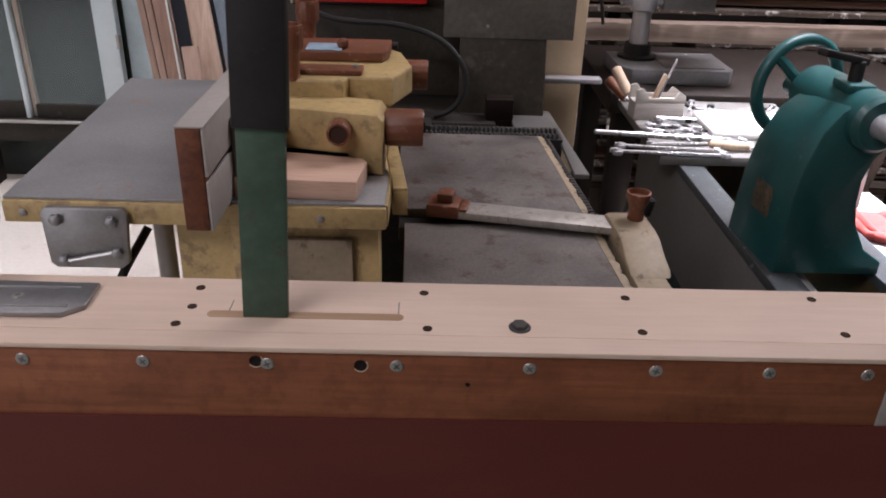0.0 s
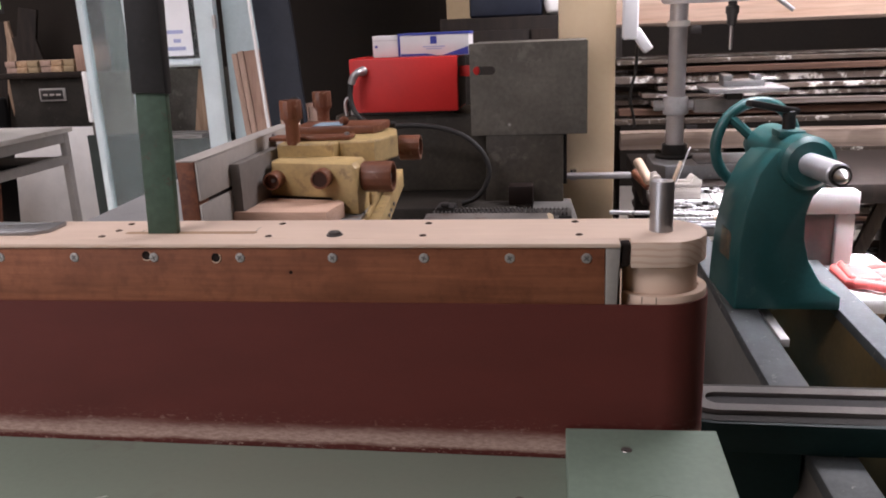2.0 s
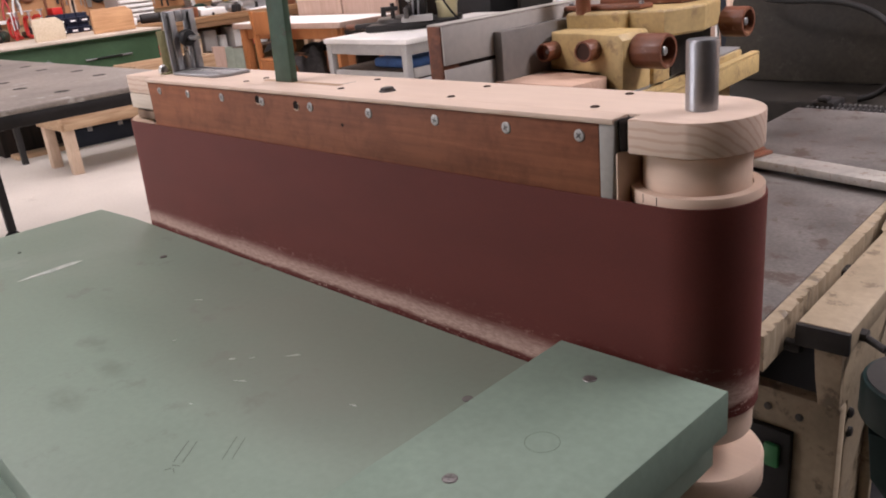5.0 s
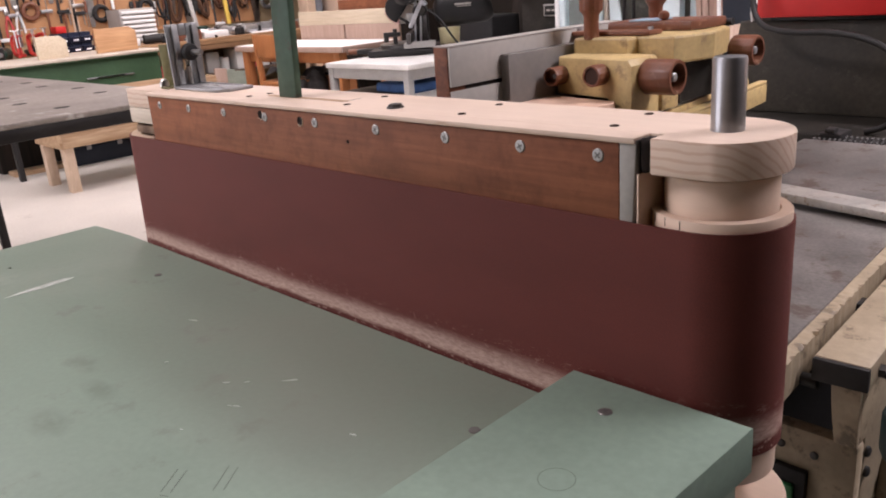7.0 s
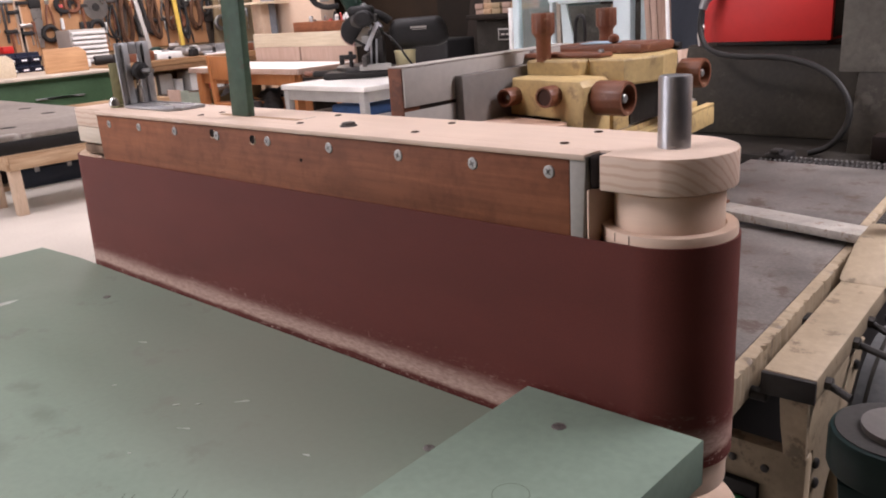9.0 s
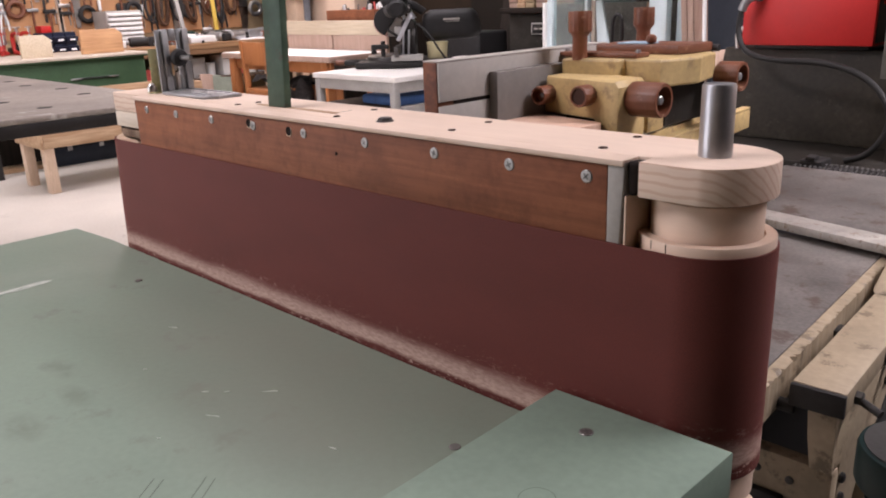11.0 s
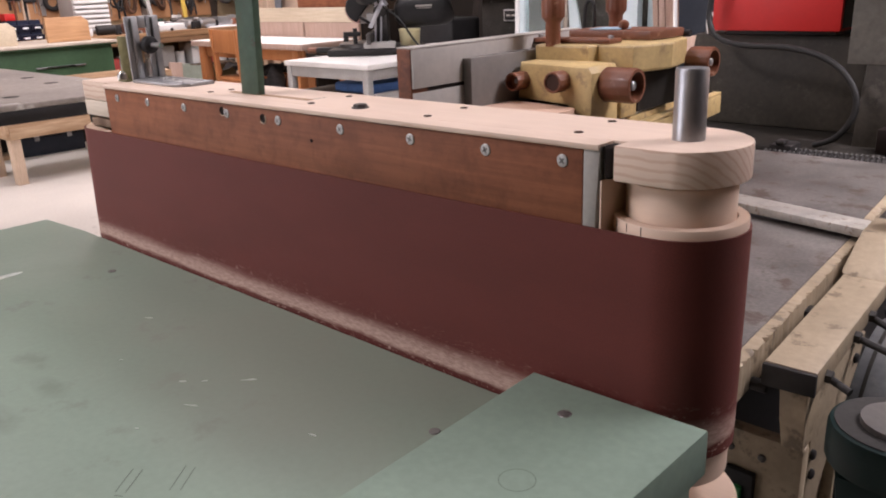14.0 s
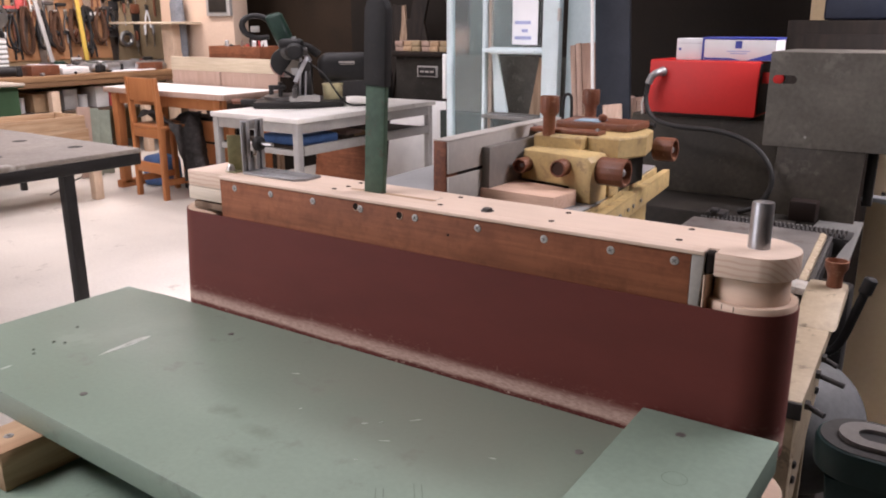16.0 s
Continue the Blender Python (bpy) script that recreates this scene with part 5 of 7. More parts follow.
def spanner(at, angle, length, jaw, bent=0.0):
    """A double open-ended spanner with flat shank and forked jaws."""
    s = thing("spanner", at, "chromed open-ended spanner lying on the tool board", "spanner", "spanners on the lathe", angle, True)
    w = jaw * 0.62
    part("shank", slab([(-length / 2, -w / 2), (length / 2, -w / 2), (length / 2, w / 2), (-length / 2, w / 2)], 0.002, 0.008, "z", 0.0015), CHROME, s)
    for side in (-1, 1):
        k = jaw * (1.0 if side < 0 else 0.85)
        fork = [(0, -w / 2), (k * 0.5, -k), (k * 1.5, -k * 0.9), (k * 1.75, -k * 0.55), (k * 0.9, -k * 0.42), (k * 0.8, k * 0.42), (k * 1.75, k * 0.6), (k * 1.4, k), (k * 0.5, k), (0, w / 2)]
        part("jaw", moved(slab([(a, b) for a, b in fork], 0, 0.010, "z", 0.0015), Matrix.Translation((side * length / 2, 0, 0)) @ Matrix.Rotation(radians(0 if side > 0 else 180) + radians(15), 4, "Z")), CHROME, s)
    return s


spanner((0.955, 1.300, ZS), -6, 0.20, 0.014)
spanner((0.950, 1.265, ZS), -3, 0.22, 0.016)
spanner((1.015, 1.335, ZS), 4, 0.17, 0.012)
spanner((1.02, 1.44, ZS), 25, 0.14, 0.011)
spanner((1.05, 1.47, ZS), -38, 0.13, 0.010)
spanner((1.03, 1.385, ZS), -8, 0.22, 0.013)
spanner((1.10, 1.42, ZS), 12, 0.17, 0.012)
for x0, y0, x1, y1 in ((0.80, 1.405, 1.10, 1.37), (0.98, 1.53, 1.22, 1.50)):
    r = thing("steel_rod", ((x0 + x1) / 2, (y0 + y1) / 2, ZS), "long bright steel rod across the tool board", "rod")
    part("rod", rod((x0, y0, ZS + 0.006), (x1, y1, ZS + 0.006), 0.006, 12, 0.002), CHROME, r)
chis = thing("wood_chisel", (1.12, 1.30, ZS), "chisel with a pale wooden handle", "chisel")
part("handle", moved(turned([(0.007, 0), (0.011, 0.01), (0.012, 0.05), (0.008, 0.085), (0.010, 0.09)], (0, 0, 0), "x", 18), Matrix.Translation((1.05, 1.315, ZS + 0.013)) @ Matrix.Rotation(radians(-8), 4, "Z")), PINE_Z, chis)
part("blade", moved(box(0.09, 0.19, -0.006, 0.006, -0.004, 0.002, 0.001), Matrix.Translation((1.05, 1.315, ZS + 0.006)) @ Matrix.Rotation(radians(-8), 4, "Z")), STEEL, chis)
plane = thing("hand_plane", (0.985, 1.56, ZS), "wooden smoothing plane with upright iron on the lathe bed", "plane", "", 4, True)
plane.scale = (0.76, 0.9, 0.95)
PLANE_WOOD = wood("pale_worn_beech", (0.66, 0.63, 0.58), (0.54, 0.50, 0.45), "x", 1.0, 0.5, 0.1)
part("body", box(-0.085, 0.085, -0.034, 0.034, 0.0, 0.048, 0.003), PLANE_WOOD, plane)
for y in (-0.034, 0.026):
    part("cheek", slab([(-0.085, 0.0482), (0.085, 0.0482), (0.085, 0.066), (0.062, 0.078), (0.046, 0.060), (-0.040, 0.060), (-0.064, 0.086), (-0.085, 0.082)], y, y + 0.008, "y", 0.001), PLANE_WOOD, plane)
part("iron", moved(slab([(-0.022, 0.0), (0.022, 0.0), (0.022, 0.09), (0.008, 0.13), (-0.022, 0.12)], -0.002, 0.002, "y", 0.0006), Matrix.Translation((-0.004, 0.0, 0.040)) @ Matrix.Rotation(radians(24), 4, "Y") @ Matrix.Rotation(radians(70), 4, "Z")), CHROME, plane)
part("wedge", moved(box(-0.020, 0.020, 0.002, 0.014, 0.0, 0.075, 0.002), Matrix.Translation((-0.004, 0.0, 0.045)) @ Matrix.Rotation(radians(24), 4, "Y") @ Matrix.Rotation(radians(70), 4, "Z")), PINE_Z, plane)
for i, (a0, a1, tone) in enumerate((((0.888, 1.645, 0.905), (0.922, 1.600, 0.845), PINE_Z), ((0.885, 1.70, 0.86), (0.925, 1.64, 0.825), KNOB))):
    t = thing("wood_chisel", (0.92, 1.60, ZS), "chisel with a round wooden handle propped by the plane", "chisel")
    part("handle", rod(a0, a1, 0.0135, 14, 0.004), tone, t)
    part("blade", rod(a1, (a1[0] + 0.05, a1[1] - 0.03, ZS + 0.006), 0.006, 10), CHROME, t)
lone("white_block", box(1.08, 1.30, 1.38, 1.56, ZS, ZS + 0.022, 0.008, 3), WHITE_PAINT, "white plastic sheet folded on the tool board", "packaging")
rng = random.Random(11)
for i in range(34):
    x, y = rng.uniform(0.96, 1.32), rng.uniform(1.36, 1.70)
    a = rng.uniform(0, math.pi)
    l = rng.uniform(0.03, 0.09)
    s = thing("small_tool", (x, y, ZS), "small steel tool or fitting on the tool board", "tool", "small tools on the lathe", math.degrees(a), True)
    part("shank", rod((-l / 2, 0, 0.005), (l / 2, 0, 0.005), rng.uniform(0.003, 0.005), 10, 0.001), (CHROME, CHROME, MIXED)[i % 3], s)
    part("head", box(l / 2 - 0.004, l / 2 + 0.012, -0.009, 0.009, 0.0, 0.011, 0.003), (CHROME, GALV, BLACK_STEEL)[i % 3], s)

# low white stand with red gloves, seen past the tailstock
bench = thing("white_stand", (1.31, 1.0, 0), "small white chipped stand beside the lathe", "stand")
part("top", roughen(box(1.235, 1.365, 0.845, 1.16, 0.735, 0.765, 0.004), 0.002, 30), WHITE_PAINT, bench)
for x in (1.245, 1.322):
    for y in (0.865, 1.11):
        part("leg", box(x, x + 0.032, y, y + 0.032, 0, 0.735, 0.003), DARK_WOOD, bench, "dark wooden leg")
frame_w = thing("white_bracket", (1.27, 1.06, 0.765), "white chipped wooden bracket on the stand", "bracket")
part("upright", roughen(box(1.248, 1.284, 1.05, 1.085, 0.7658, 0.8805, 0.003), 0.001, 60), WHITE_PAINT, frame_w)
part("arm", roughen(box(1.150, 1.290, 1.045, 1.09, 0.8822, 0.930, 0.004), 0.0015, 40), WHITE_PAINT, frame_w)
part("panel", box(1.155, 1.2475, 1.062, 1.072, 0.7668, 0.8815, 0.001), BED_SIDE, frame_w, "grey board in the bracket")
glove = thing("rubber_glove", (1.30, 0.96, 0.7655), "red rubber work glove lying flat on the stand", "glove")
part("palm", roughen(box(1.225, 1.300, 0.90, 1.01, 0.7668, 0.788, 0.010, 4), 0.007, 34), RED_GLOVE, glove)
for i in range(4):
    part("finger", tube([(1.290, 0.908 + i * 0.028, 0.776), (1.318, 0.900 + i * 0.033, 0.780 + 0.004 * (i % 2)), (1.342 - 0.006 * (i % 3), 0.893 + i * 0.036, 0.776)], 0.0105, 10, 2), RED_GLOVE, glove)
part("thumb", tube([(1.245, 0.905, 0.777), (1.272, 0.884, 0.780), (1.296, 0.874, 0.777)], 0.0100, 10, 2), RED_GLOVE, glove)
part("cuff", roughen(box(1.236, 1.252, 0.905, 1.005, 0.7668, 0.792, 0.010, 3), 0.006, 40), RED_GLOVE, glove)
tool = thing("grinding_disc", (1.30, 0.60, 0.0), "green disc on a thin steel stand", "tool stand")
part("disc", turned([(0.045, 0), (0.05, 0.004), (0.05, 0.02), (0.045, 0.024)], (1.375, 0.90, 0.86), "-y", 28), plain("bright_green_plastic", (0.025, 0.28, 0.12), 0.45), tool)
part("pole", rod((1.375, 0.89, 0.0), (1.375, 0.89, 0.82), 0.007, 12), WHITE_PAINT, tool)
part("base", turned([(0.12, 0), (0.12, 0.01), (0.02, 0.03)], (1.375, 0.89, 0.0), "z", 28), BLACK_STEEL, tool)

# ---- drill press on its bench ----
dbench = thing("drill_bench", (1.35, 2.15, 0), "dark heavy bench under the drill press", "bench")
part("top", box(0.92, 1.95, 1.80, 2.45, 0.735, 0.795, 0.006), DARK_WOOD, dbench)
for x in (0.95, 1.86):
    for y in (1.83, 2.36):
        part("leg", box(x, x + 0.07, y, y + 0.07, 0, 0.735, 0.004), DARK_WOOD, dbench)
drill = thing("drill_press", (1.10, 2.0, 0.795), "grey bench drill press with round column", "drill press")
part("base", join(slab([(0.965, 1.95), (1.00, 1.90), (1.29, 1.90), (1.31, 1.93), (1.31, 2.14), (0.965, 2.14)], 0.7955, 0.842, "z", 0.006), box(1.10, 1.28, 1.92, 2.04, 0.842, 0.846, 0.002)), plain("dusty_grey_cast_base", (0.17, 0.168, 0.17), 0.55, 0.1, 0.2, 90, 8, 0.12, (0.30, 0.29, 0.28), 0.62), drill, "grey cast base with slots")
part("column_foot", turned([(0.060, 0), (0.060, 0.008), (0.042, 0.012), (0.040, 0.045)], (1.046, 2.06, 0.842), "z", 28), BLACK_STEEL, drill)
part("column", rod((1.046, 2.06, 0.85), (1.046, 2.06, 1.62), 0.0285, 32), COLUMN, drill, "bright round steel column")
part("collar", join(turned([(0.036, 0), (0.041, 0.004), (0.041, 0.052), (0.036, 0.058)], (1.046, 2.06, 0.985), "z", 28), rod((0.975, 2.06, 1.015), (1.12, 2.06, 1.015), 0.017, 16, 0.003)), plain("pale_grey_collar", (0.50, 0.51, 0.53), 0.5, 0.2), drill)
part("collar", turned([(0.033, 0), (0.036, 0.003), (0.036, 0.016), (0.033, 0.018)], (1.046, 2.06, 1.265), "z", 28), WHITE_PAINT, drill)
part("arm", box(1.10, 1.26, 2.03, 2.085, 0.990, 1.035, 0.008), plain("dusty_grey_arm", (0.20, 0.19, 0.18), 0.6), drill)
work = part("work_table", box(1.11, 1.34, 1.83, 2.07, 1.068, 1.082, 0.003), GALV, drill)
part("vise", join(box(1.165, 1.285, 1.90, 1.99, 1.0822, 1.10, 0.003), box(1.165, 1.19, 1.90, 1.99, 1.10, 1.118, 0.003), box(1.255, 1.275, 1.90, 1.99, 1.10, 1.115, 0.003), rod((1.28, 1.945, 1.10), (1.325, 1.945, 1.10), 0.005, 10)), GALV, work)
part("riser", box(1.20, 1.25, 2.03, 2.075, 1.03, 1.068, 0.004), GREY_DARK, drill)
part("head", box(0.99, 1.27, 1.86, 2.12, 1.335, 1.60, 0.02, 3), WHITE_PAINT, drill)
part("chuck", turned([(0.010, 1.262), (0.014, 1.27), (0.016, 1.295), (0.020, 1.30), (0.020, 1.318), (0.013, 1.322), (0.013, 1.336)], (1.182, 1.92, 0), "z", 20), BLACK_STEEL, drill)
part("bit", rod((1.182, 1.92, 1.192), (1.182, 1.92, 1.264), 0.005, 10, 0.003), STEEL, drill)
for a in (20, 140, 260):
    part("feed_handle", rod((1.275, 1.96, 1.37), (1.275 + 0.09, 1.96 + 0.05 * math.cos(radians(a)), 1.36 + 0.06 * math.sin(radians(a))), 0.007, 10), GALV, drill)
plug = thing("power_plug", (0.90, 1.98, 1.20), "white plug hanging by its cord from the post", "plug")
part("body", join(box(0.852, 0.898, 1.80, 1.845, 1.235, 1.40, 0.008, 3), moved(box(-0.016, 0.016, -0.015, 0.015, -0.045, 0.03, 0.007, 3), Matrix.Translation((0.905, 1.82, 1.238)) @ Matrix.Rotation(radians(-35), 4, "Y"))), PAPER, plug)
part("cord", tube([(0.90, 1.95, 1.60), (0.905, 1.95, 1.30), (0.91, 1.95, 1.15), (0.885, 1.95, 1.06), (0.90, 1.95, 1.0), (0.905, 1.95, 0.96)], 0.005, 8, 3), CABLE, plug)
part("hook", tube([(0.836, 1.95, 1.58), (0.88, 1.95, 1.605), (0.90, 1.95, 1.60)], 0.004, 8, 2), STEEL, plug)

# ---- timber rack along the north-east ----
rack = thing("timber_rack", (1.8, 2.7, 0), "dark steel rack arms that carry stacked timber", "rack")
for x in (1.15, 2.1, 2.9):
    part("upright", box(x, x + 0.06, 3.05, 3.12, 0, 2.2, 0.003), BLACK_STEEL, rack)
    for z in (0.15, 0.44, 0.69, 0.885, 1.262):
        part("rack_arm", box(x + 0.01, x + 0.05, 2.58, 3.05, z - 0.03, z, 0.002), BLACK_STEEL, rack)
rng = random.Random(23)
lumber = (ROUGH_WOOD, plain("flaking_painted_board", (0.13, 0.10, 0.08), 0.8, 0, 0.3, 60, 5, 0.3, (0.82, 0.80, 0.76), 0.51, 0.25), plain("dusty_dark_board", (0.09, 0.07, 0.055), 0.8, 0, 0.3, 60, 7, 0.3, (0.68, 0.65, 0.60), 0.58, 0.25), wood("grey_aged_boards", (0.26, 0.225, 0.20), (0.13, 0.105, 0.09), "x", 1.0, 0.85, 0.5), wood("reddish_boards", (0.20, 0.115, 0.08), (0.10, 0.055, 0.038), "x", 1.0, 0.8, 0.4))


def stack(z, rows, y0, y1, x0, x1, paint):
    for i in range(rows):
        y = y0 + rng.uniform(0, 0.05)
        h = rng.uniform(0.017, 0.030)
        while y < y1 - 0.05:
            w = rng.uniform(0.07, 0.17)
            xa, xb = x0 + rng.uniform(0, 0.25), x1 - rng.uniform(0, 0.3)
            bm = roughen(box(xa, xb, y, min(y + w, y1), z + 0.0005, z + h, 0.003, 1), 0.003, 4)
            lone("timber_board", bm, rng.choice(lumber[:3] * 3 + lumber[3:]), "rough sawn board with flaking paint in the rack" if paint and i % 2 else "rough sawn dusty board stacked in the rack", "board", "timber in the rack")
            y += w + rng.uniform(0.004, 0.02)
        z += h + 0.0095
    return z


# the two lowest stacks are added to fill the unlit void below the beam
stack(0.150, 5, 2.62, 3.02, 0.95, 3.10, False)
stack(0.440, 4, 2.62, 3.02, 0.92, 3.12, False)
stack(0.690, 3, 2.60, 3.02, 0.88, 3.15, False)
stack(0.885, 8, 2.58, 3.02, 0.80, 3.18, True)
beam = lone("beam", moved(roughen(chipped(-2.56, -2.48, 0.90, 3.15, 0.805, 0.870, 0.02, 0.010, 9), 0.003, 3), Matrix.Rotation(radians(-90), 4, "Z")), wood("pale_beam", (0.30, 0.235, 0.19), (0.15, 0.11, 0.085), "x", 0.6, 0.85, 0.1, 1.3), "pale squared beam lying in front of the rack", "beam")
part("prop", box(1.30, 1.37, 2.49, 2.55, 0, 0.805, 0.003), DARK_WOOD, beam)
part("prop", box(2.85, 2.92, 2.49, 2.55, 0, 0.805, 0.003), DARK_WOOD, beam)
pale = thing("pale_panel", (2.0, 2.64, 1.262), "long pale wooden panel standing on the rack", "panel")
part("board", box(0.86, 3.15, 2.62, 2.645, 1.2625, 1.62, 0.003), wood("pale_red_pine", (0.80, 0.62, 0.50), (0.68, 0.46, 0.34), "x", 0.5, 0.6, 0.1), pale)
part("edge", box(0.86, 3.15, 2.600, 2.6195, 1.2625, 1.276, 0.002), ROUGH_WOOD, pale)
for i in range(9):
    x = 1.62 + i * 0.17
    lone("leaning_lath", moved(box(-0.024, 0.024, -0.012, 0.012, 0, 0.84, 0.003), Matrix.Translation((x - 0.24, 2.22 + 0.02 * (i % 3), 0.012)) @ Matrix.Rotation(radians(22 + 5 * (i % 3)), 4, "Y") @ Matrix.Rotation(radians(-14), 4, "X")), (DARK_LATH, ROUGH_WOOD_Z)[i % 4 == 2], "dark rough lath leaning against the stored timber", "lath", "leaning laths")

# ---- far side: glazed frames and leaning boards ----
YC = 2.95
door = thing("glazed_door", (-1.45, YC, 0), "pale blue glazed steel door standing upright", "door")
for x0, x1 in ((-1.580, -1.548), (-1.352, -1.335)):
    part("stile", box(x0, x1, YC - 0.02, YC + 0.02, 0.31, 2.1, 0.004), FRAME_BLUE, door)
for z0, z1 in ((0.31, 0.38), (2.05, 2.1)):
    part("rail", box(-1.548, -1.352, YC - 0.018, YC + 0.018, z0, z1, 0.003), GREY_DARK if z0 < 1 else FRAME_BLUE, door)
part("pane", box(-1.548, -1.352, YC - 0.003, YC + 0.003, 0.38, 2.05, 0), GLASS, door).visible_shadow = False
part("lock", box(-1.598, -1.580, YC - 0.035, YC + 0.0, 0.92, 1.16, 0.004), WHITE_PAINT, door)
win = thing("window_frame", (-1.13, YC, 0), "pale blue glazed frame with a paper notice", "window frame")
for x0, x1 in ((-1.330, -1.305), (-0.995, -0.905)):
    part("stile", box(x0, x1, YC - 0.025 if x0 > -1.2 else YC + 0.004, YC + 0.025, 0.31, 2.1, 0.004), FRAME_BLUE if x0 > -1.2 else WIN_WOOD, win)
for z0, z1 in ((0.31, 0.37), (0.835, 0.862), (1.165, 1.20), (2.05, 2.1)):
    part("rail", box(-1.305, -0.995, YC - 0.02, YC + 0.02, z0, z1, 0.003), FRAME_BLUE if z0 > 1 else SHEET_GREY if z0 > 0.5 else GREY_DARK, win)
part("ledge", box(-1.305, -0.995, YC - 0.10, YC - 0.02, 1.175, 1.195, 0.003), FRAME_BLUE, win)
part("ledge", box(-1.305, -0.995, YC - 0.10, YC - 0.02, 0.838, 0.858, 0.003), SHEET_GREY, win)
for z0, z1 in ((0.37, 0.835), (1.20, 2.05)):
    part("pane", box(-1.305, -0.995, YC - 0.003, YC + 0.003, z0, z1, 0), GLASS, win).visible_shadow = False
note = part("notice", box(-1.165, -1.020, YC - 0.030, YC - 0.0265, 1.215, 1.50, 0), PAPER, win, "white paper notice")
for z, x0, x1 in ((1.315, -1.150, -1.060), (1.275, -1.110, -1.075), (1.240, -1.150, -1.055)):
    part("text_bar", box(x0, x1, YC - 0.0315, YC - 0.030, z, z + 0.016, 0), INK, note)
for z in (0.62, 1.33):
    part("hinge", rod((-0.90, YC - 0.03, z), (-0.90, YC - 0.03, z + 0.06), 0.010, 10), STEEL, win)
sill = thing("dark_sill", (-1.25, 2.95, 0), "dark steel sill on blocks that carries the glazed frames", "sill")
part("beam", box(-1.60, -0.88, 2.90, 3.00, 0.215, 0.3095, 0.004), GREY_DARK, sill)
part("edge", box(-1.60, -0.88, 2.885, 2.8998, 0.300, 0.312, 0.002), GREY_FRAME, sill, "pale grey front edge")
for x in (-1.58, -0.94):
    part("block", box(x, x + 0.05, 2.91, 2.99, 0.0, 0.2148, 0.003), GREY_DARK, sill)
lone("white_wedge", slab([(-1.285, 0.8625), (-1.205, 0.8625), (-1.268, 1.163), (-1.304, 1.163)], 2.953, 2.967, "y", 0.002), FRAME_BLUE, "pale tapered board leaning in the open frame", "board")
lone("blue_panel", box(-0.895, -0.735, 3.00, 3.025, 0.0, 2.10, 0.003), plain("pale_blue_sheet", (0.44, 0.54, 0.56), 0.5, 0, 0.1, 60, 4), "pale blue sheet standing behind the plywood", "panel")
lone("brown_wedge", slab([(-1.075, 0.8625), (-1.010, 0.8625), (-0.996, 1.150), (-1.022, 1.150)], 2.953, 2.967, "y", 0.002), ROUGH_WOOD_Z, "brown tapered board leaning in the open frame", "board")
# added sheet; its dark colour dims the panes in front
lone("dark_panel", box(-1.70, -0.92, 3.04, 3.07, 0.0, 0.84, 0.003), plain("dark_green_grey_sheet", (0.028, 0.036, 0.033), 0.4, 0, 0.2, 40, 5), "added dark green-grey backing that darkens the lower panes", "panel")
lone("grey_panel", box(-1.70, -0.95, 3.10, 3.13, 0.0, 1.15, 0.003), GREY_METAL, "dusty grey panel behind the glazed frame", "panel")
lone("teal_drum", turned([(0.16, 0), (0.16, 1.6), (0.13, 1.63)], (-1.48, 3.30, 0), "z", 28), plain("pale_teal_sheet", (0.085, 0.115, 0.105), 0.5, 0, 0.15, 60, 5), "pale teal sheet rolled up behind the panes", "sheet roll")


def leaning(x, y, w, thick, tall, back, side, material, label):
    m = Matrix.Translation((x, y, 0.003)) @ Matrix.Rotation(radians(side), 4, "Y") @ Matrix.Rotation(radians(-back), 4, "X")
    return lone("leaning_board", moved(box(-w / 2, w / 2, -thick / 2, thick / 2, 0, tall, 0.002), m), material, label, "board", "boards leaning by the frame")


RED_PLY = wood("reddish_plywood", (0.46, 0.31, 0.24), (0.36, 0.23, 0.175), "z", 0.8, 0.6, 0.1)
DARK_SHEET = plain("dark_blue_grey_sheet", (0.016, 0.019, 0.026), 0.5, 0, 0.2, 60, 9, 0.1, (0.3, 0.3, 0.3), 0.72)
PINK_PLY = wood("pinkish_plywood", (0.52, 0.37, 0.30), (0.45, 0.31, 0.245), "z", 0.4, 0.6, 0.1, 0.5)
leaning(-0.695, 2.86, 0.026, 0.02, 1.22, 3, -6, PINK_PLY, "narrow upright plywood strip on edge")
leaning(-0.664, 2.86, 0.028, 0.02, 1.23, 3, -6, PINK_PLY, "narrow upright plywood strip on edge")
leaning(-0.590, 2.86, 0.112, 0.018, 1.235, 3, -6, RED_PLY, "reddish plywood board leaning upright")
leaning(-0.455, 2.72, 0.17, 0.02, 1.62, 6, -6, DARK_SHEET, "tall dark blue-grey sheet with paint spots")
leaning(-0.550, 2.70, 0.010, 0.02, 1.62, 6, -6, WHITE_PAINT, "thin white edging strip on the dark sheet")
leaning(-0.36, 2.55, 0.085, 0.022, 0.98, 7, -8, wood("pale_pink_board", (0.66, 0.50, 0.40), (0.54, 0.38, 0.29), "z", 0.6, 0.6, 0.1), "short pale pinkish board leaning upright")
leaning(-0.42, 2.42, 0.06, 0.022, 0.74, 7, -5, PINK_PLY, "short pale pinkish board leaning upright")
leaning(-0.44, 2.66, 0.05, 0.02, 0.95, 6, -6, ROUGH_WOOD_Z, "brown board leaning upright")
leaning(-0.27, 2.55, 0.04, 0.02, 0.92, 9, -9, plain("blue_grey_strip", (0.16, 0.20, 0.24), 0.5), "blue-grey strip leaning upright")
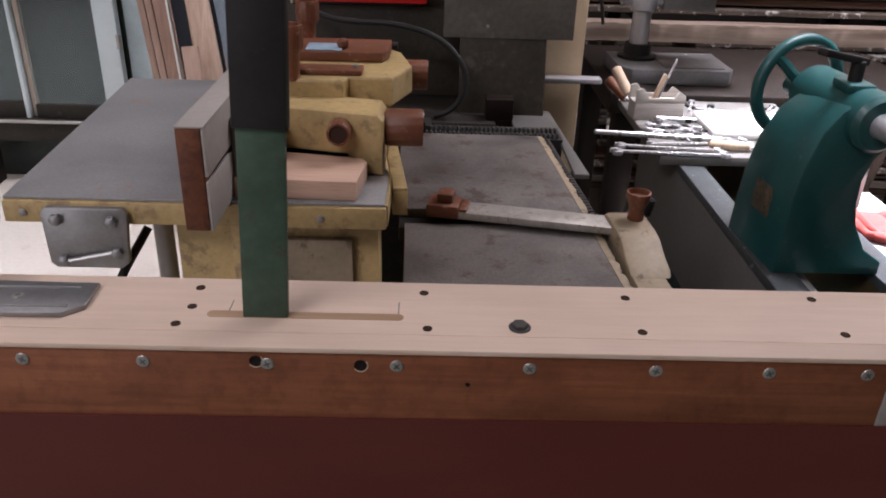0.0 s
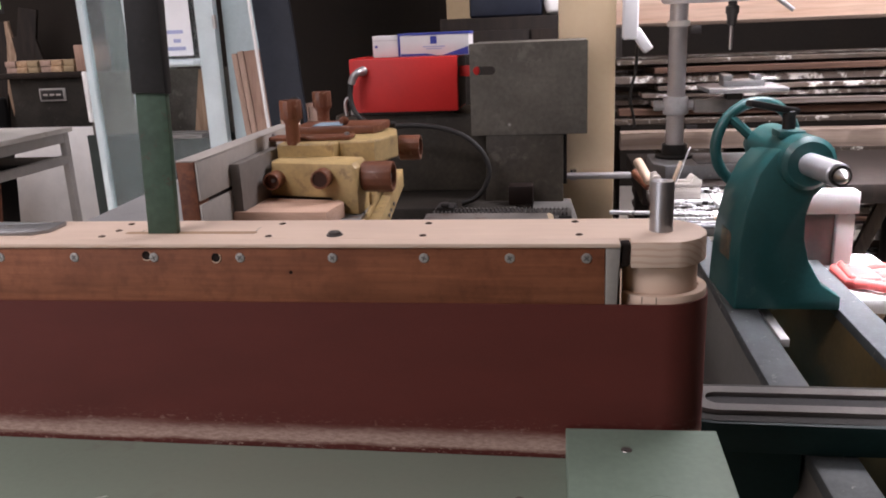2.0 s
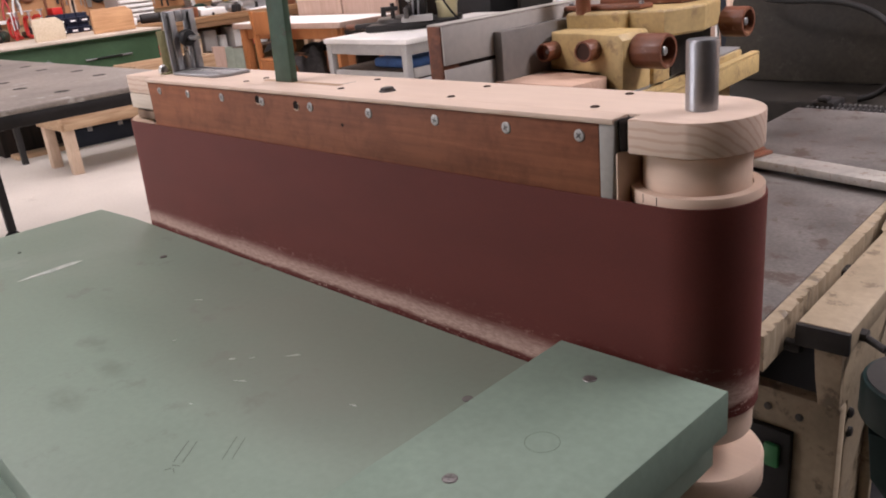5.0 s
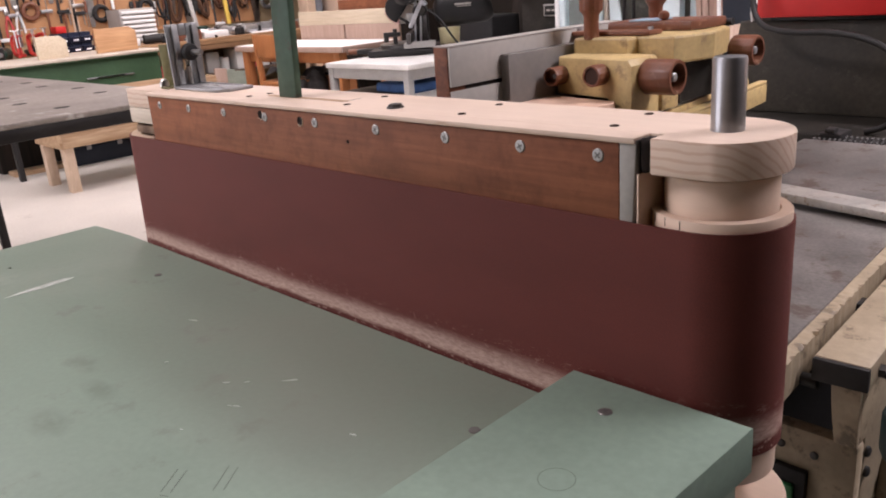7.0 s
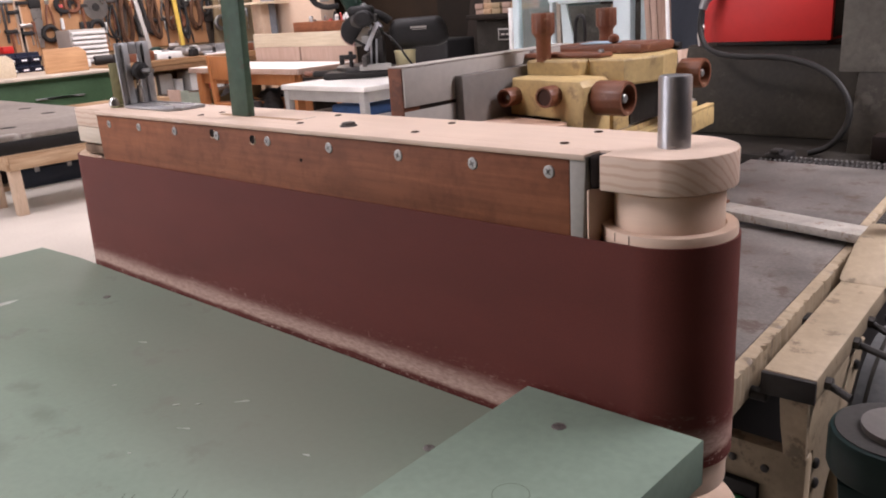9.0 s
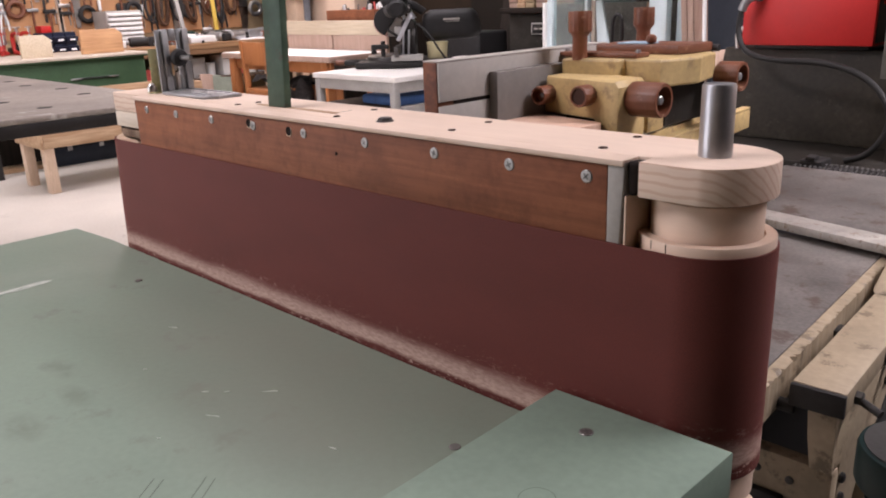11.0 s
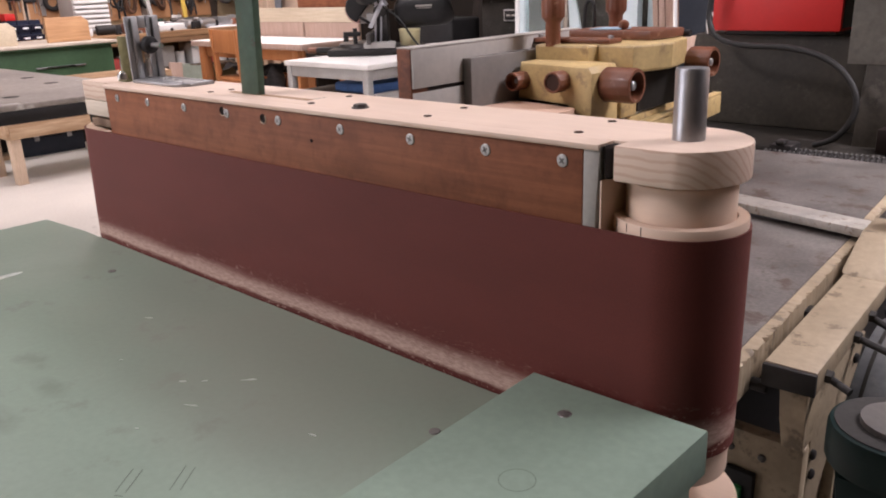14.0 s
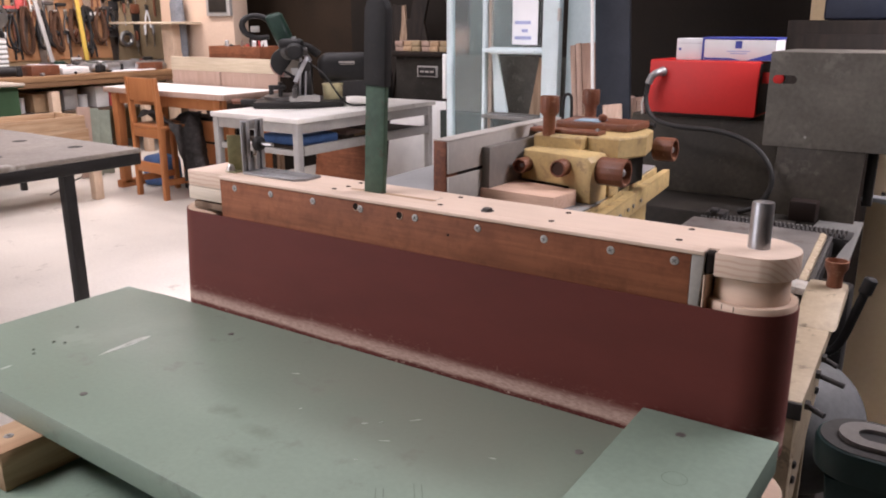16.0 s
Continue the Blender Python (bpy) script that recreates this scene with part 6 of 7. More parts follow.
for i in range(7):
    lone("plywood_strip", box(-0.66 + i * 0.022, -0.642 + i * 0.022, 3.05, 3.2, 0.0, 0.955 + 0.004 * (i % 3), 0.001), (PINK_PLY, RED_PLY)[i % 2], "plywood strip standing on edge in a bundle", "strip", "bundle of strips")

# corner behind the red box: cupboard coloured near-black for missing light, odds and ends
cup = thing("cupboard", (0.45, 3.4, 0), "wooden cupboard coloured near-black for the unlit corner", "cupboard")
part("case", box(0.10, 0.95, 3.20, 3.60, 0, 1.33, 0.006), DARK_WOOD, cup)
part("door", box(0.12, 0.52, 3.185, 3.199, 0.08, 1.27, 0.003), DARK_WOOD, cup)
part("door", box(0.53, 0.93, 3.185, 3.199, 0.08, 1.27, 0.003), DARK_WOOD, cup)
lone("tool_case", box(0.24, 0.58, 3.22, 3.45, 1.3305, 1.43, 0.012, 3), plain("dark_blue_plastic", (0.010, 0.013, 0.022), 0.5), "dark blue plastic tool case on the cupboard", "tool case")
lone("paper_sack", roughen(box(0.60, 0.76, 3.22, 3.42, 1.3305, 1.42, 0.03, 4), 0.02, 14), WHITE_PAINT, "crumpled white sack on the cupboard", "sack")
lone("tapered_shade", turned([(0.09, 0), (0.075, 0.10), (0.03, 0.24), (0.01, 0.26)], (0.52, 3.34, 1.4305), "z", 24), WALL, "beige cone-shaped shade on the tool case", "shade")
lone("brown_crock", turned([(0.06, 0), (0.075, 0.03), (0.075, 0.08), (0.055, 0.11)], (0.36, 3.34, 1.4305), "z", 24), KNOB, "brown round crock on the tool case", "crock")

# ---- bench with the mitre saw ----
saw_bench = thing("saw_bench", (-2.93, 3.36, 0), "pale-topped bench on grey steel legs", "bench")
X0, X1, Y0, Y1, ZH = -3.25, -2.46, 2.66, 4.08, 0.775
part("top", box(X0, X1, Y0, Y1, ZH - 0.03, ZH, 0.004), plain("worn_grey_white_laminate", (0.74, 0.71, 0.67), 0.45, 0, 0.14, 70, 3, 0.05, (0.42, 0.37, 0.32), 0.62), saw_bench, "worn white bench top")
part("apron", box(X0 + 0.0555, X1 - 0.0655, Y0 + 0.015, Y0 + 0.045, ZH - 0.095, ZH - 0.031, 0.003), GREY_FRAME, saw_bench)
part("apron", box(X1 - 0.052, X1 - 0.024, Y0 + 0.0555, Y1 - 0.0655, ZH - 0.095, ZH - 0.031, 0.003), GREY_FRAME, saw_bench)
for x in (X0 + 0.01, X1 - 0.065):
    for y in (Y0 + 0.01, Y1 - 0.065):
        part("leg", box(x, x + 0.045, y, y + 0.045, 0, ZH - 0.0305, 0.004), GREY_FRAME, saw_bench)
part("shelf_rail", box(X1 - 0.06, X1 - 0.02, Y0 + 0.065, Y1 - 0.065, 0.545, 0.60, 0.003), GREY_FRAME, saw_bench)
part("shelf_rail", box(X0 + 0.065, X1 - 0.065, Y0 + 0.02, Y0 + 0.05, 0.545, 0.58, 0.003), GREY_FRAME, saw_bench)
part("shelf", box(X0 + 0.03, X1 - 0.061, Y0 + 0.051, Y1 - 0.03, 0.565, 0.585, 0.002), ROUGH_WOOD, saw_bench)
lone("folded_cloth", roughen(box(-2.92, -2.56, 2.78, 3.12, 0.5855, 0.645, 0.02, 4), 0.008, 12), BLUE, "folded blue cloth on the bench shelf", "cloth")
for i, (x0, x1, y0, y1, h) in enumerate(((-3.30, -2.60, 3.20, 3.32, 0.02), (-3.25, -2.62, 3.34, 3.50, 0.024), (-3.20, -2.55, 3.52, 3.62, 0.018), (-3.3, -2.6, 3.24, 3.4, 0.045))):
    lone("offcut", box(x0, x1, y0, y1, 0.5855 + (0.021 if i == 3 else 0), 0.5855 + h, 0.002), (ROUGH_WOOD, PINE_Y, DARK_WOOD, PINK_PLY)[i], "sawn offcut lying on the bench shelf", "offcut", "offcuts on the bench")
lone("brown_board", moved(box(-0.45, 0.13, -0.01, 0.01, 0, 0.50, 0.002), Matrix.Translation((-3.1, 3.9, 0.004)) @ Matrix.Rotation(radians(-10), 4, "X")), MAHOGANY, "dark red-brown sheet leaning under the bench", "board")
lone("white_sheet", moved(box(-0.40, 0.42, -0.012, 0.012, 0, 0.74, 0.002), Matrix.Translation((-2.72, 4.30, 0.004)) @ Matrix.Rotation(radians(-8), 4, "X")), WHITE_PAINT, "white painted sheet leaning behind the bench", "sheet")
lone("white_sheet", moved(box(-0.42, 0.42, -0.012, 0.012, 0, 0.72, 0.002), Matrix.Translation((-1.95, 4.25, 0.004)) @ Matrix.Rotation(radians(-14), 4, "X")), WHITE_PAINT, "white painted sheet leaning beside the bench", "sheet")

saw = thing("mitre_saw", (-3.08, 3.22, ZH), "dark green mitre saw with black dust bag", "mitre saw", "", 43, True)
saw.scale = (1.2, 1.25, 1.0)
part("base", roughen(slab([(-0.20, -0.16), (0.06, -0.19), (0.30, -0.10), (0.32, 0.16), (0.05, 0.26), (-0.18, 0.20)], 0.0005, 0.045, "z", 0.012), 0.002, 9), BLACK_STEEL, saw)
part("turntable", turned([(0.15, 0), (0.15, 0.022), (0.14, 0.028)], (0.0, 0.02, 0.0455), "z", 32), MIXED, saw)
part("front_block", box(0.00, 0.17, -0.185, -0.13, 0.046, 0.085, 0.006), GREY_FRAME, saw)
part("mitre_arm", box(-0.28, -0.14, -0.03, 0.03, 0.012, 0.05, 0.008), BLACK_STEEL, saw)
part("mitre_knob", rod((-0.33, 0, 0.035), (-0.27, 0, 0.035), 0.018, 14, 0.004), KNOB, saw)
part("fence", box(0.02, 0.045, -0.22, -0.04, 0.074, 0.14, 0.004), MIXED, saw)
part("fence", box(0.02, 0.045, 0.08, 0.26, 0.074, 0.14, 0.004), MIXED, saw)
part("clamp", join(rod((-0.05, -0.10, 0.074), (-0.05, -0.10, 0.17), 0.012, 12), box(-0.11, -0.02, -0.115, -0.085, 0.12, 0.15, 0.006), rod((-0.10, -0.10, 0.09), (-0.10, -0.10, 0.15), 0.014, 12)), BLACK_STEEL, saw)
part("pivot", join(box(0.05, 0.13, -0.05, 0.05, 0.04, 0.27, 0.02), rod((0.09, -0.08, 0.27), (0.09, 0.08, 0.27), 0.038, 16, 0.006)), MIXED, saw)
for y in (-0.045, 0.045):
    part("slide_bar", rod((0.12, y, 0.30), (0.03, y, 0.46), 0.013, 12), COLUMN, saw)
part("blade", turned([(0.092, 0), (0.092, 0.003)], (-0.01, -0.008, 0.285), "y", 40), STEEL, saw, "bright circular saw blade")
swing = [(0.100 * math.cos(radians(a)), 0.100 * math.sin(radians(a))) for a in range(-10, 191, 12)]
part("blade_guard", moved(slab([(a, b) for a, b in swing], -0.05, 0.02, "y", 0.012), Matrix.Translation((0.0, 0.0, 0.295)) @ Matrix.Rotation(radians(-62), 4, "Y")), BLACK, saw)
part("motor", join(rod((0.04, -0.19, 0.37), (0.04, -0.03, 0.37), 0.052, 20, 0.014), box(-0.05, 0.09, -0.09, 0.09, 0.38, 0.45, 0.03, 3)), BLACK, saw)
part("lower_guard", slab([(0.094 * math.cos(radians(a)), 0.094 * math.sin(radians(a))) for a in range(178, 268, 10)] + [(-0.01, -0.03)], -0.014, -0.010, "y"), plain("pinkish_guard_plastic", (0.50, 0.30, 0.27), 0.35), saw, "pinkish plastic lower blade guard").matrix_local = Matrix.Translation((-0.012, 0, 0.285))
for x in (0.055, 0.085):
    part("spring_rod", rod((x, -0.075, 0.05), (x + 0.015, -0.07, 0.33), 0.006, 8), COLUMN, saw)
part("link_arm", moved(box(-0.012, 0.012, -0.004, 0.004, -0.09, 0.09, 0.003), Matrix.Translation((0.07, -0.085, 0.25)) @ Matrix.Rotation(radians(24), 4, "Y")), COLUMN, saw)
part("head", moved(box(-0.055, 0.045, -0.05, 0.05, -0.10, 0.15, 0.03, 3), Matrix.Translation((-0.02, 0, 0.47)) @ Matrix.Rotation(radians(-20), 4, "Y")), GREEN_TOOL, saw)
part("trigger", box(-0.20, -0.15, -0.012, 0.012, 0.49, 0.53, 0.005), GREY_FRAME, saw)
part("gear_cover", moved(join(turned([(0.05, 0), (0.05, 0.03), (0.03, 0.045)], (0, 0, 0), "-y", 20), box(-0.02, 0.10, -0.03, 0.0, -0.02, 0.035, 0.01)), Matrix.Translation((0.01, -0.05, 0.36))), MIXED, saw)
part("laser_box", box(0.015, 0.065, -0.075, -0.035, 0.20, 0.26, 0.008), GREY_FRAME, saw)
part("power_cord", tube([(0.10, -0.03, 0.30), (0.20, -0.10, 0.22), (0.26, -0.16, 0.10), (0.32, -0.15, 0.012), (0.42, -0.10, 0.010)], 0.006, 8, 3), BLACK, saw)
part("depth_lever", rod((0.05, -0.07, 0.18), (-0.02, -0.10, 0.24), 0.008, 10, 0.003), BLACK_STEEL, saw)
part("handle", tube([(-0.07, 0, 0.54), (-0.14, 0, 0.60), (-0.22, 0, 0.59), (-0.25, 0, 0.54), (-0.23, 0, 0.48), (-0.17, 0, 0.45), (-0.10, 0, 0.46)], 0.018, 10, 2), BLACK, saw)
part("spout", tube([(0.03, 0.02, 0.40), (0.10, 0.03, 0.40), (0.17, 0.04, 0.34)], 0.026, 14, 2), BLACK, saw)
bag = part("dust_bag", roughen(box(0.16, 0.48, -0.02, 0.12, 0.16, 0.35, 0.065, 5), 0.022, 7), BLACK, saw, "black cloth dust bag with a white mark")
part("print_bar", box(0.28, 0.37, -0.030, -0.024, 0.286, 0.298, 0), GREY_FACE, bag)
part("print_bar", box(0.29, 0.37, -0.030, -0.024, 0.276, 0.280, 0), GREY_FACE, bag)
bottle = thing("glue_bucket", (-2.87, 3.42, ZH), "small pale cream plastic bucket on the bench", "bucket")
part("body", turned([(0.058, 0), (0.062, 0.006), (0.070, 0.135), (0.073, 0.137), (0.073, 0.148), (0.066, 0.150)], (-2.87, 3.42, ZH + 0.0003), "z", 24), CREAM_PLASTIC, bottle)
part("bail", tube([(-2.94, 3.42, ZH + 0.14), (-2.90, 3.38, ZH + 0.09), (-2.84, 3.38, ZH + 0.09), (-2.80, 3.42, ZH + 0.14)], 0.003, 8, 2), STEEL, bottle)

# ---- white table, backboard, orange chair ----
wt = thing("work_table", (-4.35, 3.25, 0), "white-topped table on orange wooden legs", "table")
part("top", box(-5.12, -3.66, 3.12, 3.66, 0.785, 0.83, 0.004), WHITE_TOP, wt)
part("edging", box(-5.12, -3.66, 3.112, 3.1198, 0.787, 0.826, 0.002), PINK_PLY, wt, "bare wooden front edge")
part("edging", box(-3.6598, -3.652, 3.12, 3.66, 0.787, 0.826, 0.002), PINK_PLY, wt, "bare wooden end edge")
part("apron", box(-5.02, -3.72, 3.17, 3.20, 0.70, 0.7845, 0.003), ORANGE_WOOD, wt)
for x in (-5.06, -3.80):
    for y in (3.14, 3.56):
        part("leg", box(x, x + 0.07, y, y + 0.07, 0.03, 0.7845, 0.004), ORANGE_WOOD, wt)
    part("foot_rail", box(x, x + 0.07, 3.11, 3.66, 0.0, 0.06, 0.004), ORANGE_WOOD, wt)
back = thing("backboard", (-4.3, 3.62, 0), "long pale board with a brown lower strip", "board")
part("board", box(-4.94, -3.66, 3.665, 3.69, 0.945, 1.055, 0.002), PLY, back, "pale plywood board")
for x0, x1 in ((-4.94, -4.33), (-4.31, -3.66)):
    part("panel", box(x0, x1, 3.667, 3.687, 0.70, 0.944, 0.002), PINK_PLY, back)
for x in (-4.9, -3.75):
    part("leg", box(x, x + 0.05, 3.69, 3.73, 0.0, 1.0, 0.002), ROUGH_WOOD_Z, back)
chair = thing("chair", (-4.44, 3.17, 0), "orange lacquered wooden chair at the white table", "chair", "", -4, True)
for x in (-0.205, 0.165):
    part("leg", slab([(-0.17, 0.0), (-0.13, 0.0), (-0.12, 0.55), (-0.150, 0.93), (-0.180, 0.93), (-0.165, 0.55)], x, x + 0.04, "x", 0.004), ORANGE_WOOD, chair)
    part("leg", box(x, x + 0.04, 0.17, 0.21, 0, 0.54, 0.004), ORANGE_WOOD, chair)
    part("stretcher", box(x + 0.008, x + 0.032, -0.13, 0.17, 0.11, 0.16, 0.003), ORANGE_WOOD, chair)
part("seat", box(-0.21, 0.21, -0.165, 0.22, 0.545, 0.572, 0.008), ORANGE_WOOD, chair)
part("seat_rail", box(-0.165, 0.165, -0.162, -0.14, 0.475, 0.5445, 0.003), ORANGE_WOOD, chair)
part("backrest", box(-0.165, 0.165, -0.172, -0.152, 0.755, 0.927, 0.004), ORANGE_WOOD, chair)
part("stretcher", box(-0.165, 0.165, -0.165, -0.14, 0.20, 0.28, 0.003), ORANGE_WOOD, chair)
# jacket: crumpled on the seat, one side hanging down
cloth = bmesh.new()
cols, rows = 22, 30
grid = []
for j in range(rows + 1):
    v = j / rows
    line = []
    for i in range(cols + 1):
        u = i / cols
        if v < 0.45:
            p = Vector((-4.62 + 0.42 * v / 0.45, 3.06 + 0.30 * u, 0.60 + 0.045 * math.sin(5 * u + 8 * v) + 0.03 * math.sin(13 * u)))
        else:
            w = (v - 0.45) / 0.55
            p = Vector((-4.20 + 0.16 * w * (0.6 + 0.4 * u) + 0.03 * math.sin(u * 10 + 2 * w), 3.04 + (0.30 - 0.04 * w) * u, 0.60 - (0.40 + 0.05 * math.sin(6 * u)) * w))
        line.append(cloth.verts.new(p + noise.noise_vector(p * 8) * 0.028 + noise.noise_vector(p * 24) * 0.010))
    grid.append(line)
for a, b in zip(grid, grid[1:]):
    for i in range(cols):
        cloth.faces.new((a[i], a[i + 1], b[i + 1], b[i]))
bmesh.ops.solidify(cloth, geom=cloth.faces[:], thickness=0.012)
lone("work_jacket", cloth, plain("grey_brown_cotton", (0.085, 0.078, 0.075), 0.85, 0, 0.4, 60, 12, 0.3, (0.17, 0.16, 0.16), 0.60), "grey-brown work jacket crumpled over the chair's seat", "jacket")
drawers = thing("low_drawer_box", (-4.25, 3.55, 0), "low orange-brown wooden box stored under the white table", "box")
part("case", box(-4.55, -3.86, 3.40, 3.62, 0.0005, 0.60, 0.004), DARK_WOOD, drawers)
for z in (0.06, 0.24, 0.42):
    part("drawer_front", box(-4.53, -3.88, 3.388, 3.3995, z, z + 0.16, 0.003), ORANGE_WOOD, drawers)
lone("tool_bag", roughen(box(-4.98, -4.70, 3.30, 3.52, 0.001, 0.26, 0.05, 4), 0.02, 9), BLUE, "slumped blue cloth bag on the floor under the table", "bag")
for i, (y, h, m) in enumerate(((3.20, 0.62, "pink"), (3.30, 0.60, "green"), (3.43, 0.57, "green"))):
    lone("picture_panel", moved(box(-0.012, 0.012, -0.06, 0.06, 0, h, 0.003), Matrix.Translation((-5.62 - 0.03 * i, y, 0.006)) @ Matrix.Rotation(radians(-7), 4, "Y") @ Matrix.Rotation(radians(-6), 4, "X")), PINK_PLY if m == "pink" else plain("grey_green_sheet", (0.26, 0.29, 0.23), 0.6), "flat sheet leaning against the wall bench", "sheet", "sheets by the bench")

# ---- black steel welding table ----
weld = thing("steel_table", (-1.22, 0.735, 0.03), "large perforated grey steel table on thin legs", "table", "", 0, True)
STEEL_TOP = plain("dusty_black_steel_top", (0.33, 0.285, 0.245), 0.6, 0.05, 0.25, 80, 3, 0.1, (0.50, 0.46, 0.42), 0.60)
part("top", box(-2.70, 0.0, -1.05, 0.0, 0.905, 0.92, 0.003), STEEL_TOP, weld, "dusty grey steel top with clamping holes")
part("skirt", box(-2.695, -0.002, -1.048, -0.002, 0.870, 0.9048, 0.002), BLACK_STEEL, weld)
for i in range(8):
    for j in range(4):
        x, y = -0.19 - i * 0.27, -0.10 - j * 0.25 - 0.03 * (i % 2)
        # flat dark disc stands in for the hole's shaded inside
        part("hole", turned([(0.022, 0), (0.022, 0.0006), (0.019, 0.0008)], (x, y, 0.9197), "z", 18), GREY_DARK, weld)
for legs in (((-0.415, -0.05), (-2.22, -0.12)), ((-0.415, -1.0), (-2.22, -1.0))):
    for x, y in legs:
        leg = part("leg", box(x + 0.003, x + 0.042, y + 0.003, y + 0.042, 0.05, 0.8695, 0.003), BLACK_STEEL, weld)
        part("castor", join(turned([(0.035, -0.014), (0.04, -0.010), (0.04, 0.010), (0.035, 0.014)], (x + 0.022, y + 0.022, 0.0105), "x", 20), box(x + 0.008, x + 0.037, y + 0.008, y + 0.037, 0.03, 0.05, 0.003)), BLACK, leg)

# low pine bench with trays
low = thing("low_bench", (-4.96, 1.95, 0), "low pine bench with square legs", "bench")
part("top", box(-5.23, -4.71, 1.43, 2.80, 0.41, 0.435, 0.004), PINE_Y, low)
for x in (-5.228, -4.732):
    part("apron", box(x, x + 0.02, 1.452, 2.778, 0.315, 0.4095, 0.003), PINE_Y, low)
for y in (1.432, 2.779):
    part("apron", box(-5.228, -4.712, y, y + 0.019, 0.315, 0.4095, 0.003), PINE_Y, low)
for x in (-5.207, -4.803):
    for y in (1.452, 2.708):
        part("leg", box(x, x + 0.07, y, y + 0.07, 0, 0.4095, 0.004), PINE_Z, low)
for i, (y0, y1, h) in enumerate(((2.02, 2.72, 0.12), (2.06, 2.70, 0.10))):
    z = 0.4355 + (0.1205 if i else 0)
    tray = thing("wooden_tray", (-4.95, 2.2, z), "open pale pine tray stacked on the low bench", "tray")
    part("bottom", box(-5.15, -4.75, y0, y1, z, z + 0.012, 0.001), PINE_Y, tray)
    for a in ((-5.15, -5.135, y0, y1), (-4.765, -4.75, y0, y1), (-5.134, -4.766, y0, y0 + 0.015), (-5.134, -4.766, y1 - 0.015, y1)):
        part("side", box(*a, z + 0.0122, z + h, 0.001), PINE_Y, tray)

# green cabinet with pale panels on top
CHEST = plain("blue_black_chest", (0.018, 0.022, 0.030), 0.5)
cab = thing("green_cabinet", (-5.85, 1.6, 0), "long green painted steel cabinet with pale wooden top", "cabinet")
part("body", box(-6.3, -5.50, 1.35, 2.62, 0.36, 0.835, 0.008), CABINET_GREEN, cab)
# dark block stands in for the shade under the cabinet
part("plinth", box(-6.28, -6.02, 1.38, 2.60, 0, 0.36, 0), DARK_WOOD, cab)
for y in (1.37, 2.57):
    part("foot", box(-5.60, -5.55, y, y + 0.04, 0, 0.36, 0.003), BLACK_STEEL, cab)
chest = thing("tool_chest", (-5.84, 2.1, 0), "dark blue-black tool chest on the floor under the cabinet", "chest")
part("body", box(-6.00, -5.72, 1.86, 2.36, 0.0005, 0.15, 0.012, 2), CHEST, chest)
part("lid", box(-6.005, -5.715, 1.855, 2.365, 0.1505, 0.20, 0.014, 2), CHEST, chest)
for y in (1.98, 2.24):
    part("latch", box(-5.72, -5.712, y - 0.02, y + 0.02, 0.12, 0.165, 0.003), GALV, chest)
lone("floor_board", box(-5.95, -5.78, 1.40, 1.82, 0.0005, 0.035, 0.003), PINE_Y, "offcut of pine board lying under the cabinet", "board")
part("top", box(-6.32, -5.46, 1.25, 2.66, 0.8475, 0.868, 0.004), plain("pale_wood_grey_top", (0.50, 0.43, 0.35), 0.6, 0, 0.2, 60, 4), cab, "pale wooden top")
part("top_rim", box(-6.315, -5.468, 1.26, 2.65, 0.8352, 0.8472, 0.002), CABINET_GREEN, cab)
for y in (2.0, 2.08):
    part("handle", box(-5.50, -5.485, y, y + 0.30, 0.69, 0.702, 0.002), GALV, cab)
part("dial", turned([(0.03, 0), (0.03, 0.02), (0.02, 0.03)], (-5.5, 1.72, 0.70), "x", 16), GALV, cab)
for y0, y1, h in ((1.74, 1.97, 0.17), (2.20, 2.54, 0.19)):
    lone("clipped_panel", slab([(y0, 0.8685), (y1, 0.8685), (y1, 0.8685 + h - 0.04), (y1 - 0.05, 0.8685 + h), (y0, 0.8685 + h)], -5.72, -5.68, "x", 0.003), PLY if h < 0.18 else wood("orange_plywood", (0.72, 0.42, 0.22), (0.55, 0.30, 0.15), "y", 0.6, 0.5, 0.1), "pale panel with a clipped corner on the cabinet", "panel", "panels on the cabinet")

# ---- tool wall and its bench ----
wb = thing("wall_bench", (-7.0, 2.5, 0), "long brown wooden bench along the tool wall", "bench")
part("top", box(-7.58, -6.48, -0.6, 5.3, 0.795, 0.85, 0.006), wood("bench_timber", (0.42, 0.25, 0.13), (0.26, 0.14, 0.07), "y", 0.5, 0.6, 0.1), wb)
part("fascia", box(-6.53, -6.49, -0.58, 5.28, 0.745, 0.7945, 0.004), wood("bench_fascia", (0.34, 0.20, 0.11), (0.24, 0.13, 0.065), "y", 0.5, 0.6, 0.1), wb)
for y in (-0.5, 0.9, 2.3, 3.45, 4.45, 5.15):
    part("leg", box(-6.58, -6.50, y, y + 0.08, 0, 0.6995, 0.004), PINE_Z, wb)
part("shelf", box(-7.55, -6.60, -0.5, 5.2, 0.475, 0.50, 0.002), ROUGH_WOOD, wb)
rng = random.Random(8)
box_tones = (WHITE_PAINT, plain("brown_cardboard", (0.42, 0.28, 0.16), 0.7), GREY_FRAME, WHITE_PAINT, RED_GLOVE, BLUE)
y = 2.35
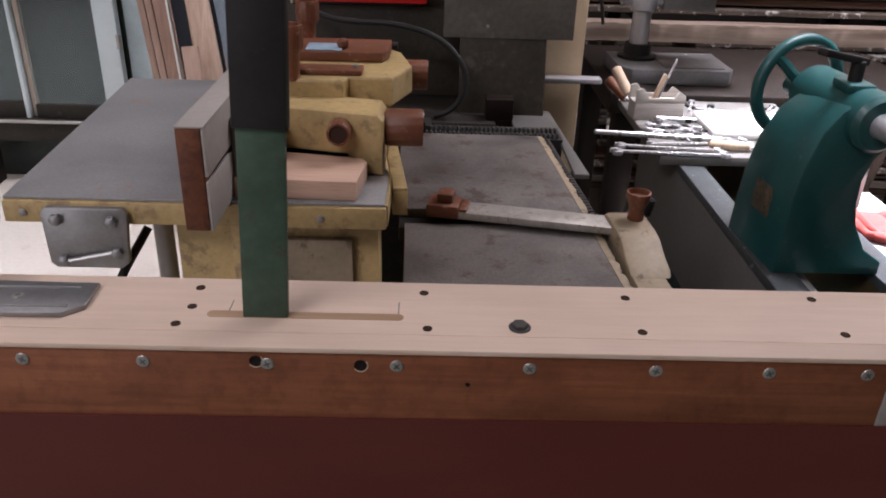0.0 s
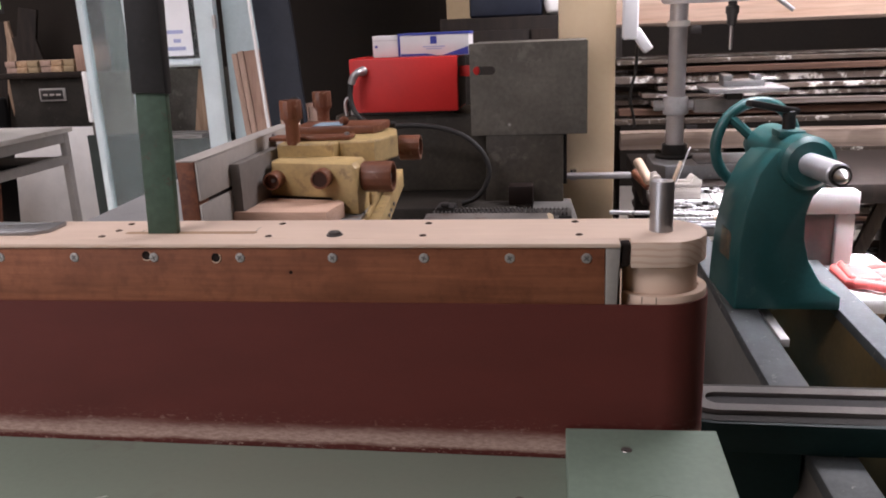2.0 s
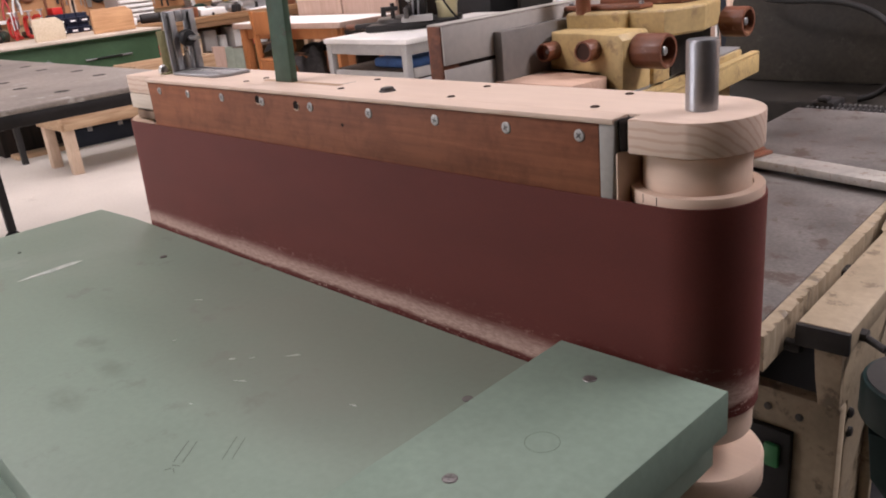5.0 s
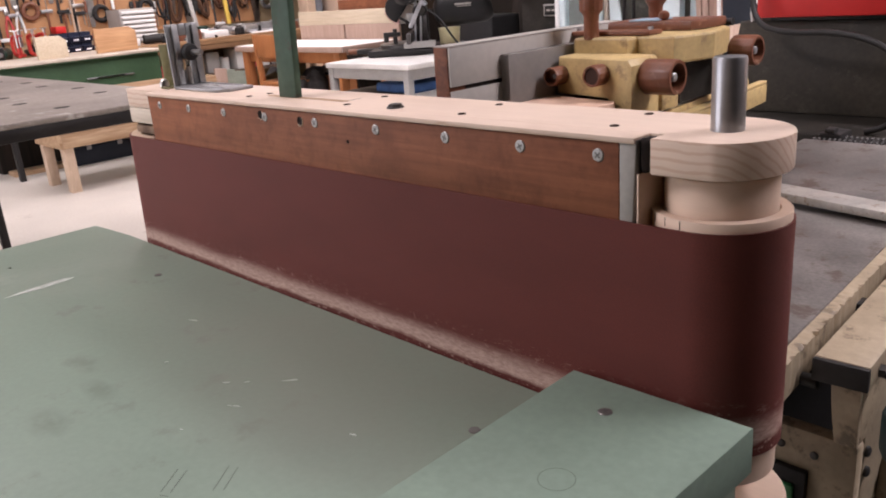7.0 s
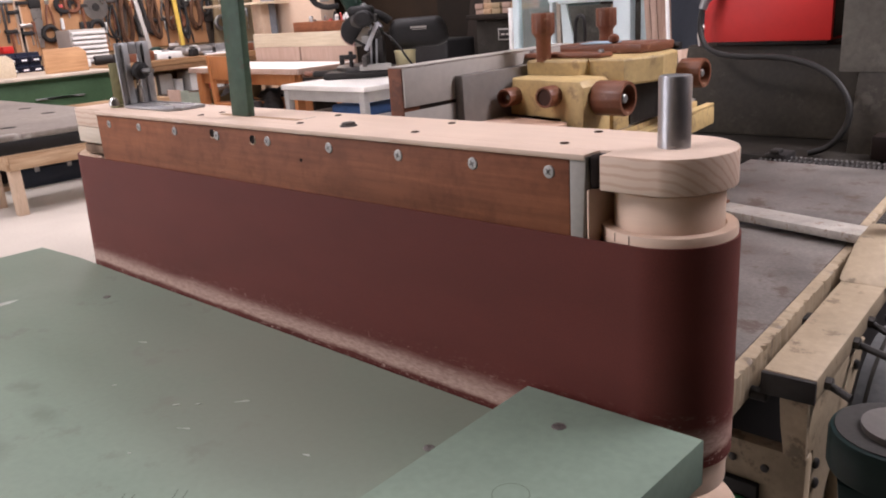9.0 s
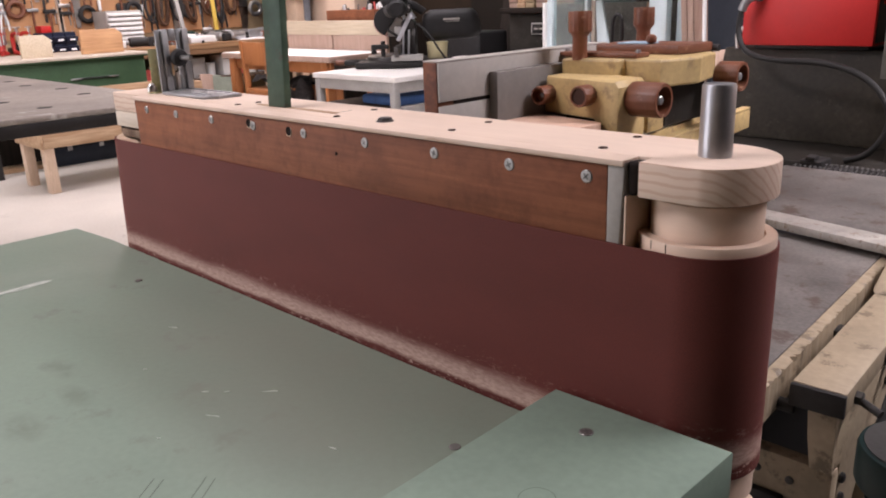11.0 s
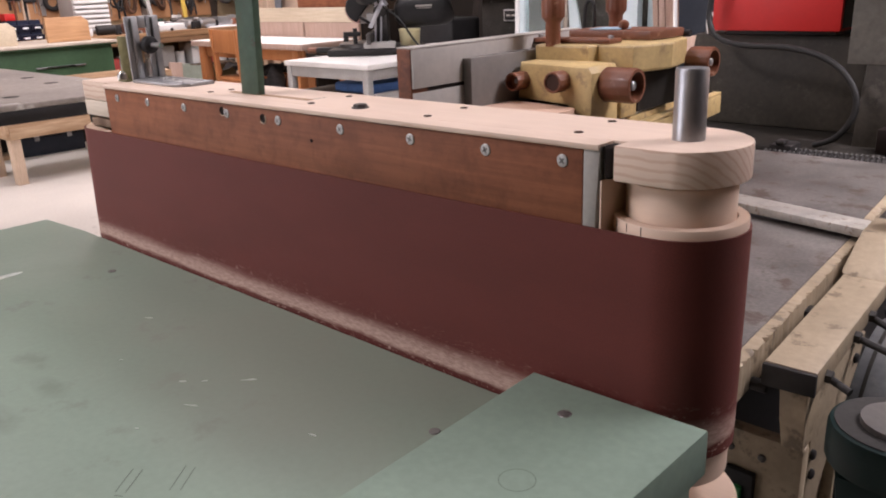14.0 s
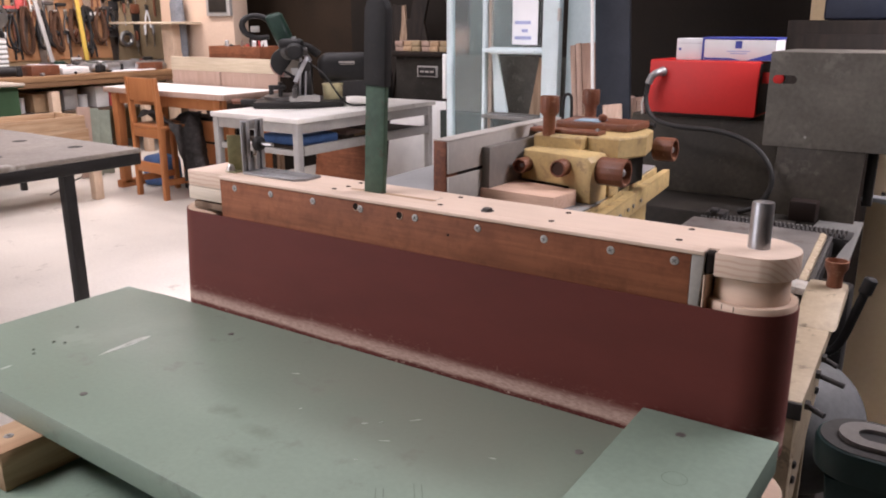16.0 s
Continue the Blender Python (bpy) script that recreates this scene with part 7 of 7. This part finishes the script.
while y < 5.1:
    w, h = rng.uniform(0.08, 0.17), rng.uniform(0.12, 0.21)
    k = rng.randrange(6)
    if rng.random() < 0.5:
        lone("paint_can", join(turned([(w / 2.4, 0), (w / 2.4, h * 0.93), (w / 2.2, h * 0.94), (w / 2.2, h)], (-6.75, y + w / 2, 0.5005), "z", 20)), WHITE_PAINT, "white paint can on the bench's lower shelf", "can", "stores under the bench")
    else:
        lone("storage_box", box(-6.92, -6.66, y, y + w, 0.5005, 0.5005 + h, 0.004), box_tones[k], "storage box on the bench's lower shelf", "box", "stores under the bench")
    y += w + rng.uniform(0.01, 0.05)
peg = thing("tool_board", (-7.57, 2.2, 0.95), "orange-brown board full of hanging hand tools", "tool board")
part("board", box(-7.599, -7.575, -0.8, 4.9, 0.95, 2.4, 0.003), PEG, peg)
for y in (0.3, 1.55, 2.75, 4.0):
    part("batten", box(-7.5748, -7.56, y, y + 0.06, 0.95, 2.4, 0.003), PINE_Z, peg)
rng = random.Random(5)
tones = (MIXED, BLACK_STEEL, STEEL, RED_GLOVE, KNOB, GALV, BLACK, WHITE_PAINT, MIXED, BLACK_STEEL, KNOB)


def hang(kind, y, z, tone):
    x = -7.572
    if kind == 0:
        t = thing("hammer", (x, y, z - 0.15), "hammer hanging on the tool board", "hammer", "tools on the board")
        part("handle", rod((x + 0.03, y, z - 0.28), (x + 0.03, y, z), 0.013, 8), KNOB, t)
        part("head", box(x + 0.01, x + 0.05, y - 0.06, y + 0.055, z, z + 0.035, 0.006), tone, t)
    elif kind == 1:
        t = thing("pliers", (x, y, z - 0.1), "pliers hanging on the tool board", "pliers", "tools on the board")
        for s in (-1, 1):
            part("handle", tube([(x + 0.02, y + s * 0.035, z - 0.2), (x + 0.02, y + s * 0.03, z - 0.1), (x + 0.02, y, z)], 0.011, 8, 2), tone, t)
        part("jaw", box(x + 0.01, x + 0.03, y - 0.02, y + 0.02, z, z + 0.06, 0.006), STEEL, t)
    elif kind == 2:
        t = thing("tape_roll", (x, y, z - 0.1), "round roll hanging on the tool board", "roll", "tools on the board")
        part("ring", tube([(x + 0.03, y + 0.07 * math.cos(a * 0.4488), z + 0.07 * math.sin(a * 0.4488)) for a in range(15)], 0.025, 8, 0), tone, t)
    elif kind == 3:
        t = thing("hand_saw", (x, y, z - 0.2), "hand saw hanging on the tool board", "saw", "tools on the board")
        part("blade", slab([(y - 0.02, z - 0.38), (y + 0.02, z - 0.38), (y + 0.06, z), (y - 0.05, z)], x + 0.01, x + 0.014, "x"), STEEL, t)
        part("handle", box(x + 0.004, x + 0.03, y - 0.06, y + 0.06, z, z + 0.11, 0.012), tone, t)
    elif kind == 4:
        t = thing("clamp", (x, y, z - 0.2), "bar clamp hanging on the tool board", "clamp", "tools on the board")
        part("bar", box(x + 0.01, x + 0.02, y - 0.012, y + 0.012, z - 0.34, z + 0.06, 0.002), MIXED, t)
        for dz in (-0.26, 0.03):
            part("jaw", box(x + 0.006, x + 0.03, y - 0.012, y + 0.11, z + dz, z + dz + 0.035, 0.006), tone, t)
        part("screw", rod((x + 0.018, y + 0.085, z - 0.36), (x + 0.018, y + 0.085, z - 0.2), 0.008, 8), STEEL, t)
    else:
        t = thing("screwdriver", (x, y, z - 0.1), "screwdriver hanging on the tool board", "screwdriver", "tools on the board")
        part("handle", rod((x + 0.022, y, z - 0.02), (x + 0.022, y, z + 0.09), 0.017, 10, 0.004), tone, t)
        part("blade", rod((x + 0.022, y, z - 0.16), (x + 0.022, y, z - 0.02), 0.005, 8), STEEL, t)


for row in range(5):
    y = -0.6
    while y < 5.5:
        hang(rng.randrange(6), y, 1.20 + row * 0.24 + rng.uniform(-0.05, 0.05), rng.choice(tones))
        y += rng.uniform(0.09, 0.17)
blade = thing("circular_blade", (-7.55, 3.55, 1.27), "circular saw blade hanging on the tool board", "saw blade")
part("disc", turned([(0.13, 0), (0.13, 0.004)], (-7.53, 3.55, 1.40), "x", 40), STEEL, blade)
part("hub", turned([(0.04, 0), (0.04, 0.006)], (-7.528, 3.55, 1.40), "x", 24), BLACK_STEEL, blade)
for y, tilt_l, m, z1 in ((4.30, 5, YELLOW_LEVEL, 1.85), (3.92, -2, GREY_FRAME, 1.8)):
    lone("spirit_level", moved(box(-0.012, 0.012, -0.022, 0.022, 0, z1 - 0.86, 0.003), Matrix.Translation((-7.20, y, 0.853)) @ Matrix.Rotation(radians(-tilt_l), 4, "X") @ Matrix.Rotation(radians(-14), 4, "Y")), m, "long spirit level leaning on the tool wall", "level", "levels on the bench")
bag_rng = random.Random(14)
RUBBER = plain("dusty_black_hose", (0.035, 0.033, 0.032), 0.65, 0, 0.3, 60, 12)
LEATHER = plain("worn_brown_leather", (0.095, 0.048, 0.028), 0.7, 0, 0.35, 60, 12, 0.3)
for y, z, w, h, tone in ((3.70, 1.02, 0.12, 0.40, RUBBER), (3.86, 1.00, 0.12, 0.50, LEATHER), (4.03, 1.05, 0.14, 0.42, RUBBER), (4.18, 1.00, 0.12, 0.46, LEATHER), (4.40, 1.08, 0.14, 0.40, LEATHER), (4.54, 1.00, 0.12, 0.52, RUBBER), (4.70, 1.10, 0.14, 0.40, LEATHER), (4.84, 1.20, 0.12, 0.3, RUBBER), (0.2, 1.3, 0.16, 0.3, RUBBER), (1.2, 1.35, 0.16, 0.3, LEATHER)):
    coil = thing("hose_coil" if tone is RUBBER else "leather_strap", (-7.55, y, z), "dusty hose looped over a peg on the tool wall" if tone is RUBBER else "worn leather strap looped over a peg on the tool wall", "hose" if tone is RUBBER else "strap", "loops on the tool wall")
    for i in range(3):
        d, e, k = bag_rng.uniform(-0.03, 0.03), bag_rng.uniform(0, 0.12), bag_rng.uniform(0.7, 1.1)
        part("loop", tube([(-7.555 + 0.02 * i, y + d, z + h), (-7.545 + 0.02 * i, y - w * 0.5 * k, z + h * 0.55), (-7.54 + 0.02 * i, y - w * 0.35 * k + d, z + e), (-7.54 + 0.02 * i, y + w * 0.35 * k + d, z + e * 0.6), (-7.545 + 0.02 * i, y + w * 0.5 * k, z + h * 0.6), (-7.555 + 0.02 * i, y + d + 0.01, z + h)], 0.011 if tone is RUBBER else 0.016, 8, 2), tone, coil)
    part("peg", rod((-7.575, y, z + h - 0.012), (-7.48, y, z + h), 0.008, 8), STEEL, coil)
coat = turned([(0.10, 0), (0.13, 0.1), (0.11, 0.4), (0.10, 0.62), (0.05, 0.70), (0.02, 0.72)], (-6.55, 5.03, 0.93), "z", 22)
lone("hanging_coat", roughen(roughen(moved(coat, Matrix.Translation((0, 2.5, 0)) @ Matrix.Diagonal((1, 0.5, 1, 1))), 0.04, 7), 0.012, 30), plain("grey_blue_cotton", (0.16, 0.17, 0.19), 0.85, 0, 0.3, 60, 8, 0.3), "grey work coat hanging against the wall pier", "coat")
# drawers and clutter on the bench
dr = thing("drawer_unit", (-7.25, 3.26, 0.85), "grey small-parts drawer unit with white drawer fronts", "drawer unit")
part("case", box(-7.42, -7.10, 3.04, 3.40, 0.8505, 1.19, 0.004), GREY_FACE, dr)
for i in range(7):
    part("drawer", box(-7.099, -7.07, 3.05, 3.39, 0.865 + i * 0.046, 0.893 + i * 0.046, 0.003), WHITE_PAINT, dr)
rng = random.Random(31)
for i in range(190):
    y, x = rng.uniform(-0.4, 5.1) if i < 110 else rng.uniform(3.3, 5.1), rng.uniform(-7.35, -6.6)
    if 2.9 < y < 3.6 and x < -7.0 or 1.9 < y < 2.75 and x > -7.1:
        continue
    s = rng.uniform(0.02, 0.055)
    k = i % 5
    m = rng.choice((KNOB, BLACK_STEEL, BLACK_STEEL, PAPER, GALV, BLACK, MIXED, KNOB, GREEN_TOOL, WHITE_PAINT, RED if i % 2 == 0 else MIXED))
    if k == 0:
        t = thing("power_tool", (x, y, 0.85), "hand-held power tool lying on the wall bench", "power tool", "clutter on the wall bench", rng.uniform(0, 360), True)
        part("motor", rod((-0.10, 0, 0.05), (0.08, 0, 0.05), 0.045, 14, 0.012), m, t)
        part("handle", box(-0.15, -0.09, -0.022, 0.022, 0.0005, 0.075, 0.012, 3), BLACK, t)
        part("nose", rod((0.08, 0, 0.05), (0.15, 0, 0.045), 0.022, 12, 0.004), GALV, t)
    elif k == 1:
        lone("tin", turned([(s, 0), (s, s * 2), (s * 0.9, s * 2.1)], (x, y, 0.8503), "z", 16), m, "tin standing on the wall bench", "tin", "clutter on the wall bench")
    elif k == 2:
        lone("paper_sheets", roughen(box(x - 0.10, x + 0.10, y - 0.13, y + 0.13, 0.8503, 0.858 + s * 0.2, 0.003), 0.004, 12), PAPER, "loose papers on the wall bench", "papers", "clutter on the wall bench")
    elif k == 3:
        lone("tool_box", box(x - 0.09, x + 0.09, y - 0.14, y + 0.14, 0.8503, 0.8503 + s * 1.9, 0.01, 2), m, "small tool box on the wall bench", "tool box", "clutter on the wall bench")
    else:
        t = thing("loose_tool", (x, y, 0.85), "loose hand tool lying on the wall bench", "hand tool", "clutter on the wall bench", rng.uniform(0, 360), True)
        part("handle", rod((-0.12, 0, 0.014), (0.0, 0, 0.014), 0.014, 10, 0.004), m, t)
        part("shank", rod((0.0, 0, 0.014), (0.13, 0, 0.012), 0.006, 8), STEEL, t)

# red clamps, dark bins and small cases at the bench's near end
rng = random.Random(77)
RED_CAST = plain("red_cast_clamp", (0.50, 0.035, 0.025), 0.5, 0, 0.2, 120, 12)
for i in range(7):
    a, b = rng.uniform(-6.95, -6.66), 1.92 + i * 0.048
    c = thing("screw_clamp", (a, b, 0.85), "red cast-iron screw clamp standing on the wall bench", "clamp", "red clamps on the wall bench", rng.uniform(-40, 40), True)
    part("frame", tube([(0.05, 0, 0.016), (-0.045, 0, 0.016), (-0.055, 0, 0.10), (-0.045, 0, 0.185), (0.05, 0, 0.185)], 0.014, 8, 2), RED_CAST, c)
    part("spindle", rod((0.045, 0, 0.09), (0.045, 0, 0.235), 0.008, 8), STEEL, c)
    part("handle", rod((0.045, -0.035, 0.235), (0.045, 0.035, 0.235), 0.005, 8), STEEL, c)
BIN = plain("dark_blue_bin_plastic", (0.022, 0.027, 0.050), 0.45, 0, 0.15, 90, 12)
for i in range(3):
    for j in range(2):
        b, z = 2.29 + i * 0.105, 0.8505 + j * 0.087
        c = thing("parts_bin", (-6.86, b, z), "dark blue open-fronted parts bin on the wall bench", "bin", "stacked parts bins")
        part("tray", slab([(-6.98, z), (-6.76, z), (-6.74, z + 0.045), (-6.79, z + 0.05), (-6.79, z + 0.085), (-6.98, z + 0.085)], b, b + 0.098, "y", 0.004), BIN, c)
        part("label_card", box(-6.7525, -6.748, b + 0.025, b + 0.073, z + 0.012, z + 0.036, 0), PAPER, c, "white label card")
lone("red_carton", box(-6.96, -6.82, 2.31, 2.40, 1.025, 1.085, 0.004), RED, "small red carton on the parts bins", "carton")
lone("red_case", box(-7.02, -6.86, 2.70, 2.84, 0.8505, 1.0, 0.012, 2), RED, "small red tool case on the wall bench", "case")
lone("steel_offcut", box(-6.80, -6.77, 2.62, 2.72, 0.8505, 1.00, 0.003), GALV, "upright grey steel offcut on the wall bench", "offcut")

# shelf post, red-brown crate and cabinet towards the dark end
shelf_post = thing("corner_shelf", (-6.55, 4.9, 0), "pale wooden shelf on a square post", "shelf")
part("post", box(-6.65, -6.47, 4.86, 4.97, 0.0, 1.32, 0.004), PINE_Z, shelf_post)
part("shelf", box(-7.35, -6.25, 4.70, 5.08, 1.3202, 1.345, 0.003), PLY, shelf_post)
panel_box = thing("fuse_box", (-5.95, 5.09, 1.42), "grey fuse box with dark cover on the pier", "fuse box")
part("case", box(-6.13, -5.76, 5.06, 5.0995, 1.40, 1.70, 0.006), GREY_FRAME, panel_box)
part("cover", box(-6.08, -5.81, 5.05, 5.0595, 1.44, 1.66, 0.004), GREY_DARK, panel_box)
stand2 = thing("side_cabinet", (-4.6, 4.55, 0), "dark wooden cabinet behind the white table", "cabinet")
part("case", box(-5.42, -4.45, 4.38, 4.88, 0, 0.985, 0.006), DARK_WOOD, stand2)
crate = thing("crate", (-5.0, 4.6, 0.985), "red-brown wooden crate full of tools", "crate")
for a in ((-5.36, -4.66, 4.42, 4.44), (-5.36, -4.66, 4.74, 4.76), (-5.36, -5.34, 4.441, 4.739), (-4.68, -4.66, 4.441, 4.739)):
    part("side", box(*a, 0.9855, 1.12, 0.003), MAHOGANY, crate)
part("bottom", box(-5.338, -4.682, 4.442, 4.738, 0.9855, 0.998, 0), MAHOGANY, crate)
for i in range(10):
    x = -5.29 + i * 0.062
    t = thing("loose_tool", (x, 4.58, 0.999), "hand tool sticking out of the crate", "hand tool", "tools in the crate")
    part("shank", rod((x, 4.58, 0.999), (x + rng.uniform(-0.04, 0.04), 4.58 + rng.uniform(-0.05, 0.05), rng.uniform(1.13, 1.2)), rng.uniform(0.010, 0.022), 8, 0.003), rng.choice((RED_GLOVE, STEEL, GALV, WHITE_PAINT, MIXED)), t)
metal_cab = thing("metal_cabinet", (-2.6, 4.85, 0), "dark grey steel cabinet with a slotted plate", "cabinet")
part("case", box(-3.25, -2.60, 4.62, 5.10, 0, 1.06, 0.008), GREY_DARK, metal_cab)
vent = part("vent_plate", box(-3.02, -2.82, 4.606, 4.619, 0.90, 0.99, 0.003), GREY_FRAME, metal_cab)
part("inset", box(-3.005, -2.835, 4.600, 4.6055, 0.912, 0.978, 0.001), BLACK_STEEL, vent)
for i in range(3):
    part("text_bar", box(-2.985 + i * 0.05, -2.95 + i * 0.05, 4.597, 4.5995, 0.938, 0.952, 0), GREY_FACE, vent)
part("shelf", box(-3.32, -2.52, 4.58, 5.12, 1.0605, 1.10, 0.004), DARK_WOOD, metal_cab)
rng = random.Random(77)
for i in range(12):
    x = -3.27 + (i % 6) * 0.09
    z = 1.1005 + (i // 6) * 0.042
    lone("wood_block", box(x, x + 0.08, 4.62 + rng.uniform(0, 0.03), 4.86, z, z + 0.04, 0.004), (PINK_PLY, PINE_Y, WALL)[i % 3], "small block of pinkish wood stacked on the cabinet", "wood block", "blocks on the cabinet")
lone("brown_carton", box(-2.71, -2.55, 4.62, 4.9, 1.1005, 1.28, 0.004), RED_PLY, "reddish brown box beside the wood blocks", "box")
for i, (x, side, tall, m) in enumerate(((-4.02, 6, 1.5, DARK_WOOD), (-3.84, 9, 1.6, DARK_WOOD), (-3.6, -10, 1.5, ROUGH_WOOD_Z), (-3.42, -14, 1.4, DARK_WOOD), (-3.2, -18, 1.45, DARK_WOOD))):
    leaning(x, 5.3, 0.16, 0.03, tall, 6, side, m, "dark old board leaning in the corner")
lone("black_case", box(-3.88, -3.38, 4.40, 4.75, 0.0, 0.93, 0.02, 3), BLACK, "large black plastic case standing on end", "case")

# cables lying on the concrete
lead = plain("pale_grey_lead", (0.16, 0.14, 0.13), 0.6)
lone("power_lead", tube([(-5.2, 2.60, 0.006), (-5.42, 2.86, 0.006), (-5.62, 3.06, 0.006), (-5.82, 3.34, 0.006), (-5.96, 3.52, 0.006), (-5.94, 3.72, 0.006)], 0.006, 8, 3), lead, "pale grey power lead lying on the floor", "cable")
lone("power_lead", tube([(-1.90, 3.52, 0.006), (-1.76, 3.43, 0.006), (-1.60, 3.30, 0.006), (-1.48, 3.17, 0.006), (-1.30, 3.12, 0.006)], 0.007, 8, 3), CABLE, "dark power lead lying on the floor", "cable")
